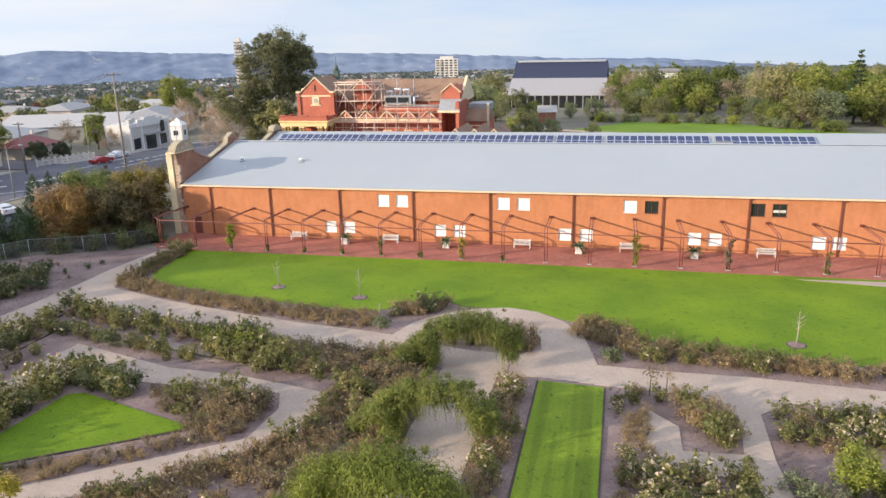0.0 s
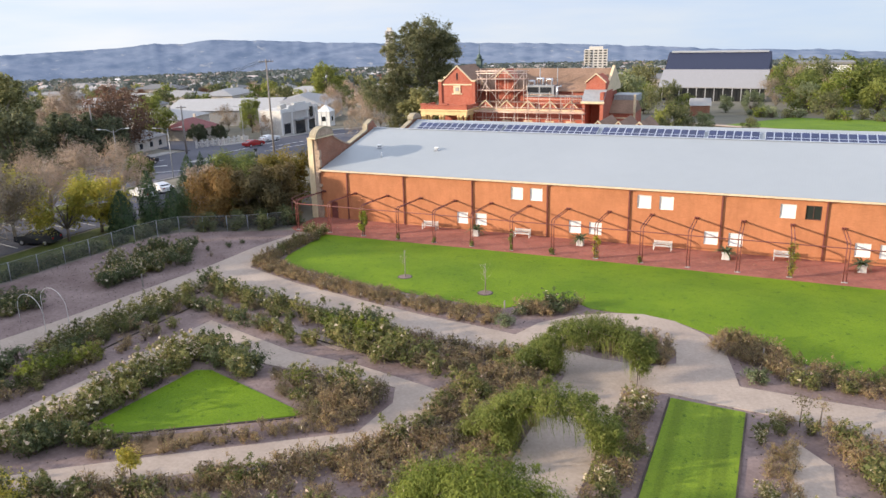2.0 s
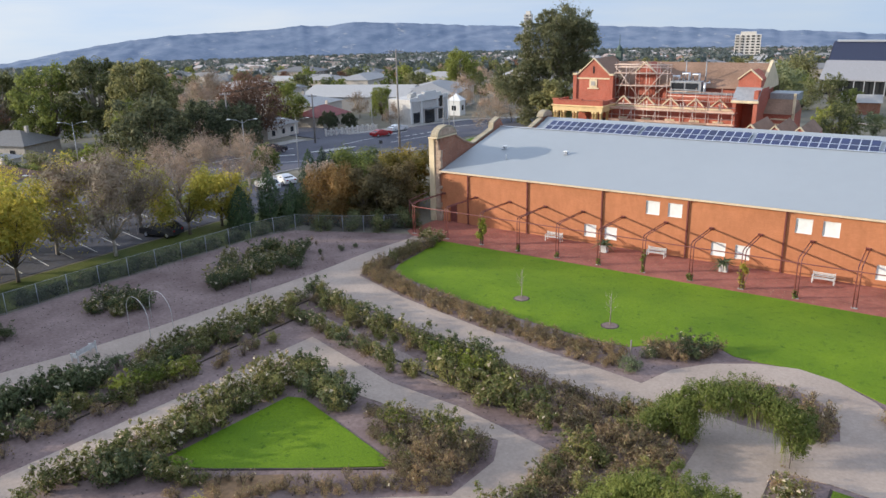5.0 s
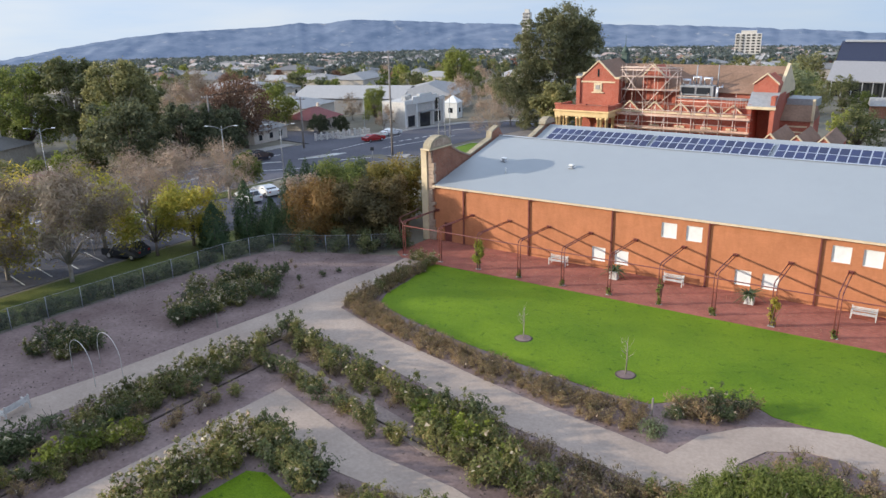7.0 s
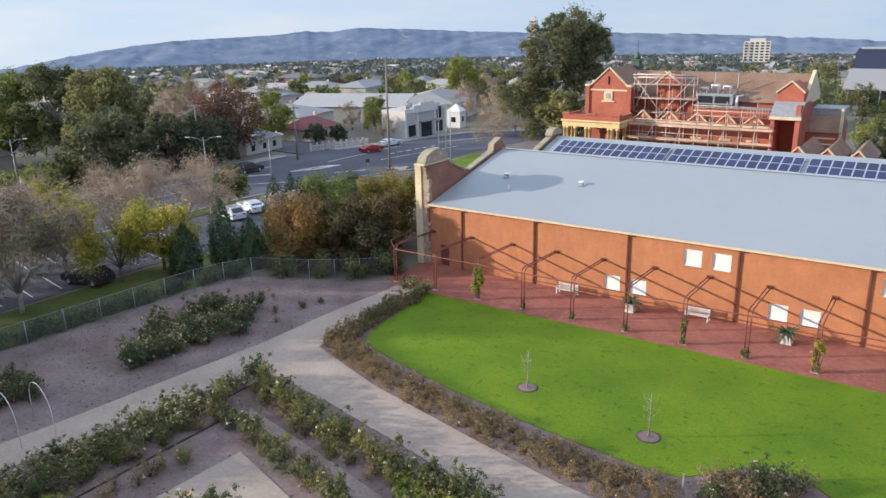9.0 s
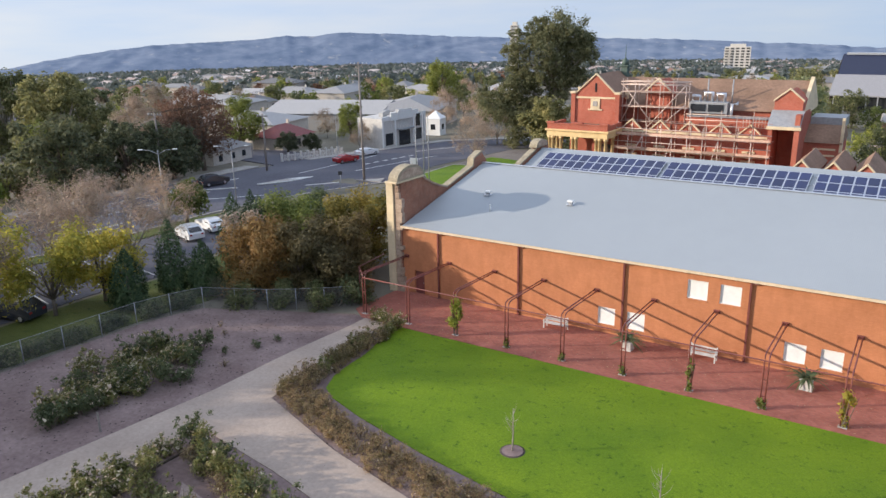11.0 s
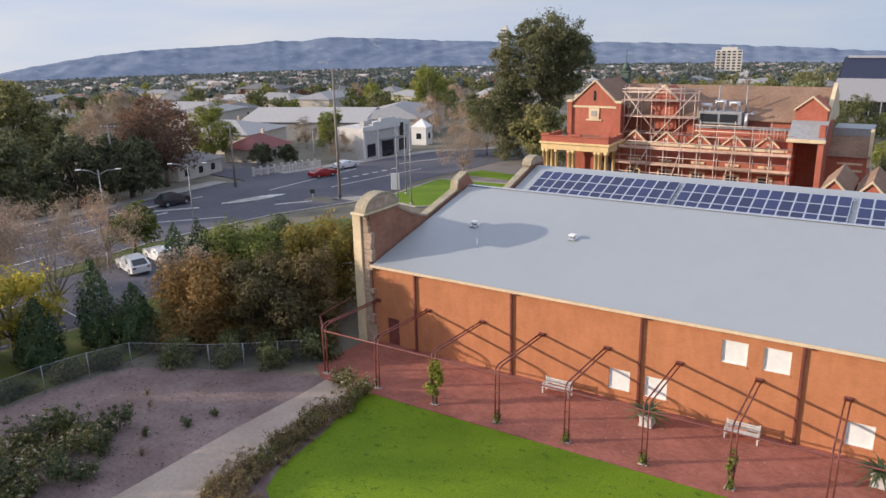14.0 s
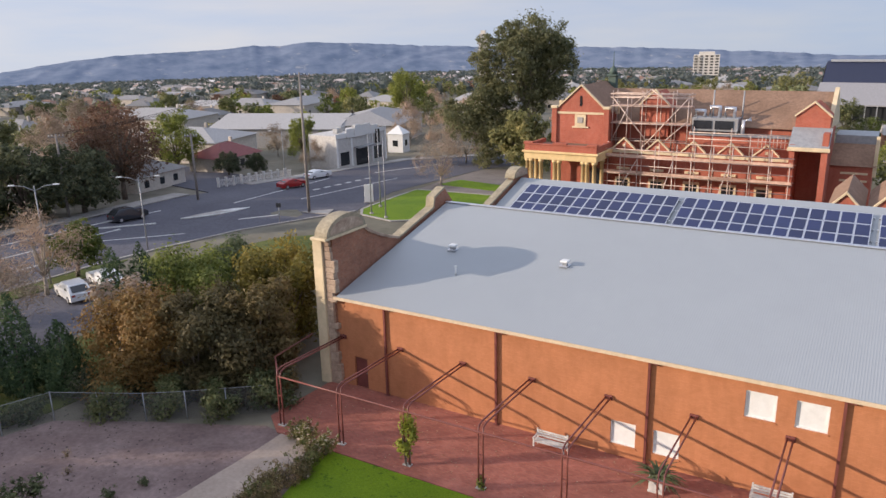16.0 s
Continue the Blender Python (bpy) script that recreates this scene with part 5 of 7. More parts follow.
# saplings in round mulch beds on the lawn
for k, (x, y) in enumerate(((22.6, -18.8), (31.0, -20.4), (65.5, -25.1))):
    s = thing("sapling", "leafless young tree in a round mulched bed on the lawn", "sapling", "young trees on the lawn", (x, y, zg(x, y)))
    rng = np.random.default_rng(500 + k)
    runs = [([(0, 0, 0), (0.03, 0.02, 1.2), (0.0, 0.05, 2.6)], [0.055, 0.04, 0.016])]
    for j in range(16):
        z0, a = rng.uniform(1.0, 2.3), rng.uniform(0, 6.28)
        L = rng.uniform(0.3, 0.75)
        runs.append(([(0, 0, z0), (L * 0.6 * math.cos(a), L * 0.6 * math.sin(a), z0 + L * 0.5), (L * 0.8 * math.cos(a), L * 0.8 * math.sin(a), z0 + L)], [0.013, 0.009, 0.005]))
    part("trunk", tubemesh("trunk", M_PALEBARK, runs, 4), s)
    part("mulch_ring", mesh_of("mulch_ring", [(*p, 0.10) for p in ring(0, 0, 0.60, n=24)] + [(*p, 0.05) for p in ring(0, 0, 0.70, n=24)], [(i, (i + 1) % 24, 24 + (i + 1) % 24, 24 + i) for i in range(24)], M_EDGE), s)
    part("mulch", mesh_of("mulch", [(*p, 0.085) for p in ring(0, 0, 0.59, n=24)] + [(0, 0, 0.12)], [(i, (i + 1) % 24, 24) for i in range(24)], M_SOIL), s)

# hoops, stubs, standard roses
hp = thing("garden_hoop", "thin pale metal hoop arching over the path", "hoop", "hoops over the path")
part("rod", tubemesh("rod", M_OFFWHITE, [([(3.3, -40.4, zg(3.3, -40.4))] + [(1.5 + 1.8 * math.cos(math.pi * i / 10), -40.4 + 0.6 * (1 - math.cos(math.pi * i / 10)) / 2, 1.4 + 1.4 * math.sin(math.pi * i / 10)) for i in range(11)] + [(-0.3, -39.8, 0)], 0.024)], 6), hp)
hp.matrix_basis = pose(-1.0, 0.4, 0)
copy_thing(hp, pose(-0.5, 2.1, 0))
for x, y in ((34.2, -24.6), (1.4, -29.2), (52.9, -27.3)):
    st = thing("marker_post", "short grey timber marker post in a bed", "post", at=(x, y, zg(x, y)))
    part("post", boxmesh("post", M_TIMBER, (-0.05, 0.05, -0.05, 0.05, 0, 1.25), bevel=0.01), st)
for x, y, mat, lab in ((24.2, -52.8, F_YELLOW, "standard rose with a ball of yellow leaves"), (55.0, -34.7, F_BROWN, "bare standard rose beside the path"), (56.0, -34.6, F_BROWN, "bare standard rose beside the path")):
    st = thing("standard_rose", lab, "small tree", at=(x, y, zg(x, y)))
    part("stem", tubemesh("stem", M_BARK, [([(0, 0, 0), (0.02, 0, 1.3)], [0.04, 0.03])], 6), st)
    k = 1.0
    part("crown", leaves("crown", [(0, 0, 1.6 * k, 0.55 * k), (0.25, 0.1, 1.4 * k, 0.4 * k), (-0.2, -0.1, 1.75 * k, 0.4 * k)], 1400 if mat is F_YELLOW else 140, 0.07 * k, mat, 510 + int(x), 0.2), st)

# ---------------------------------------------------------------- fence, hedge and trees by the garden
FENCE = [(-12.6, -62), (-12.2, -38), (-10.9, -18), (-9.6, -12.6), (-5, -9.8), (0.45, -5.4)]
m, nt, b = material("chain link mesh", 0.5, 0.4, 0.3)
b.inputs["Base Color"].default_value = (0.34, 0.35, 0.35, 1)
tr, mx = nt.nodes.new("ShaderNodeBsdfTransparent"), nt.nodes.new("ShaderNodeMixShader")
mx.inputs[0].default_value = 0.13
nt.links.new(tr.outputs[0], mx.inputs[1]); nt.links.new(b.outputs[0], mx.inputs[2]); nt.links.new(mx.outputs[0], nt.nodes["Material Output"].inputs[0])
M_LINK = m
fence = thing("chain_link_fence", "grey chain link fence on galvanised posts", "fence")
for p, q in zip(FENCE, FENCE[1:]):
    n = max(1, round(math.dist(p, q) / 2.8))
    for i in range(n):
        a, c = [Vector(p).lerp(Vector(q), k / n) for k in (i, i + 1)]
        za, zc = zg(*a), zg(*c)
        part("post", tubemesh("post", M_GALV, [([(a.x, a.y, za - 0.1), (a.x, a.y, za + 1.9)], 0.038)], 6), fence)
        part("rail", tubemesh("rail", M_GALV, [([(a.x, a.y, za + 1.86), (c.x, c.y, zc + 1.86)], 0.018)], 5), fence)
        part("mesh", mesh_of("mesh", [(a.x, a.y, za + 0.05), (c.x, c.y, zc + 0.05), (c.x, c.y, zc + 1.84), (a.x, a.y, za + 1.84)], [(0, 1, 2, 3)], M_LINK), fence)
random.seed(77)
for p, q in zip(FENCE[:3], FENCE[1:4]):
    n = round(math.dist(p, q) / 2.6)
    d = (Vector(q) - Vector(p)).normalized()
    for i in range(n):
        c = Vector(p).lerp(Vector(q), (i + 0.5) / n) + Vector((-d.y, d.x)) * 0.9
        h = thing("hedge", "low dark green hedge along the outside of the fence", "hedge", "hedge plants along the fence", (c.x, c.y, zg(c.x, c.y)), math.degrees(math.atan2(d.y, d.x)))
        part("foliage", leaves("foliage", [(random.uniform(-1.1, 1.1), random.uniform(-0.3, 0.3), random.uniform(0.3, 1.05), random.uniform(0.45, 0.75)) for k in range(10)], 1700, 0.11, F_DARK, 600 + i + int(p[1]), 0.3), h)


def shrub_tree(seed, mat, h, w, n, leaf):
    rng = np.random.default_rng(seed)
    bl, runs = [], []
    for i in range(26):
        a, r, z = rng.uniform(0, 6.28), w * 0.5 * math.sqrt(rng.random()) * 0.8, rng.uniform(0.1, 0.86)
        r *= 1.0 - 0.55 * max(0, z - 0.45)
        c = (r * math.cos(a), r * math.sin(a), h * z)
        bl.append((*c, w * rng.uniform(0.13, 0.22)))
        runs.append(([(0, 0, -0.2), (c[0] * 0.3, c[1] * 0.3, h * z * 0.5), c], [0.12, 0.07, 0.02]))
    return tubemesh("trunk", M_BARK, runs, 5), leaves("crown", bl, n, leaf, mat, seed, 0.55)


tree("dense rounded bush with rusty orange brown leaves by the fence", shrub_tree(701, F_AUTUMN, 7.2, 6.8, 22000, 0.105), -8.3, -7.2, name="large_bush", category="bush")
tree("grey brown half bare bush behind the fence", shrub_tree(706, F_BARE, 7.6, 4.6, 4200, 0.16), -11.6, -5.6, name="large_bush", category="bush")
tree("dense dark olive bush beside the gable wall", shrub_tree(702, F_OLIVE, 6.9, 7.2, 34000, 0.115), -3.9, -4.5, name="large_bush", category="bush")
tree("dense dark olive bush against the gable wall", shrub_tree(703, F_OLIVE, 7.3, 5.0, 18000, 0.12), -2.3, -2.6, name="large_bush", category="bush")
tree("dense olive brown bush between its neighbours by the fence", shrub_tree(709, F_OLIVE, 6.9, 4.8, 16000, 0.115), -5.2, -5.4, name="large_bush", category="bush")
tree("fresh green bush behind the darker bushes", shrub_tree(704, F_PARK, 8.0, 7.6, 14000, 0.14), -10.6, -0.4, name="large_bush", category="bush")
tree("olive gold bush behind the gable wall", shrub_tree(705, F_GOLD, 8.0, 6.8, 12000, 0.15), -4.6, 2.4, name="large_bush", category="bush")
tree("grey green bush near the street corner", shrub_tree(707, F_GREY, 7.0, 5.0, 6500, 0.16), -13.6, 5.0, name="large_bush", category="bush")
tree("olive gold bush near the street corner", shrub_tree(708, F_GOLD, 7.0, 7.2, 10000, 0.15), -8.4, 4.6, name="large_bush", category="bush")
for k, (x, y, s) in enumerate(((-1.8, -7.0, 0.5), (-4.6, -8.6, 0.5), (0.0, -4.6, 0.6), (-7.4, -10.4, 0.5))):
    tree("low dark shrub behind the fence", shrub_tree(720 + k, F_DARK, 4.6, 5.6, 2600, 0.2), x, y, s, name="shrub", category="bush")

for x, y, s, k in ((17.4, -58.6, 1.0, 0), (20.0, -57.4, 0.85, 1), (15.4, -60.4, 1.1, 2)):
    tree("rounded olive shrub in a rose bed", shrub_tree(715 + k, F_ROSE if k != 1 else F_YELLOW, 2.1, 4.4, 4200, 0.075), x, y, s, 50 * k, name="shrub", category="bush")

tree("tall rounded yellow green shrub beside the path", shrub_tree(718, F_BRIGHT, 2.7, 2.6, 4600, 0.07), 64.3, -43.6, name="shrub", category="bush")
for k in range(14):
    f = (k + 0.5) / 14
    tree("low dark shrub behind the fence", shrub_tree(735 + k, F_SHADY, 2.6, 4.0, 2200, 0.11), -10.9 + 10.4 * f, -10.4 + 6.6 * f + random.uniform(0.4, 0.9), random.uniform(0.62, 0.76), 60 * k, name="shrub", category="bush")


def conifer(seed, h, w):
    rng = np.random.default_rng(seed)
    n = 5200
    z = h * (1 - np.sqrt(rng.random(n)) * 0.97)
    a = rng.uniform(0, 6.28, n)
    q = z / h
    prof = np.minimum(1, (q + 0.05) / 0.16) ** 0.5 * (1 - np.clip((q - 0.3) / 0.7, 0, 1) ** 1.9)
    r = w * 0.5 * prof * (0.72 + 0.3 * rng.random(n)) * (1 + 0.17 * np.sin(a * 3 + z * 1.3 + seed) + 0.14 * np.sin(a * 7 - z * 2.6) + 0.07 * rng.normal(0, 1, n))
    pos = np.stack([r * np.cos(a), r * np.sin(a), z + 0.05], 1)
    nrm = np.stack([np.cos(a), np.sin(a), 0.5 + 0 * a], 1)
    v, f = leaf_arrays(pos, nrm, 0.13, rng, 0.4, 0.5)
    return tubemesh("trunk", M_BARK, [([(0, 0, -0.2), (0, 0, h * 0.8)], [0.16, 0.03])], 6), mesh_of("crown", v.tolist(), f.tolist(), F_CONIF)


for k, (x, y, h, w) in enumerate(((-14.6, -15.9, 5.2, 2.9), (-14.9, -11.3, 7.0, 2.7), (-12.9, -9.6, 5.0, 2.8), (-16.5, -2.7, 7.7, 3.0), (-16.0, -0.7, 7.6, 2.9), (-12.8, -2.6, 7.8, 3.0))):
    tree("upright dark green conifer by the fence", conifer(730 + k, h, w), x, y, name="conifer", category="tree", group="conifers by the fence")

# street and car park trees
def bare_meshes(seed, h, w, mat, n, leaf, slim, bark=M_PALEBARK, trunk_h=1.8, fine=True):
    t, c = tree_meshes(seed, h, w * 0.5, trunk_h, mat, 10, leaf, bark, 12, 0.42, 0.9, 0.16, fine=fine)
    rng = np.random.default_rng(seed)
    bl = []
    for i in range(16):
        a, q = rng.uniform(0, 6.28), rng.uniform(0.3, 0.9)
        r = w * 0.42 * math.sqrt(rng.random())
        bl.append((r * math.cos(a), r * math.sin(a), h * q, w * rng.uniform(0.13, 0.22)))
    return t, leaves("crown", bl, n, leaf, mat, seed, 0.1, slim)


tree("leafless tree with a haze of pinkish twigs beside the car park", bare_meshes(741, 9.0, 10.0, F_BARE, 15000, 0.24, 0.13), -18.6, -29.2, 1.2)
tree("yellow green autumn tree beside the car park", bare_meshes(742, 7.2, 7.8, F_YELLOW, 8000, 0.15, 0.55, M_BARK), -18.4, -20.2)
tree("yellow green autumn tree beside the car park", bare_meshes(743, 6.4, 6.8, F_YELLOW, 6500, 0.15, 0.55, M_BARK), -18.0, -16.0)
tree("leafless tree with tan twigs near the road", bare_meshes(744, 8.6, 8.6, F_BARE, 8000, 0.22, 0.09), -23.4, -9.5, 1.2)
tree("yellowing tree at the end of the car park", bare_meshes(745, 8.9, 9.0, F_YELLOW, 9500, 0.17, 0.5, M_BARK), -19.4, -38.7)
tree("large yellowing tree beside the car park", bare_meshes(746, 8.4, 9.5, F_YELLOW, 8000, 0.18, 0.5, M_BARK), -19.4, -46.0)
tree("leafless pale tree beside the road", bare_meshes(747, 7.2, 6.6, F_BARE, 3600, 0.24, 0.08), -32.6, 1.4, 1.2)
tree("leafless pale tree across the car park", bare_meshes(748, 7.6, 7.4, F_BARE, 3600, 0.24, 0.08), -34.8, -9.0, 1.2)
tree("leafless tan tree across the car park", bare_meshes(749, 7.0, 7.0, F_BARE, 3400, 0.24, 0.08), -34.6, -18.6, 1.2)
tree("leafless tan tree at the car park", bare_meshes(751, 7.4, 7.8, F_BARE, 3600, 0.24, 0.08), -27.8, -14.6, 1.2)
tree("tawny thinning tree across the car park", bare_meshes(752, 7.6, 7.4, F_YELLOW, 3000, 0.2, 0.25), -34.5, -28.4, 1.2)
tree("tawny thinning tree across the car park", bare_meshes(753, 7.0, 7.0, F_BARE, 3400, 0.24, 0.1), -35, -38.0, 1.2)
tree("small spreading green tree on the road verge", tree_meshes(750, 5.6, 3.1, 1.9, F_PARK, 2600, 0.2, M_BARK, 8, 0.42, 0.7, 0.2, 0.3), -35.0, 6.0)
tree("leafless plane tree on the corner lawn", bare_meshes(754, 8.2, 9.4, F_BARE, 4200, 0.3, 0.08), -27.6, 62.0)
tree("tawny leafless street tree before the shops", bare_meshes(755, 8.0, 9.0, F_BARE, 3800, 0.32, 0.09), -37.6, 88.0)
tree("leafless street tree beside the road", bare_meshes(756, 8.0, 9.5, F_BARE, 3800, 0.32, 0.09), -22.5, 84.0)

for k, (x, y, mt, sl) in enumerate(((-24.5, -32, F_YELLOW, 0.5), (-25.4, -21.5, F_YELLOW, 0.45), (-29.6, -24.4, F_BARE, 0.09), (-30.4, -12.4, F_BARE, 0.09), (-30.8, -34.0, F_YELLOW, 0.4), (-24.8, -39.5, F_YELLOW, 0.6))):
    tree("tawny autumn tree standing in the car park" if mt is F_YELLOW else "leafless twiggy tree standing in the car park", bare_meshes(780 + k, 7.6, 8.4, mt, 4000, 0.22 if mt is F_BARE else 0.18, sl), x, y, 1.15)
# the row of car park trees goes on southwards, and shades the bank
ROWT = bare_meshes(790, 9.0, 9.5, F_YELLOW, 3600, 0.3, 0.5, M_BARK)
DENSE = tree_meshes(791, 9.5, 5.0, 2.0, F_YELLOW, 3200, 0.3, M_BARK, 16, 0.34, 0.85, 0.22)
for k in range(9):
    tree("leafy yellow green tree standing in the car park", DENSE, -25 + random.uniform(-2, 2), -46 - 4.6 * k, random.uniform(0.95, 1.2), 70 * k, "row of car park trees")
    if k > 3:
        tree("leafy yellow green tree standing in the car park", DENSE, -32 + random.uniform(-1, 1), -40 - 5.0 * k, random.uniform(0.95, 1.2), 110 * k, "row of car park trees")
for k in range(8):
    tree("yellowing tree in the row along the car park", ROWT, -18.6 + random.uniform(-1, 1), -50.5 - 5.2 * k, random.uniform(0.95, 1.15), 50 * k, "row of car park trees")


def big_gum(seed, n, leaf):
    """A tall gum: lumps (across, up, radius) on heavy limbs, a high head and a low skirt to one side."""
    rng = np.random.default_rng(seed)
    lumps = [(2.2, 22.6, 4.4), (3.9, 18.3, 4.4), (-0.8, 18.0, 4.7), (7.0, 19.2, 2.7), (-6.3, 19.2, 3.0), (-3.7, 21.9, 2.5), (-5.8, 12.6, 3.7), (-11.2, 8.4, 3.2), (-7.0, 7.2, 3.8), (-2.2, 7.4, 3.4), (-6.0, 2.6, 3.0), (1.4, 12.6, 3.6), (-13.8, 10.3, 1.9), (5.0, 13.8, 2.6)]
    bl, runs = [], [([(0.5, 0, -0.5), (0.2, 0.2, 6), (0.8, 0, 12), (1.6, 0.2, 18)], [1.0, 0.75, 0.55, 0.3])]
    for u, z, r in lumps:
        for k in range(2):
            c = Vector((u + rng.normal(0, 0.5), rng.uniform(-0.9, 0.9) * r, z + rng.normal(0, 0.4)))
            bl.append((*c, r * rng.uniform(0.78, 1.0)))
            fork = Vector((0.4, 0, min(16.0, max(2.0, z * 0.55))))
            runs.append(([tuple(fork), tuple(fork.lerp(c, 0.5) + Vector((0, 0, 0.8))), tuple(c)], [0.3, 0.18, 0.05]))
            for q in range(9):
                d = Vector(rng.normal(0, 1, 3)) + Vector((0, 0, 0.35))
                bl.append((*(c + d.normalized() * r * rng.uniform(0.75, 1.15)), r * rng.uniform(0.2, 0.38)))
    return tubemesh("trunk", M_PALEBARK, runs, 6), leaves("crown", bl, n, leaf, F_BIGGUM, seed, 0.45, 0.45, squash=0.85, droop=0.3)


tree("towering dark gum tree with a ragged crown", big_gum(763, 52000, 0.27), -26.5, 90.0, 1.0, 24.9)
tree("dark leafy tree below the gum", tree_meshes(762, 11, 6.0, 2.0, F_GUM, 5000, 0.36, M_BARK, 10, 0.4, 0.85, 0.4), -21.0, 79.0)

# far side of the road: tall dark trees and autumn trees
T_GREEN = tree_meshes(770, 17.5, 8.6, 3.0, F_PARK, 15000, 0.25, M_BARK, 30, 0.27, 0.85, 0.45)
T_DARK = tree_meshes(771, 17.0, 8.2, 4.0, F_GUM, 12000, 0.27, M_PALEBARK, 26, 0.25, 0.8, 0.45)
T_RUST = (tree_meshes(772, 13.5, 7.6, 3.0, F_RUST, 5000, 0.22, M_BARK, 24, 0.28, 0.85, 0.35))
T_LOW = tree_meshes(773, 10.5, 7.0, 2.2, F_SHADY, 9000, 0.26, M_BARK, 22, 0.27, 0.8, 0.4)
T_TWIG = bare_meshes(774, 14.0, 12.0, F_BARE, 5200, 0.5, 0.08)
for m2, x, y, s, r, lab in ((T_GREEN, -103, 12, 1.0, 0, "broad fresh green tree across the road"), (T_DARK, -94, 17, 1.1, 40, "tall dark gum across the road"), (T_GREEN, -76, 12.7, 0.6, 130, "rounded green tree across the road"),
                            (T_DARK, -80, 18, 1.05, 220, "tall pale trunked gum across the road"), (T_LOW, -64.2, 8.5, 1.1, 20, "low dark tree overhanging the footpath"), (T_LOW, -63.0, 18, 0.95, 200, "low dark tree overhanging the footpath"),
                            (T_DARK, -86, 26, 0.85, 100, "tall gum across the road"), (T_RUST, -76, 41, 1.05, 0, "rusty brown autumn tree before a house"), (T_LOW, -62.2, 25.4, 0.85, 60, "low dark tree overhanging the footpath"), (T_RUST, -66.6, 35.0, 1.05, 90, "tall airy rusty brown tree at the footpath"),
                            (T_RUST, -128, 8, 1.25, 150, "rusty brown autumn tree behind the green one"), (T_TWIG, -106, 52, 1.1, 0, "pinkish leafless tree among the houses"), (T_RUST, -118, 2, 1.1, 30, "rusty brown autumn tree behind the green one"), (T_TWIG, -92, 40, 0.95, 60, "pinkish leafless tree among the houses")):
    tree(lab, m2, x, y, s, r)
for m2, x, y, s, r, lab in ((T_GREEN, -81.5, 57.5, 0.66, 70, "leafy green tree beside a red roofed house"),
                            (T_GREEN, -71.5, 81, 0.5, 20, "clipped round green tree before the warehouse"), (T_TWIG, -59.5, 69, 0.42, 10, "small leafless tree beside the white building"), (T_GREEN, -104, 168, 0.98, 120, "big rounded green tree among the roofs"),
                                                        (T_DARK, -118, 10, 1.0, 10, "dark gum among the houses"), (T_LOW, -100, 60, 0.7, 10, "dark tree among the houses"), (T_LOW, -66.5, 62.5, 0.35, 10, "small dark bush in a front garden"),
                            (T_LOW, -70, 59, 0.4, 50, "small dark bush in a front garden"), (T_TWIG, -52, 104, 0.7, 50, "leafless street tree near the shops"), (T_TWIG, -66, 112, 0.8, 50, "leafless street tree near the shops")):
    tree(lab, m2, x, y, s, r)

tree("small yellow green tree before a house", tree_meshes(775, 5.2, 3.2, 1.8, F_BRIGHT, 2600, 0.2, M_BARK, 10, 0.36, 0.8, 0.16), -60.8, -4.6)
# garden shrubs along the footpath across the road
STREET_S = [shrub_tree(764 + i, mt, 3.2, 5.0, 1100, 0.22) for i, mt in enumerate((F_GUM, F_DARK, F_PARK))]
for k in range(22):
    y = -16 + 2.4 * k
    tree("dark garden shrub along the footpath", STREET_S[k % 3], -66 - random.uniform(0, 7), y, random.uniform(0.6, 1.2), 40 * k, "shrubs along the footpath", category="bush", name="shrub")
# street furniture
def power_pole(x, y, h, arms, label, lamp=0):
    p = thing("power_pole" if not lamp else "street_lamp", label, "pole", at=(x, y, zg(x, y)), rz=35)
    part("pole", tubemesh("pole", M_TIMBER if not lamp else M_GALV, [([(0, 0, -0.2), (0, 0, h)], [0.2, 0.13] if not lamp else [0.085, 0.05])], 8), p)
    for z, w in arms:
        part("crossarm", boxmesh("crossarm", M_TIMBER, (-w, w, -0.07, 0.07, z - 0.08, z + 0.08), bevel=0.01), p)
        for k in (-0.9, -0.45, 0.45, 0.9):
            part("insulator", tubemesh("insulator", M_WHITE, [([(k * w, 0, z + 0.081), (k * w, 0, z + 0.3)], 0.06)], 6), p)
    if lamp:
        part("arm", tubemesh("arm", M_GALV, [([(0, 0, h - 0.5), (-0.9, 0, h - 0.05), (-1.8, 0, h + 0.05)], 0.04)] + ([([(0, 0, h - 0.5), (0.9, 0, h - 0.05), (1.8, 0, h + 0.05)], 0.04)] if lamp > 1 else []), 6), p)
        for sx in (-1, 1)[:lamp]:
            part("lamp_head", boxmesh("lamp_head", M_WHITE, (sx * 1.7, sx * 2.25, -0.12, 0.12, h, h + 0.11), bevel=0.03), p)
    return p


power_pole(-32.1, 36.6, 17.6, ((17.2, 1.3), (15.6, 1.1)), "tall timber power pole with crossarms at the junction")
power_pole(-54.5, 38.2, 9.6, ((9.2, 0.9),), "timber power pole by the footpath")
power_pole(-60.6, 22, 11.0, ((10.6, 1.0),), "timber power pole by the footpath")
power_pole(-36.6, 15.4, 8.0, (), "tall grey street lamp with twin arms", 2)
power_pole(-35.2, 3.4, 9.4, (), "tall grey street lamp with twin arms", 2)
power_pole(-57.6, 60, 8.0, (), "grey street lamp before the shops", 1)
power_pole(-60, -8, 9.0, (), "tall grey street lamp with twin arms", 2)
power_pole(-28.2, -30.0, 7.6, (), "grey lamp pole in the car park", 2)
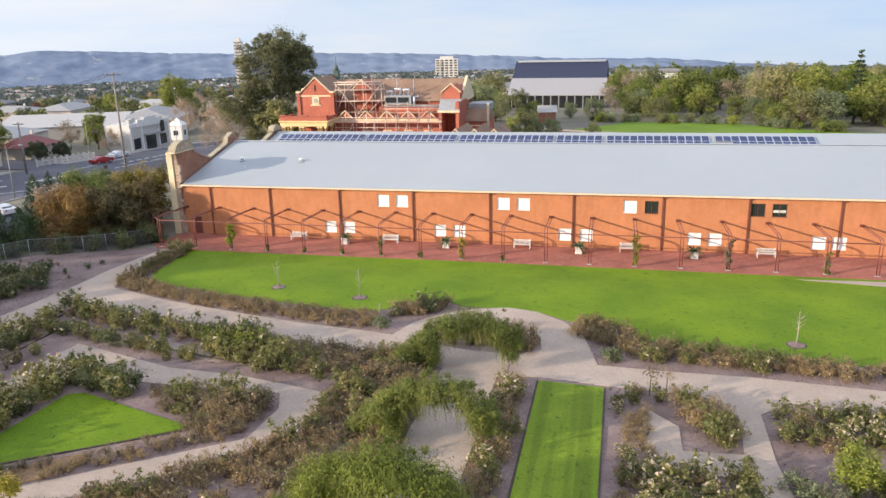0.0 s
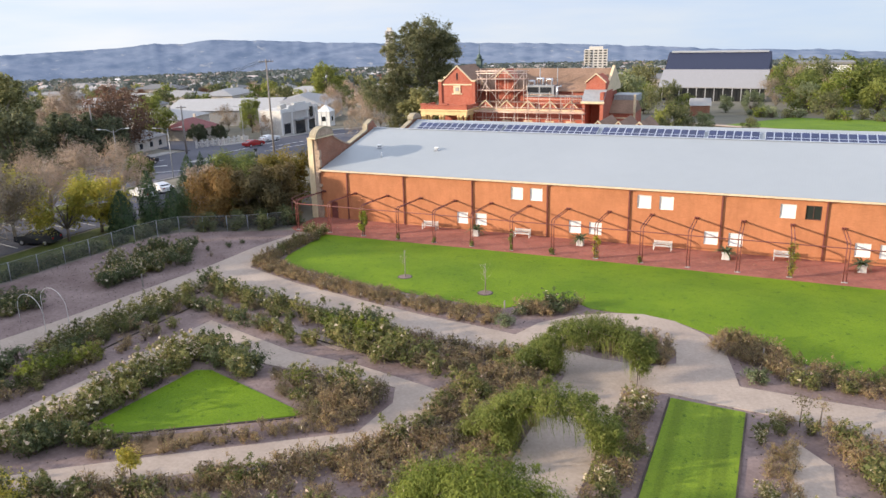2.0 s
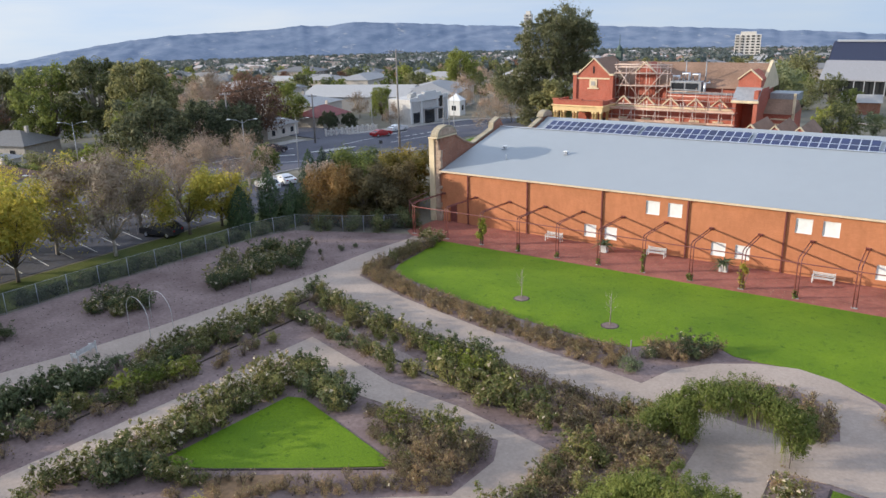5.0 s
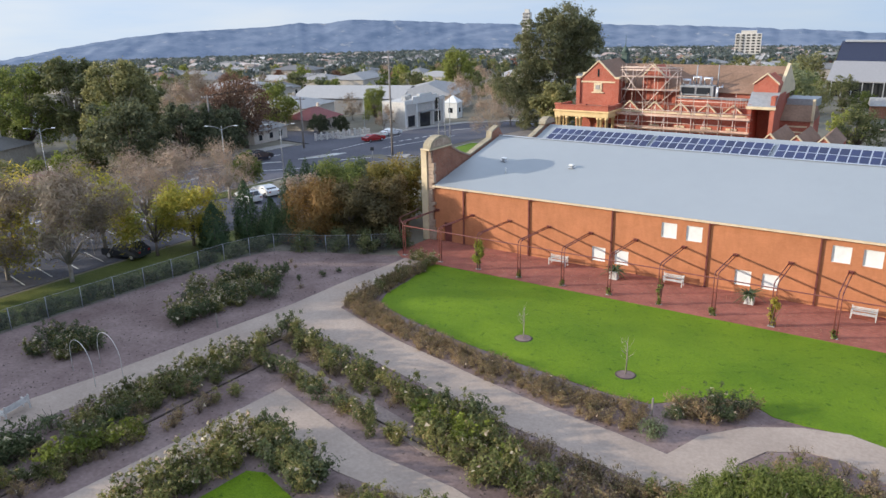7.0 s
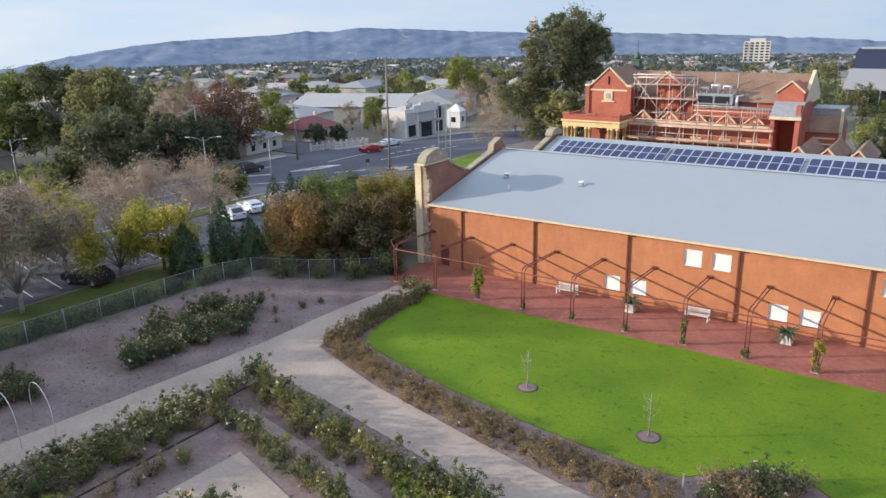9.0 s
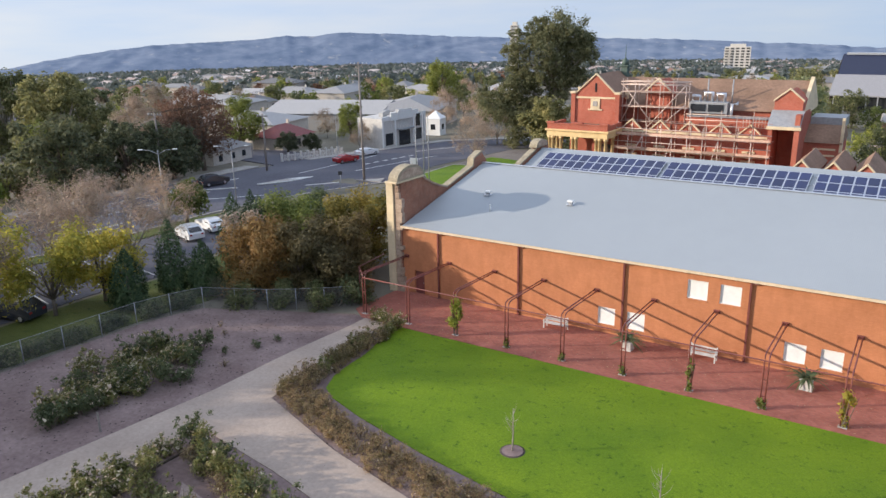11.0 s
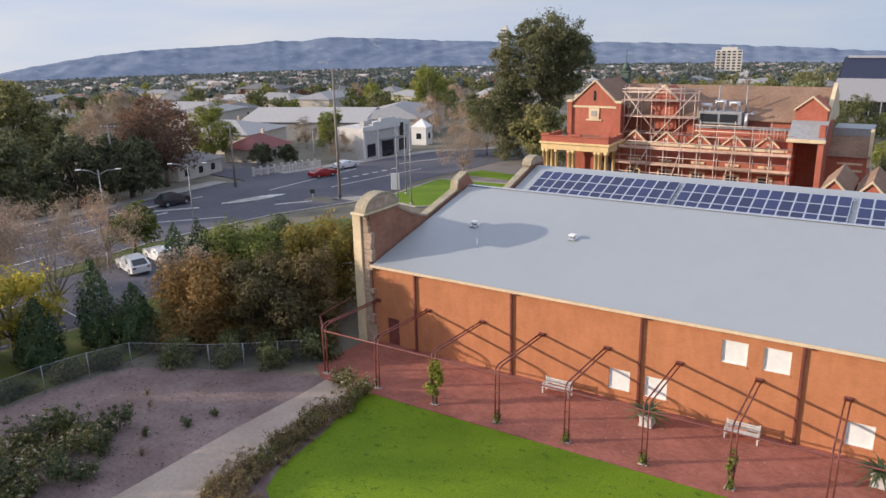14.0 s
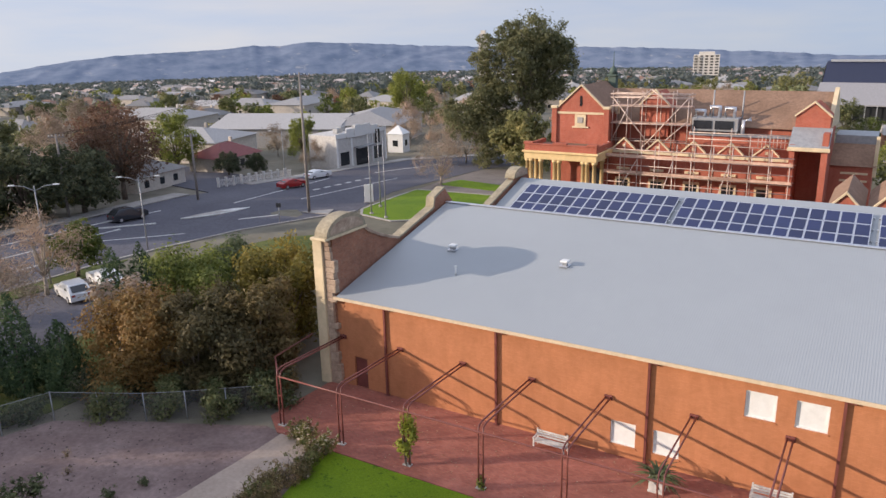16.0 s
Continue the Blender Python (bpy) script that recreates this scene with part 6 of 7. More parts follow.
for x, y in ((-24.3, 39.4), (-21.4, 38.4), (-25.6, 43.2)):
    p = thing("flagpole", "slim bare white flagpole on the corner lawn", "flagpole", "flagpoles on the corner lawn", (x, y, zg(x, y)))
    part("mast", tubemesh("mast", M_GALV, [([(0, 0, 0), (0, 0, 10.2)], [0.09, 0.045])], 8), p)
    part("base", tubemesh("base", M_KERB, [([(0, 0, 0), (0, 0, 0.3)], 0.25)], 8), p)
s = thing("sign_board", "upright white sign board at the street corner", "sign", at=(-28.9, 45.2, zg(-28.9, 45.2) + 0.1), rz=30)
part("board", boxmesh("board", M_WHITE, (-0.6, 0.6, -0.08, 0.08, 0.1, 2.5), bevel=0.03), s)
part("foot", boxmesh("foot", M_KERB, (-0.7, 0.7, -0.15, 0.15, 0, 0.099)), s)
s = thing("sign_post", "thin grey post with a small dark sign beside the road", "sign", at=(-31.6, 30.6, zg(-31.6, 30.6)), rz=25)
part("post", tubemesh("post", M_GALV, [([(0, 0, -0.2), (0, 0, 2.6)], 0.045)], 6), s)
part("plate", boxmesh("plate", M_CARDARK, (-0.3, 0.3, -0.075, -0.046, 2.05, 2.6), bevel=0.008), s)
wires = thing("power_lines", "thin power lines strung between the poles", "cable")
for k in (-1.0, -0.4, 0.4, 1.0):
    run = []
    for i in range(13):
        f = i / 12
        run.append((-32.1 + (-28.5) * f + k * 0.8, 36.6 - 14.6 * f + k * 0.5, 17.0 - 7.0 * f - 3.0 * f * (1 - f)))
    part("wire", tubemesh("wire", M_RUBBER, [(run, 0.018)], 4), wires)


def car(x, y, rz, mat, label, suv=True, rise=0.04):
    c = thing("car", label, "car", at=(x, y, zg(x, y) + rise), rz=rz)
    L, W, H, hood = 2.3, 0.92, 1.68 if suv else 1.45, 0.98
    prof = [(-L, 0.35), (-L, 0.85), (-L + 0.12, hood), (-0.95, 1.05), (-0.35, H - 0.05), (0.2, H), (1.45, H - 0.04) if suv else (1.0, H - 0.06), (L - 0.15 if suv else 1.75, 1.05), (L, 0.95), (L, 0.35), (1.95, 0.28), (-1.9, 0.28)]
    bm = bmesh.new()
    rows_ = []
    for sy, k in ((-W, 0.0), (-W * 0.93, 0.0), (W * 0.93, 0.0), (W, 0.0)):
        inner = abs(sy) < W
        rows_.append([bm.verts.new((px, sy * (0.86 if pz > 1.2 else 1.0), pz if inner or pz < 1.2 else pz - 0.08)) for px, pz in prof])
    for a, b2 in zip(rows_, rows_[1:]):
        for i in range(len(prof)):
            bm.faces.new((a[i], a[(i + 1) % len(prof)], b2[(i + 1) % len(prof)], b2[i]))
    bm.faces.new(rows_[0]); bm.faces.new(rows_[-1][::-1])
    part("body", bm_mesh("body", bm, mat), c)
    for sy in (-1, 1):
        g = sy * (W * 0.93 + 0.004)
        me = mesh_of("side_window", [(-0.75, g, 1.07), (1.55 if suv else 1.2, g, 1.07), (1.35 if suv else 0.9, sy * W * 0.865, H - 0.2), (-0.3, sy * W * 0.865, H - 0.2)], [(0, 1, 2, 3)], M_DARKGLASS)
        part("side_window", me, c)
        for wx in (-1.4, 1.4):
            w = part("wheel", tubemesh("wheel", M_RUBBER, [([(wx, sy * (W - 0.16), 0.33), (wx, sy * (W + 0.02), 0.33)], 0.33)], 14, False), c)
            part("rim", tubemesh("rim", M_ALU, [([(wx, sy * (W + 0.021), 0.33), (wx, sy * (W + 0.035), 0.33)], 0.2)], 10, False), w)
    part("windscreen", mesh_of("windscreen", [(-0.99, -0.72, 1.09), (-0.99, 0.72, 1.09), (-0.44, 0.66, H - 0.08), (-0.44, -0.66, H - 0.08)], [(0, 1, 2, 3)], M_DARKGLASS), c)
    rx = L - 0.12 if suv else 1.72
    part("rear_window", mesh_of("rear_window", [(rx, -0.7, 1.1), (rx, 0.7, 1.1), (1.58 if suv else 1.12, 0.64, H - 0.14), (1.58 if suv else 1.12, -0.64, H - 0.14)], [(0, 1, 2, 3)], M_DARKGLASS), c)
    for sy in (-0.65, 0.65):
        part("headlight", boxmesh("headlight", M_WHITE, (-L - 0.012, -L - 0.001, sy - 0.16, sy + 0.16, 0.7, 0.82)), c)
        part("tail_light", boxmesh("tail_light", M_CARRED, (L + 0.001, L + 0.012, sy - 0.14, sy + 0.14, 0.75, 0.92)), c)
    return c


car(-29.6, 2.0, -16, M_CARWHITE, "white estate car parked in a bay")
car(-30.2, 5.7, -14, M_CARWHITE, "white car parked in a bay", False)
jeep = car(-20.9, -22.0, 14, M_CARDARK, "dark off road car with a pale roof parked in a bay")
part("roof_cover", boxmesh("roof_cover", M_CARWHITE, (-0.3, 1.4, -0.7, 0.7, 1.69, 1.73), bevel=0.015), jeep, "pale roof")
car(-51.6, 61.5, 258, M_CARWHITE, "white pickup waiting at the junction", False)
car(-51.2, 24.0, 262, M_CARDARK, "dark grey car on the road")
car(-48.6, 51.8, 255, M_CARRED, "red car on the road by the shops", False)

fence2 = thing("front_fence", "low pale front fence with square piers along the footpath", "fence")
for i in range(10):
    a, c = Vector((-60.2, 47.5)).lerp(Vector((-57.4, 61.5)), i / 10), Vector((-60.2, 47.5)).lerp(Vector((-57.4, 61.5)), (i + 1) / 10)
    za, zc = zg(*a), zg(*c)
    part("pier", boxmesh("pier", M_OFFWHITE, (a.x - 0.17, a.x + 0.17, a.y - 0.17, a.y + 0.17, za - 0.2, za + 1.5), (a.x - 0.22, a.x + 0.22, a.y - 0.22, a.y + 0.22, za + 1.5, za + 1.6), bevel=0.02), fence2)
    for h in (0.45, 1.15):
        part("rail", tubemesh("rail", M_OFFWHITE, [([(a.x, a.y, za + h), (c.x, c.y, zc + h)], 0.05)], 4, False), fence2)
    for k in range(1, 7):
        q = a.lerp(c, k / 7)
        part("picket", boxmesh("picket", M_OFFWHITE, (q.x - 0.03, q.x + 0.03, q.y - 0.05, q.y + 0.05, zg(*q) + 0.15, zg(*q) + 1.3)), fence2)

# ---------------------------------------------------------------- red brick heritage building with scaffolding
def gable_block(parent, x0, x1, y0, y1, z0, ze, za, mat, cope=True, name="wall"):
    xm = (x0 + x1) / 2
    v = [(x0, y0, z0), (x1, y0, z0), (x1, y0, ze), (xm, y0, za), (x0, y0, ze)] + [(x0, y1, z0), (x1, y1, z0), (x1, y1, ze), (xm, y1, za), (x0, y1, ze)]
    f = [(0, 1, 2, 3, 4), (9, 8, 7, 6, 5), (0, 5, 6, 1), (1, 6, 7, 2), (2, 7, 8, 3), (3, 8, 9, 4), (4, 9, 5, 0)]
    part(name, mesh_of(name, v, f, mat), parent)
    if cope:
        for a, b2 in (((x0 - 0.15, ze - 0.1), (xm, za + 0.1)), ((xm, za + 0.1), (x1 + 0.15, ze - 0.1))):
            v = [(a[0], y0 - 0.18, a[1]), (b2[0], y0 - 0.18, b2[1]), (b2[0], y0 - 0.18, b2[1] + 0.2), (a[0], y0 - 0.18, a[1] + 0.2)]
            v += [(p[0], y0 + 0.25, p[2]) for p in v]
            part("coping", mesh_of("coping", v, [(0, 1, 2, 3), (7, 6, 5, 4), (0, 4, 5, 1), (1, 5, 6, 2), (2, 6, 7, 3), (3, 7, 4, 0)], M_CREAM), parent, "cream gable coping")


HY = 52.0
her = thing("heritage_building", "two storey red brick building with cream trim under repair", "building")
gable_block(her, -5.0, 1.7, HY, HY + 9, -0.8, 11.8, 14.8, M_REDBRICK)
part("side_roof", mesh_of("side_roof", [(-5.3, HY + 0.3, 11.75), (-1.65, HY + 0.3, 14.95), (2.0, HY + 0.3, 11.75), (-5.3, HY + 9, 11.75), (-1.65, HY + 9, 14.95), (2.0, HY + 9, 11.75)], [(0, 1, 4, 3), (1, 2, 5, 4)], M_TILE), her)
part("band", boxmesh("band", M_CREAM, (-5.08, 1.78, HY - 0.1, HY, 11.55, 11.8)), her)
part("crest", boxmesh("crest", M_CREAM, (-2.35, -0.95, HY - 0.14, HY - 0.001, 10.1, 11.5), (-2.7, -0.6, HY - 0.16, HY - 0.001, 9.9, 10.1), bevel=0.03), her, "cream plaster crest panel")
part("crest_shield", boxmesh("crest_shield", M_KERB, (-2.0, -1.3, HY - 0.2, HY - 0.141, 10.5, 11.2), bevel=0.05), her)
part("gable_vent", boxmesh("gable_vent", M_DARKGLASS, (-1.78, -1.52, HY - 0.06, HY - 0.001, 12.5, 13.7)), her)
for sx in (-5.1, 1.5):
    part("pier", boxmesh("pier", M_REDBRICK, (sx - 0.2, sx + 0.45, HY - 0.25, HY + 0.4, -0.8, 12.2), bevel=0.03), her)
    part("pier_cap", boxmesh("pier_cap", M_CREAM, (sx - 0.3, sx + 0.55, HY - 0.35, HY + 0.5, 12.2, 12.5), bevel=0.05), her)
for sx in (-5.3, 1.95):
    part("parapet", boxmesh("parapet", M_CREAM, (sx - 0.2, sx + 0.2, HY + 2.6, HY + 3.2, 11.4, 12.9), bevel=0.04), her)
# porch
part("porch_parapet", boxmesh("porch_parapet", M_REDBRICK, (-6.5, 2.4, 46.5, 46.9, 7.75, 8.45), (-6.5, -6.1, 46.9, HY - 0.001, 7.75, 8.45), (2.0, 2.4, 46.9, HY - 0.001, 7.75, 8.45)), her)
part("porch_roof", boxmesh("porch_roof", M_TILE, (-6.1, 2.0, 46.9, HY - 0.001, 7.75, 8.0)), her)
part("porch_coping", boxmesh("porch_coping", M_REDBRICK, (-6.6, 2.5, 46.4, 47.0, 8.451, 8.55), (-6.6, -5.4, 46.38, 47.02, 8.551, 8.75), (1.3, 2.5, 46.38, 47.02, 8.551, 8.75), (-2.9, -1.2, 46.38, 47.02, 8.551, 8.75), bevel=0.03), her)
part("porch_cornice", boxmesh("porch_cornice", M_OCHRECREAM, (-6.75, 2.65, 46.25, HY - 0.001, 7.5, 7.749), (-6.55, 2.45, 46.45, HY - 0.002, 6.75, 7.499), bevel=0.03), her, "cream moulded cornice")
for x, y in ((-6.25, 46.8), (-5.75, 46.8), (-6.25, 49.4), (-4.5, 46.8), (-2.75, 46.8), (-2.2, 46.8), (0.75, 46.8), (1.25, 46.8), (2.1, 46.8), (2.1, 49.4)):
    part("porch_column", tubemesh("porch_column", M_OCHRECREAM, [([(x, y, -0.6), (x, y, 0.4), (x, y, 0.401), (x, y, 6.4), (x, y, 6.401), (x, y, 6.75)], [0.34, 0.34, 0.25, 0.22, 0.32, 0.34])], 10), her)
part("porch_door", boxmesh("porch_door", M_FRAME, (-0.5, 1.4, HY - 0.07, HY - 0.001, -0.5, 5.2)), her)
for x in (-0.2, 0.6):
    part("window", boxmesh("window", M_DARKGLASS, (x, x + 0.5, HY - 0.1, HY - 0.071, 3.2, 5.0)), her)
# main body
part("front_wall", boxmesh("front_wall", M_REDBRICK, (1.95, 22.0, HY + 0.2, HY + 0.9, -0.8, 7.55)), her)
part("string_course", boxmesh("string_course", M_CREAM, (1.95, 22.0, HY + 0.02, HY + 0.2, 7.2, 7.5), (1.95, 22.0, HY + 0.08, HY + 0.2, 4.6, 4.85)), her)
for x in (3.8, 7.8, 11.8, 15.8, 19.5):
    gable_block(her, x - 1.2, x + 1.2, HY + 0.1, HY + 0.7, 7.55, 7.7, 8.75, M_REDBRICK, True, "gablet")
    part("window", boxmesh("window", M_DARKGLASS, (x - 0.65, x + 0.65, HY + 0.1, HY + 0.199, 1.5, 4.0)), her)
    part("window_trim", boxmesh("window_trim", M_CREAM, (x - 0.9, x - 0.66, HY + 0.06, HY + 0.199, 1.4, 4.3), (x + 0.66, x + 0.9, HY + 0.06, HY + 0.199, 1.4, 4.3), (x - 0.65, x + 0.65, HY + 0.06, HY + 0.199, 4.02, 4.3)), her)
    part("lunette", boxmesh("lunette", M_CREAM, (x - 0.8, x + 0.8, HY + 0.05, HY + 0.199, 5.2, 5.5), bevel=0.04), her)
    part("lamp_niche", boxmesh("lamp_niche", M_CREAM, (x - 0.14, x + 0.14, HY + 0.02, HY + 0.099, 7.9, 8.2)), her)
part("upper_wall", boxmesh("upper_wall", M_REDBRICK, (1.95, 24.8, HY + 3, HY + 13, -0.8, 10.55)), her)
part("flat_roof", boxmesh("flat_roof", M_GALV, (1.95, 22.0, HY + 0.9, HY + 2.99, 7.2, 7.32)), her)
part("link_wall", boxmesh("link_wall", M_REDBRICK, (11.2, 21.89, HY + 1.0, HY + 2.99, 7.33, 9.55)), her)
part("link_roof", boxmesh("link_roof", M_GALV, (11.0, 21.89, HY + 0.85, HY + 2.99, 9.551, 9.7)), her, "grey flat roof")
part("main_roof", mesh_of("main_roof", [(-2.5, HY + 2.4, 10.5), (25.0, HY + 2.4, 10.5), (25.0, HY + 8, 14.1), (-2.5, HY + 8, 14.1), (-2.5, HY + 13.6, 10.5), (25.0, HY + 13.6, 10.5), (25.0, HY + 2.4, 10.4), (-2.5, HY + 2.4, 10.4)], [(0, 1, 2, 3), (3, 2, 5, 4), (7, 6, 1, 0), (1, 6, 5, 2), (7, 0, 3, 4)], M_TILE), her, "brown tiled main roof")
part("roof_end", extruded("roof_end", [(HY + 2.2, 10.2), (HY + 2.2, 10.9), (HY + 8, 14.6), (HY + 13.8, 10.9), (HY + 13.8, 10.2)], 24.9, 25.35, M_CREAM), her)
gable_block(her, 4.9, 8.3, HY + 2.2, HY + 7, 9.0, 12.6, 14.2, M_REDBRICK, True, "dormer")
gable_block(her, 22.0, 25.3, HY + 0.6, HY + 6, 10.9, 12.1, 13.4, M_REDBRICK, True, "wing_gable")
part("wing_wall", boxmesh("wing_wall", M_REDBRICK, (21.9, 22.4, 50.4, HY + 3, -0.8, 9.4), (24.9, 25.5, 50.4, HY + 6, -0.8, 10.6), (22.4, 24.9, HY + 5.2, HY + 5.9, -0.8, 10.8)), her)
part("wing_roof", mesh_of("wing_roof", [(21.8, 50.2, 9.2), (25.6, 50.2, 9.2), (25.6, HY + 0.55, 10.95), (21.8, HY + 0.55, 10.95), (21.8, 50.2, 9.0), (25.6, 50.2, 9.0)], [(0, 1, 2, 3), (4, 5, 1, 0)], M_GALV), her)
part("wing_arch", boxmesh("wing_arch", M_CREAM, (21.7, 25.7, 50.1, 50.35, 8.75, 9.15), bevel=0.03), her)
for z in (0.6, 4.2):
    part("window", boxmesh("window", M_DARKGLASS, (22.8, 24.5, HY + 5.1, HY + 5.199, z, z + 2.4)), her)
part("rear_wing", boxmesh("rear_wing", M_REDBRICK, (25.5, 29.6, HY + 3.5, HY + 12, -0.8, 6.8)), her)
part("rear_wing_roof", mesh_of("rear_wing_roof", [(25.5, HY + 3.2, 6.7), (29.9, HY + 3.2, 6.7), (29.9, HY + 6.4, 8.7), (25.5, HY + 6.4, 8.7), (25.5, HY + 10, 6.9), (29.9, HY + 10, 6.9)], [(0, 1, 2, 3), (3, 2, 5, 4), (1, 5, 2)], M_TILE), her)
part("rear_wing_box", boxmesh("rear_wing_box", M_GALV, (25.6, 29.7, HY + 6.5, HY + 11, 8.4, 9.6), bevel=0.03), her)
for z in (2.2, 3.6, 5.0, 5.8):
    part("band", boxmesh("band", M_CREAM, (26.6, 29.2, HY + 3.42, HY + 3.499, z, z + 0.22)), her)
part("parapet", boxmesh("parapet", M_CREAM, (29.6, 29.95, HY + 3.4, HY + 3.9, 5.6, 9.9), bevel=0.03), her)
part("turret", boxmesh("turret", M_COPPER, (-1.5, -0.5, HY + 9.2, HY + 10.2, 13.2, 15.5), (-1.7, -0.3, HY + 9.0, HY + 10.4, 15.5, 15.7), bevel=0.03), her)
part("spire", tubemesh("spire", M_COPPER, [([(-1.0, HY + 9.7, 15.7), (-1.0, HY + 9.7, 16.4), (-1.0, HY + 9.7, 16.8), (-1.0, HY + 9.7, 18.6)], [0.6, 0.42, 0.08, 0.03])], 8), her)
for x in (13.0, 16.2):
    part("flue", tubemesh("flue", M_GALV, [([(x, HY + 3.4, 10.2), (x, HY + 3.4, 14.4)], 0.09)], 8), her)
plant = thing("roof_plant", "grey air handling boxes and ducts on the roof", "air conditioner", at=(0, 0, 9.7))
part("casing", boxmesh("casing", M_GALV, (11.2, 16.2, HY + 1.2, HY + 2.9, 0.32, 1.82), bevel=0.05), plant)
part("louvre", boxmesh("louvre", M_DARKGLASS, (11.4, 13.4, HY + 1.12, HY + 1.199, 0.57, 1.52), (13.7, 15.7, HY + 1.12, HY + 1.199, 0.57, 1.52)), plant)
part("duct", tubemesh("duct", M_ALU, [([(11.4 + k, HY + 1.9, 1.82), (11.4 + k, HY + 1.9, 2.52 + 0.3 * (k % 2)), (12.4 + k, HY + 2.0, 2.52 + 0.3 * (k % 2)), (12.4 + k, HY + 2.0, 1.82)], 0.22) for k in (0, 1.6, 3.2)] + [([(16.6, HY + 1.6, 0), (16.6, HY + 1.6, 1.6), (17.4, HY + 1.8, 1.75)], 0.25)], 8), plant)
for x in (11.3, 13.6, 15.9):
    part("stand", boxmesh("stand", M_GALV, (x, x + 0.2, HY + 1.3, HY + 2.8, 0, 0.32)), plant)

scaf = thing("scaffolding", "tube scaffolding with timber boards along the red facade", "scaffolding")
def sc_tube(name, a, b2, r=0.055):
    part(name, tubemesh(name, M_SCAF, [([a, b2], r)], 5), scaf)


for i in range(11):
    x = 2.2 + 2.0 * i
    for y, top in ((49.6, 7.6 + 0.9 * (i % 3 == 0)), (51.2, 8.6)):
        sc_tube("standard", (x, y, -0.5), (x, y, top))
    for z in (1.2, 3.2, 5.2, 7.1):
        sc_tube("transom", (x, 49.4, z), (x, 51.4, z), 0.045)
for z in (1.2, 2.2, 3.2, 4.2, 5.2, 6.2, 7.1, 8.0):
    sc_tube("ledger", (1.8, 49.6, z), (22.6, 49.6, z))
    if z in (1.2, 3.2, 5.2, 7.1):
        sc_tube("ledger", (1.8, 51.2, z), (22.6, 51.2, z))
        for k in range(5):
            x = 2.0 + 4.1 * k
            part("toe_board", boxmesh("toe_board", M_PLANK, (x, x + 4.05, 49.5, 49.54, z + 0.06, z + 0.36)), scaf)
            part("board", boxmesh("board", M_PLANK, (x, x + 4.05, 49.7, 51.1, z + 0.05, z + 0.1)), scaf)
for k in range(4):
    sc_tube("brace", (2.2 + 6 * k, 49.55, -0.4), (6.2 + 4 * k + 2 * (k > 1), 49.55, 7.0))
for i in range(6):
    x = 2.1 + 1.75 * i
    for y in (52.6, 54.2):
        sc_tube("standard", (x, y, 7.3), (x, y, 14.4 - 0.25 * (i % 2)))
for z in (8.6, 10.6, 12.6, 13.6, 14.0):
    for y in (52.6, 54.2):
        sc_tube("ledger", (1.8, y, z), (11.2, y, z))
    if z in (10.6, 12.6):
        for k in range(2):
            part("board", boxmesh("board", M_PLANK, (2.0 + 4.6 * k, 6.5 + 4.6 * k, 52.7, 54.1, z + 0.05, z + 0.1)), scaf)
for a, b2 in (((2.1, 52.5, 13.6), (7.2, 52.5, 7.6)), ((5.6, 52.5, 7.6), (10.8, 52.5, 13.6)), ((2.1, 52.5, 8.6), (4.0, 52.5, 12.6)), ((7.6, 52.5, 8.0), (10.8, 52.5, 11.0)), ((4.4, 52.5, 12.6), (6.6, 52.5, 14.6)), ((6.6, 52.5, 14.6), (9.2, 52.5, 12.6))):
    sc_tube("brace", a, b2, 0.06)
for i in range(6):
    x = 11.8 + 2.0 * i
    sc_tube("standard", (x, 51.9, 7.0), (x, 51.9, 10.6 - 0.5 * (i % 2)))
for z in (8.6, 9.3, 10.0):
    sc_tube("ledger", (11.2, 51.9, z), (22.2, 51.9, z))
for i in range(9):
    sc_tube("baluster", (18.6 + 0.38 * i, 51.85, 8.6), (18.6 + 0.38 * i, 51.85, 10.0), 0.04)
# low brick wing with two gables behind the hall
low = thing("gabled_wing", "low red brick wing with small cream edged gables", "building")
for x in (26.9, 29.9, 32.9):
    gable_block(low, x, x + 2.7, 34.0, 44.0, -0.8, 6.35, 7.75, M_REDBRICK, True)
    part("roof", mesh_of("roof", [(x - 0.05, 34.2, 6.37), (x + 1.35, 34.2, 7.8), (x + 2.75, 34.2, 6.37), (x - 0.05, 44.2, 6.37), (x + 1.35, 44.2, 7.8), (x + 2.75, 44.2, 6.37)], [(0, 1, 4, 3), (1, 2, 5, 4)], M_TILE), low)

# ---------------------------------------------------------------- town beyond the road
wb = thing("art_deco_building", "white rendered corner building with dark windows", "building", at=(-55.8, 72.0, zg(-56, 79)), rz=88)
wb.scale = (0.94, 0.94, 0.94)
part("wall", boxmesh("wall", M_OFFWHITE, (0, 16, 0, 7, -0.5, 6.6)), wb)
part("parapet", boxmesh("parapet", M_WHITE, (-0.1, 16.1, -0.12, -0.001, 6.0, 6.9), (3, 13, -0.25, -0.121, 5.9, 7.6), (5.5, 10.5, -0.35, -0.251, 5.9, 8.1)), wb)
for x in (1.2, 11.8):
    part("window", boxmesh("window", M_DARKGLASS, (x, x + 2.6, -0.06, -0.001, 0.6, 3.2)), wb)
part("entrance", boxmesh("entrance", M_DARKGLASS, (6.0, 10.0, -0.08, -0.001, 0, 3.6)), wb)
part("canopy", boxmesh("canopy", M_GALV, (5.2, 10.8, -1.4, -0.081, 3.65, 3.9)), wb)
part("sign_panel", boxmesh("sign_panel", M_DARKGLASS, (12.2, 13.6, -0.3, -0.125, 3.8, 6.6)), wb)
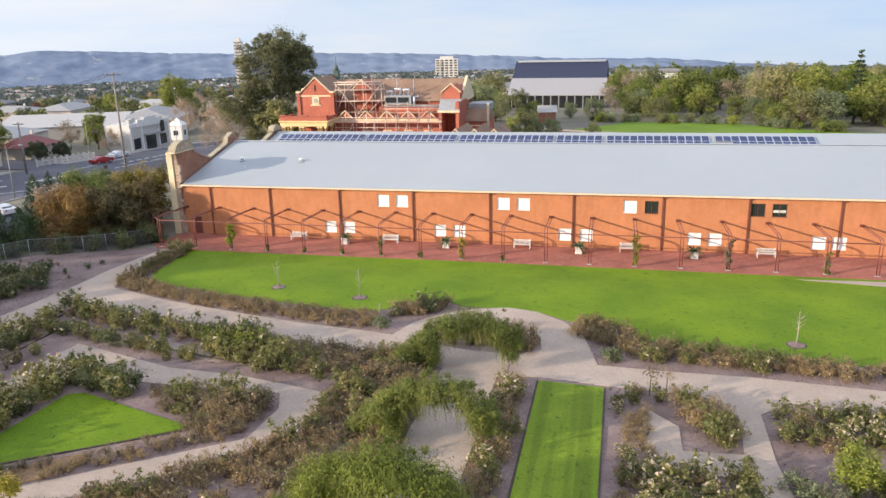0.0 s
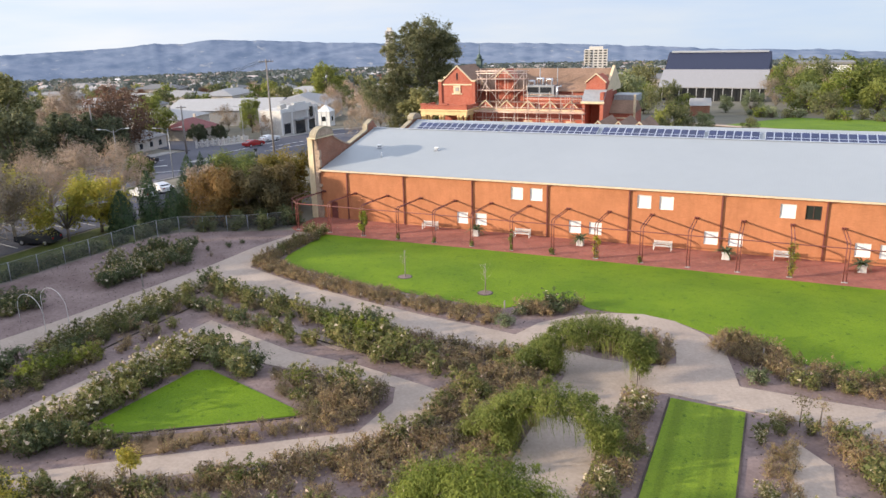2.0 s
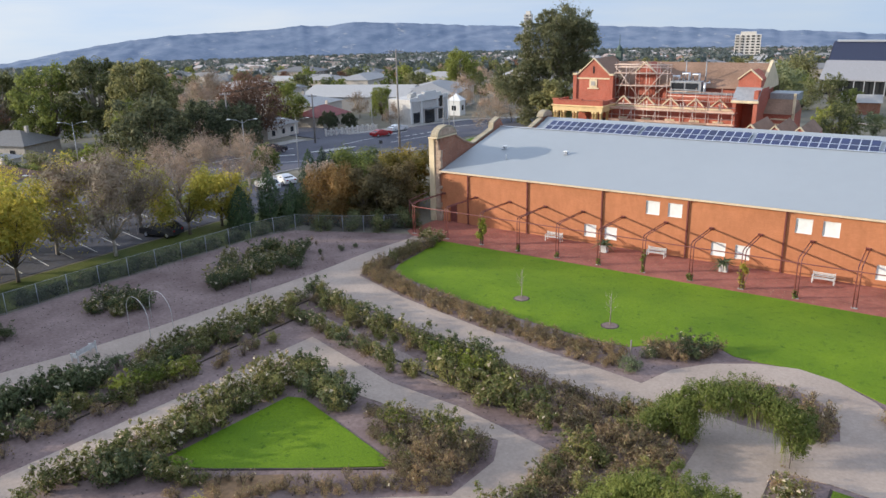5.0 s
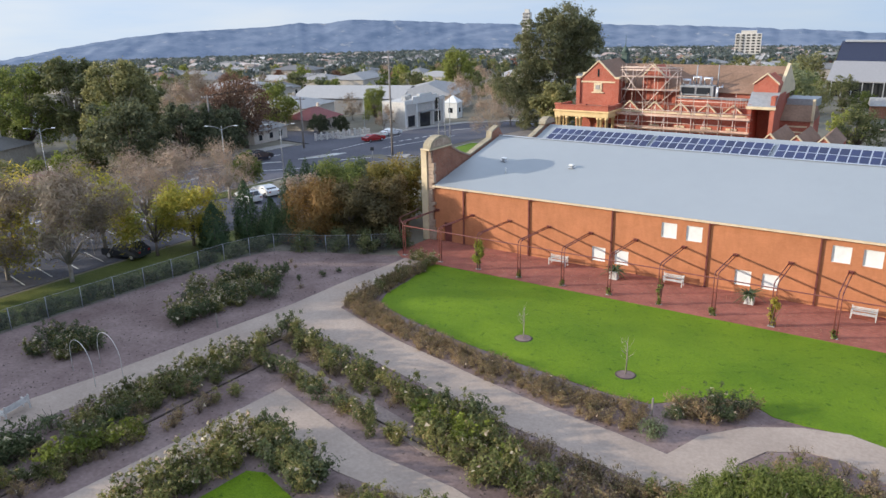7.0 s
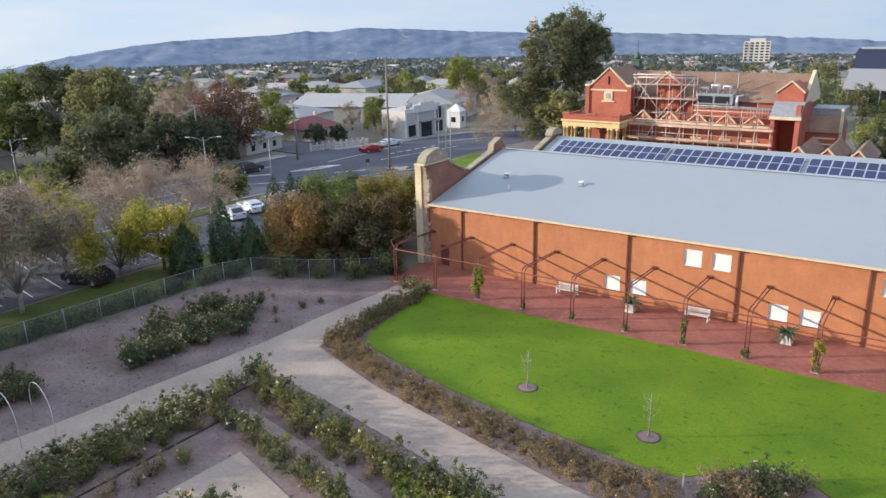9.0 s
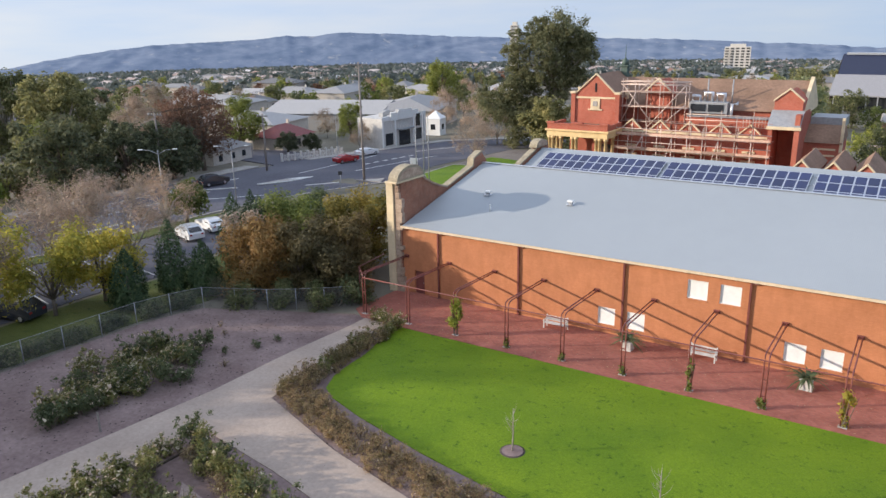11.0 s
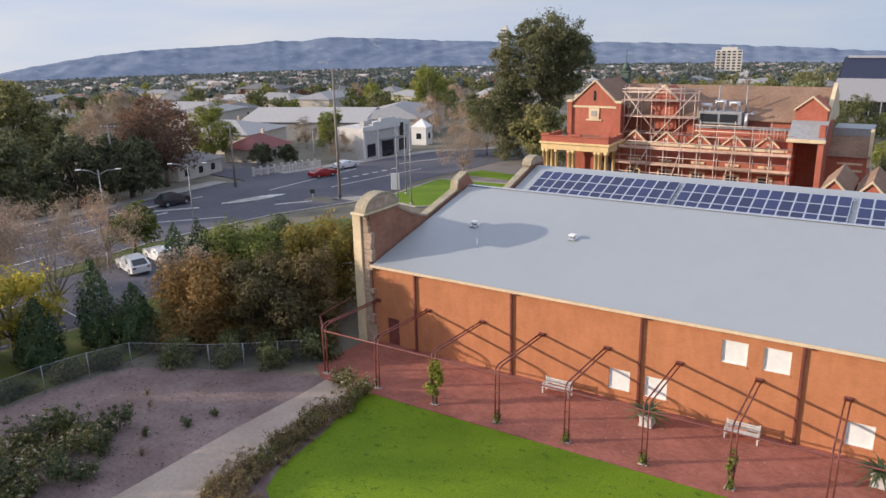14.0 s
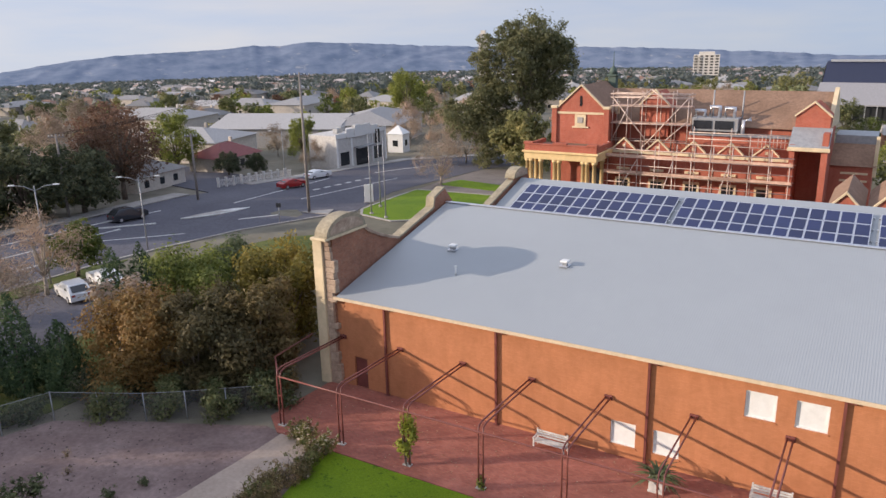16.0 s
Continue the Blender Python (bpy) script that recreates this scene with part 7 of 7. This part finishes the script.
for x in (0.0, 4.4, 11.1, 15.5):
    part("pilaster", boxmesh("pilaster", M_WHITE, (x, x + 0.5, -0.16, -0.001, 0, 5.9), bevel=0.02), wb)
for x, y in ((3.4, 2.4), (6.4, 4.0), (10.2, 3.0)):
    part("roof_vent", boxmesh("roof_vent", M_GALV, (x, x + 1.5, y, y + 1.2, 6.601, 7.6), bevel=0.05), wb)
kb = thing("white_pavilion", "small white building with a pyramid roof", "building", at=(-61.6, 100.8, zg(-61, 100) - 0.6), rz=10)
kb.scale = (0.6, 0.6, 0.75)
part("wall", boxmesh("wall", M_WHITE, (-3, 3, -3, 3, -0.5, 6.0)), kb)
part("roof", mesh_of("roof", [(-3.3, -3.3, 6), (3.3, -3.3, 6), (3.3, 3.3, 6), (-3.3, 3.3, 6), (0, 0, 8.4)], [(0, 1, 4), (1, 2, 4), (2, 3, 4), (3, 0, 4)], M_WHITE), kb)
part("window", boxmesh("window", M_DARKGLASS, (3.001, 3.06, -1, 1, 2.5, 4.2)), kb)
part("window", boxmesh("window", M_DARKGLASS, (-1, 1, -3.06, -3.001, 2.5, 4.2)), kb)
wh = thing("warehouse", "long low warehouse with a pale iron roof", "building", at=(-101, 110, zg(-101, 110)), rz=20)
wh.scale = (0.85, 0.85, 0.9)
part("wall", boxmesh("wall", M_GREYROOF, (-19, 19, -14, 14, -0.5, 5.4)), wh)
part("roof", mesh_of("roof", [(-19.6, -14.6, 5.4), (19.6, -14.6, 5.4), (19.6, 0, 8.2), (-19.6, 0, 8.2), (-19.6, 14.6, 5.4), (19.6, 14.6, 5.4)], [(0, 1, 2, 3), (3, 2, 5, 4), (1, 5, 2), (0, 3, 4)], M_GREYROOF), wh, "pale iron roof")


def house_meshes(w, d, h, pitch, roof):
    hip = min(w, d) / 2
    wall = boxmesh("wall", M_HOUSE, (-w / 2, w / 2, -d / 2, d / 2, -1.5, h))
    e = 0.5
    top = boxmesh("chimney", M_HOUSE, (w * 0.2, w * 0.2 + 0.6, 0.3, 0.9, h, h + pitch + 0.8))
    v = [(-w / 2 - e, -d / 2 - e, h), (w / 2 + e, -d / 2 - e, h), (w / 2 + e, d / 2 + e, h), (-w / 2 - e, d / 2 + e, h), (-w / 2 + hip, 0, h + pitch), (w / 2 - hip, 0, h + pitch)]
    rf = mesh_of("roof", v, [(0, 1, 5, 4), (1, 2, 5), (2, 3, 4, 5), (3, 0, 4), (3, 2, 1, 0)], roof)
    win = boxmesh("window", M_DARKGLASS, (0, 1.3, -d / 2 - 0.05, -d / 2 - 0.001, 0.9, 2.3))
    return wall, rf, top, win, w


HOUSES = [house_meshes(14, 10, 3.2, 2.4, M_GREYROOF), house_meshes(18, 11, 3.2, 2.6, M_TERRA), house_meshes(12, 9, 3.0, 2.6, M_REDROOF), house_meshes(26, 16, 4.6, 2.2, M_GREYROOF), house_meshes(16, 12, 3.4, 2.8, M_TERRA)]


def house(x, y, k, rz, s=1.0, label="single storey house among trees"):
    h = thing("house", label, "house", "houses of the suburb", (x, y, zg(x, y)), rz)
    h.scale = (s, s, s)
    for nm, me in zip(("wall", "roof", "chimney"), HOUSES[k]):
        part(nm, me, h)
    w = HOUSES[k][4]
    for xx in (-w * 0.36, -0.6, w * 0.24):
        part("window", HOUSES[k][3], h, at=(xx, 0, 0))


house(-78, 66, 2, 95, 0.9, "small house with a dark red iron roof")
house(-74, 44, 0, 100, 0.8, "cottage with a grey iron roof and verandah")
house(-46, -48, 0, 80, 0.9, "low shed with a pale iron roof across the car park")
house(-60, -21, 4, 100, 0.68, "low building with a grey hipped roof across the road")
house(-57, -10.5, 4, 100, 0.55, "small house with a tan tiled roof across the road")
house(-82, -13, 3, 100, 0.5, "white walled shed with a pale roof behind trees")
random.seed(99)
placed = [(-78, 66), (-104, 96), (-62, 80), (-70, 84), (-58, 96), (-31, 88), (-81, 57)]
k = 0
for _ in range(4000):
    az, r = radians(random.uniform(-6, 68)), 150 + 850 * random.random() ** 0.75
    x, y = 38 - r * math.sin(az), -55 + r * math.cos(az)
    if (x > -46 and y < 190) or (x > 0 and y < 420) or x > -60 and y < 60 or any(math.hypot(x - a, y - c) < 17 + r * 0.012 for a, c in placed):
        continue
    placed.append((x, y))
    house(x, y, random.choice([0, 0, 0, 3, 3, 4]) , random.choice([15, 105]) + random.gauss(0, 6), random.uniform(0.9, 1.25), random.choice(["suburban house with a pale iron roof", "suburban house among garden trees", "low suburban building among garden trees"]))
    k += 1
    if k >= 150:
        break

FAR_T = [tree_meshes(800 + i, 10, 5.5, 2.0, mt, 850, 0.5, M_BARK, 12, 0.32, 0.85, 0.25, fine=False) for i, mt in enumerate((F_PARK, F_GUM, F_DARK, F_PARK, F_GUM))] + [bare_meshes(806, 9, 9, F_BARE, 1000, 0.6, 0.12, fine=False), tree_meshes(807, 9, 5, 2, F_RUST, 900, 0.5, M_BARK, 8, 0.42, 0.85, 0.25, fine=False)]
FAR_LAB = ["leafy green tree among the houses", "dark gum among the houses", "dark green tree among the houses", "green tree among the roofs", "olive gum among the roofs", "leafless tree among the houses", "rusty autumn tree among the houses"]
k, spots = 0, []
for _ in range(5000):
    az, r = radians(random.uniform(-4, 68)), 120 + 560 * random.random() ** 0.7
    x, y = 38 - r * math.sin(az), -55 + r * math.cos(az)
    if (x > -40 and y < 150) or (x > -66 and y < 108 and y > -60) or (x > 5 and y < 320) or any(math.hypot(x - a, y - c) < 10 for a, c in placed) or abs((x + 58) * 0.25 + (y - 52)) < 9:
        continue
    spots.append((r, x, y, random.choice([0, 1, 2, 3, 4, 4, 1, 5, 5, 6]), random.uniform(0.5, 1.05), random.uniform(0, 360)))
    if len(spots) >= 340:
        break
spots.sort()
for r, x, y, i, s, a in spots[:130]:
    tree(FAR_LAB[i], FAR_T[i], x, y, s, a, "trees of the suburb")


def joined_trees():
    """The further trees of the suburb, joined."""
    V, F, MI, n, mats = [], [], [], 0, []
    for i in range(len(FAR_T)):
        mats.append(FAR_T[i][1].materials[0])
    for r, x, y, i, s, a in spots[130:]:
        m4 = np.array(Matrix.LocRotScale((x, y, zg(x, y)), Euler((0, 0, a)), (s, s, s)))
        me = FAR_T[i][1]
        co = np.empty(len(me.vertices) * 3)
        me.vertices.foreach_get("co", co)
        V.append(co.reshape(-1, 3) @ m4[:3, :3].T + m4[:3, 3])
        q = len(me.polygons)
        F.append(np.arange(3 * q).reshape(q, 3) + n)
        MI += [i] * q
        n += len(me.vertices)
    me = mesh_of("suburb_trees", np.concatenate(V).tolist(), np.concatenate(F).tolist(), mats)
    me.polygons.foreach_set("material_index", MI)
    thing("suburb_trees", "mixed green and autumn trees among the further roofs", "trees", kind="stuff", data=me)


joined_trees()


def distant_trees():
    """Treetops of the plain, too far off to count."""
    rng = np.random.default_rng(41)
    n, m2 = 4600, 30
    az = np.radians(rng.uniform(-20, 74, n))
    r = 480 + 2100 * rng.random(n) ** 0.9
    x, y = 38 - r * np.sin(az), -55 + r * np.cos(az)
    pts, nr = [], []
    for i in range(n):
        rad, h = rng.uniform(3.5, 8), rng.uniform(4, 10)
        d = rng.normal(0, 1, (m2, 3)); d /= np.linalg.norm(d, axis=1)[:, None]
        c = np.array([x[i], y[i], zg(x[i], y[i]) + h * 0.6])
        pts.append(c + d * [rad, rad, h * 0.55] * rng.uniform(0.6, 1.05, (m2, 1))); nr.append(d + [0, 0, 0.4])
    v, f = leaf_arrays(np.concatenate(pts), np.concatenate(nr), 1.9, rng, 0.7)
    # leaf colours are shifted to blue-grey to carry the haze of the plain
    thing("distant_trees", "dark treetops spread over the far plain, tinted with haze", "trees", kind="stuff", data=mesh_of("distant_trees", v.tolist(), f.tolist(), foliage("haze-tinted far leaves", [(0.098, 0.125, 0.122), (0.135, 0.16, 0.15), (0.17, 0.185, 0.17)])))
    v, f = [], []
    for i in range(520):
        a, rr = math.radians(rng.uniform(-2, 72)), 650 + 1500 * rng.random()
        X, Y = 38 - rr * math.sin(a), -55 + rr * math.cos(a)
        Z, w, d, h = zg(X, Y), rng.uniform(6, 16), rng.uniform(5, 9), rng.uniform(4.5, 8)
        b2 = len(v)
        v += [(X - w, Y - d, Z - 1), (X + w, Y - d, Z - 1), (X + w, Y + d, Z - 1), (X - w, Y + d, Z - 1), (X - w, Y - d, Z + h * 0.6), (X + w, Y - d, Z + h * 0.6), (X + w, Y + d, Z + h * 0.6), (X - w, Y + d, Z + h * 0.6), (X - w * 0.6, Y, Z + h), (X + w * 0.6, Y, Z + h)]
        f += [(b2 + i2, b2 + j, b2 + 4 + j, b2 + 4 + i2) for i2, j in ((0, 1), (1, 2), (2, 3), (3, 0))] + [(b2 + 4, b2 + 5, b2 + 9, b2 + 8), (b2 + 5, b2 + 6, b2 + 9), (b2 + 6, b2 + 7, b2 + 8, b2 + 9), (b2 + 7, b2 + 4, b2 + 8)]
    mt, nt2, bs = material("far roofs", 0.8)
    nt2.links.new(ramp(nt2, nt2.nodes.new("ShaderNodeNewGeometry").outputs["Random Per Island"], [(0, (0.20, 0.17, 0.15)), (0.4, (0.36, 0.34, 0.33)), (0.7, (0.30, 0.20, 0.16)), (1, (0.50, 0.50, 0.51))]), bs.inputs["Base Color"])
    thing("distant_roofs", "pale and brown rooftops of the far suburb", "roofs", kind="stuff", data=mesh_of("distant_roofs", v, f, mt))


distant_trees()

# pale apartment tower
def tower(x, y, w, d, h, floors, label):
    t = thing("apartment_tower", label, "building", at=(x, y, zg(x, y)), rz=12)
    part("wall", boxmesh("wall", M_CONC, (-w / 2, w / 2, -d / 2, d / 2, -2, h)), t)
    part("penthouse", boxmesh("penthouse", M_CONC, (-w * 0.3, w * 0.3, -d * 0.3, d * 0.3, h, h + 3.2)), t)
    for i in range(floors):
        z = h * (i + 0.3) / floors
        for j in range(5):
            xx = -w / 2 + w * (j + 0.18) / 5
            part("window", boxmesh("window", M_DARKGLASS, (xx, xx + w * 0.12, -d / 2 - 0.1, -d / 2 - 0.001, z, z + h / floors * 0.5)), t)
        part("balcony", boxmesh("balcony", M_CONC, (-w / 2 - 0.6, -w / 2 + w * 0.3, -d / 2 - 1.2, -d / 2 - 0.101, z - 0.5, z + 0.3)), t)


tower(-152, 839, 27, 18, 27, 9, "pale nine storey apartment tower on the plain")
tower(-350, 690, 8, 7, 51.5, 15, "slim pale tower rising behind the gum tree")
cb = thing("palm_house", "dark roofed hall with pale lower roof in the park", "building", at=(29, 236, zg(29, 236)), rz=-4)
part("upper_roof", mesh_of("upper_roof", [(-19, 0, 11.5), (19, 0, 11.5), (19, 7, 18), (-19, 7, 18), (-19, 14, 11.5), (19, 14, 11.5)], [(0, 1, 2, 3), (3, 2, 5, 4), (1, 5, 2), (0, 3, 4)], paint("dark slate roof", (0.02, 0.027, 0.06), 0.6)), cb)
part("lower_roof", mesh_of("lower_roof", [(-19.5, -9, 5.6), (19.5, -9, 5.6), (19.5, -0.01, 11.6), (-19.5, -0.01, 11.6), (-19.5, -9, 5.2), (19.5, -9, 5.2)], [(0, 1, 2, 3), (4, 5, 1, 0)], paint("pale iron roof", (0.27, 0.27, 0.285), 0.6, 0.1)), cb, "pale grey lower roof")
part("ridge_glazing", boxmesh("ridge_glazing", M_ALU, (-18, 18, 6.2, 7.8, 17.7, 18.4)), cb)
part("end_wall", mesh_of("end_wall", [(-19.2, -8.5, -1), (-19.2, 14, -1), (-19.2, 14, 11.4), (-19.2, 7, 17.6), (-19.2, 0, 11.4), (-19.2, -8.5, 5.7), (-19.0, -8.5, -1), (-19.0, 14, -1), (-19.0, 14, 11.4), (-19.0, 7, 17.6), (-19.0, 0, 11.4), (-19.0, -8.5, 5.7)], [(0, 1, 2, 3, 4, 5), (11, 10, 9, 8, 7, 6)], M_TERRA), cb)
part("front_wall", boxmesh("front_wall", M_DARKGLASS, (-18.8, 19, -7.5, -7.2, -1, 5.6)), cb)
for i in range(12):
    part("column", boxmesh("column", M_ALU, (-18 + i * 3.2, -17.7 + i * 3.2, -8.8, -8.5, -1, 5.6)), cb)
wx = thing("white_annexe", "white building behind the dark roofed hall", "building", at=(64, 244, zg(64, 244)))
part("wall", boxmesh("wall", M_WHITE, (-8, 12, 0, 12, -1, 13.5)), wx)
part("roof", boxmesh("roof", M_GREYROOF, (-9, 13, -1, 13, 13.5, 14.2)), wx)

# park east of the town
sheet("park_lawn", [(40, 118), (60, 104), (96, 92), (150, 84), (150, 118), (104, 126), (84, 148), (56, 150)], M_LAWN, 0.15, "wide green park lawn beyond the hall", "lawn", cell=5)
sheet("park_path", ribbon([(30, 122), (50, 112), (84, 98), (130, 88)], 2.6), M_PATH, 0.3, "pale path along the park lawn", "path", cell=5)
P_T = [bare_meshes(834, 12.0, 12.0, mt, 3000, 0.42, 0.1, fine=False) if mt is F_BARE else tree_meshes(830 + i, 12.5, 7.6, 1.3, mt, 3400, 0.32, M_BARK, 16, 0.30, 0.85, 0.35, fine=False) for i, mt in enumerate((F_PARK, F_BRIGHT, F_GUM, F_GREY, F_BARE, F_PARK))]
P_L = ["broad leafy tree in the park", "fresh yellow green tree in the park", "olive gum tree in the park", "grey green tree in the park", "pinkish leafless tree in the park", "rounded green tree in the park"]
P_S = [shrub_tree(850 + i, mt, 2.6, 4.4, 620, 0.2) for i, mt in enumerate((F_GREY, F_PARK, F_BRIGHT, F_GUM))]
P_SL = ["low grey green shrub edging the park lawn", "low green shrub edging the park lawn", "low yellow green shrub edging the park lawn", "low olive shrub edging the park lawn"]
EDGE_X, EDGE_Y = (40, 60, 84, 104, 150, 190), (150, 146, 142, 124, 116, 112)
random.seed(314)
stand, n_tree = [(34, 236), (64, 244)], 0
for _ in range(2500):
    x, y = random.uniform(44, 190), random.uniform(112, 270)
    d = y - float(np.interp(x, EDGE_X, EDGE_Y))
    if d < 7 or x < 56 and y > 185 or any(math.hypot(x - a, y - c) < 5.0 + 0.03 * d for a, c in stand):
        continue
    s = min(1.25, 0.42 + 0.0125 * d + (0.3 if x > 100 else 0.0)) * random.uniform(0.85, 1.15)
    i = random.choice((0, 0, 1, 2, 2, 3, 5, 5, 4) if d > 25 else (0, 1, 3, 3, 2, 5))
    stand.append((x, y))
    tree(P_L[i], P_T[i], x, y, s, random.uniform(0, 360), "trees of the park")
    n_tree += 1
    if n_tree >= 92:
        break
for x, y, i, s in ((22, 164, 2, 0.8), (27, 158, 0, 0.5), (38, 166, 3, 0.45), (16, 152, 2, 0.7), (0, 240, 2, 1.2), (-10, 210, 0, 0.9), (-20, 180, 2, 0.9), (8, 190, 5, 0.8), (-15, 130, 2, 0.7), (-2, 140, 2, 0.7), (10, 128, 0, 0.6), (58, 178, 5, 0.95), (66, 172, 1, 0.9)):
    tree(P_L[i], P_T[i], x, y, s, random.uniform(0, 360), "trees of the park")
for k in range(46):
    x = random.uniform(44, 150)
    y = float(np.interp(x, EDGE_X, EDGE_Y)) + random.uniform(0, 7)
    i = random.choice((0, 0, 0, 1, 2, 3))
    tree(P_SL[i], P_S[i], x, y, random.uniform(0.6, 1.15), random.uniform(0, 360), "shrubs edging the park lawn", category="bush", name="shrub")
nf = thing("norfolk_pine", "tall tiered dark pine above the park trees", "tree", at=(118, 155, zg(118, 155)))
part("trunk", tubemesh("trunk", M_BARK, [([(0, 0, -0.5), (0, 0, 20)], [0.45, 0.08])], 8), nf)
part("crown", leaves("crown", [((5.2 - 0.24 * z) * math.cos(a + z) * 0.6, (5.2 - 0.24 * z) * math.sin(a + z) * 0.6, z + random.uniform(-0.3, 0.3), 1.5 - 0.05 * z) for z in np.arange(3, 20.5, 1.3) for a in np.arange(0, 6.2, 1.05)], 5200, 0.3, F_CONIF, 860, 0.15, squash=0.3), nf)
hut = thing("park_hut", "small grey roofed hut in the park", "hut", at=(32, 150, zg(32, 150)), rz=10)
part("wall", boxmesh("wall", M_OLDBRICK, (-2.5, 2.5, -2, 2, -1, 3.2)), hut)
part("roof", mesh_of("roof", [(-2.9, -2.4, 3.1), (2.9, -2.4, 3.1), (2.9, 0, 5), (-2.9, 0, 5), (-2.9, 2.4, 3.1), (2.9, 2.4, 3.1)], [(0, 1, 2, 3), (3, 2, 5, 4), (1, 5, 2), (0, 3, 4)], M_GREYROOF), hut)
for x, y, s, i in ((33.5, 84, 0.62, 2), (31.0, 92, 0.55, 5), (38, 96, 0.42, 3), (47, 104, 0.3, 2), (1.5, 131, 0.95, 0), (5.4, 128, 1.0, 5), (9.0, 133, 0.95, 2), (13.4, 130, 1.12, 3)):
    tree(P_L[i].replace("park", "yard behind the red building"), P_T[i], x, y, s, 77 * x)

# hills on the skyline
SKYLINE = [(-30, -3.2), (-20, -2.9), (-9, -2.5), (-4, -2.1), (3.8, -1.95), (9, -1.65), (14, -1.42), (19, -1.22), (24, -1.08), (29, -0.98), (33, -0.82), (36, -0.62), (38.5, -0.52), (40.3, -0.42),
           (42.6, -0.66), (44.4, -0.58), (47, -0.80), (50, -0.90), (53.5, -1.02), (57, -1.34), (60.5, -1.85), (63, -2.3), (66, -2.6), (72, -2.9), (85, -3.1)]


def hills():
    """Ridged and gullied slopes that climb from the plain to the skyline."""
    azs, els = zip(*SKYLINE)
    rows_, v, f = 44, [], []
    A = np.arange(-30, 85.01, 0.22)
    for j in range(rows_):
        q = j / (rows_ - 1)
        for a in A:
            el = float(np.interp(a, azs, els)) + 0.08 * noise.noise((a * 0.55, 3, 0)) + 0.065 * noise.noise((a * 1.5, 7, 0)) + 0.018 * noise.noise((a * 5.1, 9, 0))
            r = 3150 + 450 * q
            top = 22 + 3600 * math.tan(radians(el))
            base = -0.043 * 3150 - 6
            wave = noise.noise((a * 0.16 + 0.8 * q, q * 0.6, 5)) * 2.0
            ridge = 0.55 - abs(noise.noise((a * 0.34 + 1.8 * q + wave, q * 1.3, 5))) * 1.3 + 0.32 * (0.4 - abs(noise.noise((a * 1.1 - 2.6 * q + wave, q * 2.6, 2)))) + 0.1 * noise.noise((a * 4, q * 6, 8))
            z = base + (top - base) * (q ** 0.9) + 26 * ridge * (q * (1 - q)) ** 0.8 - 8 * (1 - q)
            v.append((38 - r * math.sin(radians(a)), -55 + r * math.cos(radians(a)), z))
    n = len(A)
    f = [(j * n + i, j * n + i + 1, (j + 1) * n + i + 1, (j + 1) * n + i) for j in range(rows_ - 1) for i in range(n - 1)]
    # the blue of these slopes is haze held in the material colour
    thing("backdrop_hills", "long wooded hills on the skyline, tinted with blue haze", "hills", kind="structure", data=mesh_of("hills", v, f, M_HAZE_HILL, True))


hills()
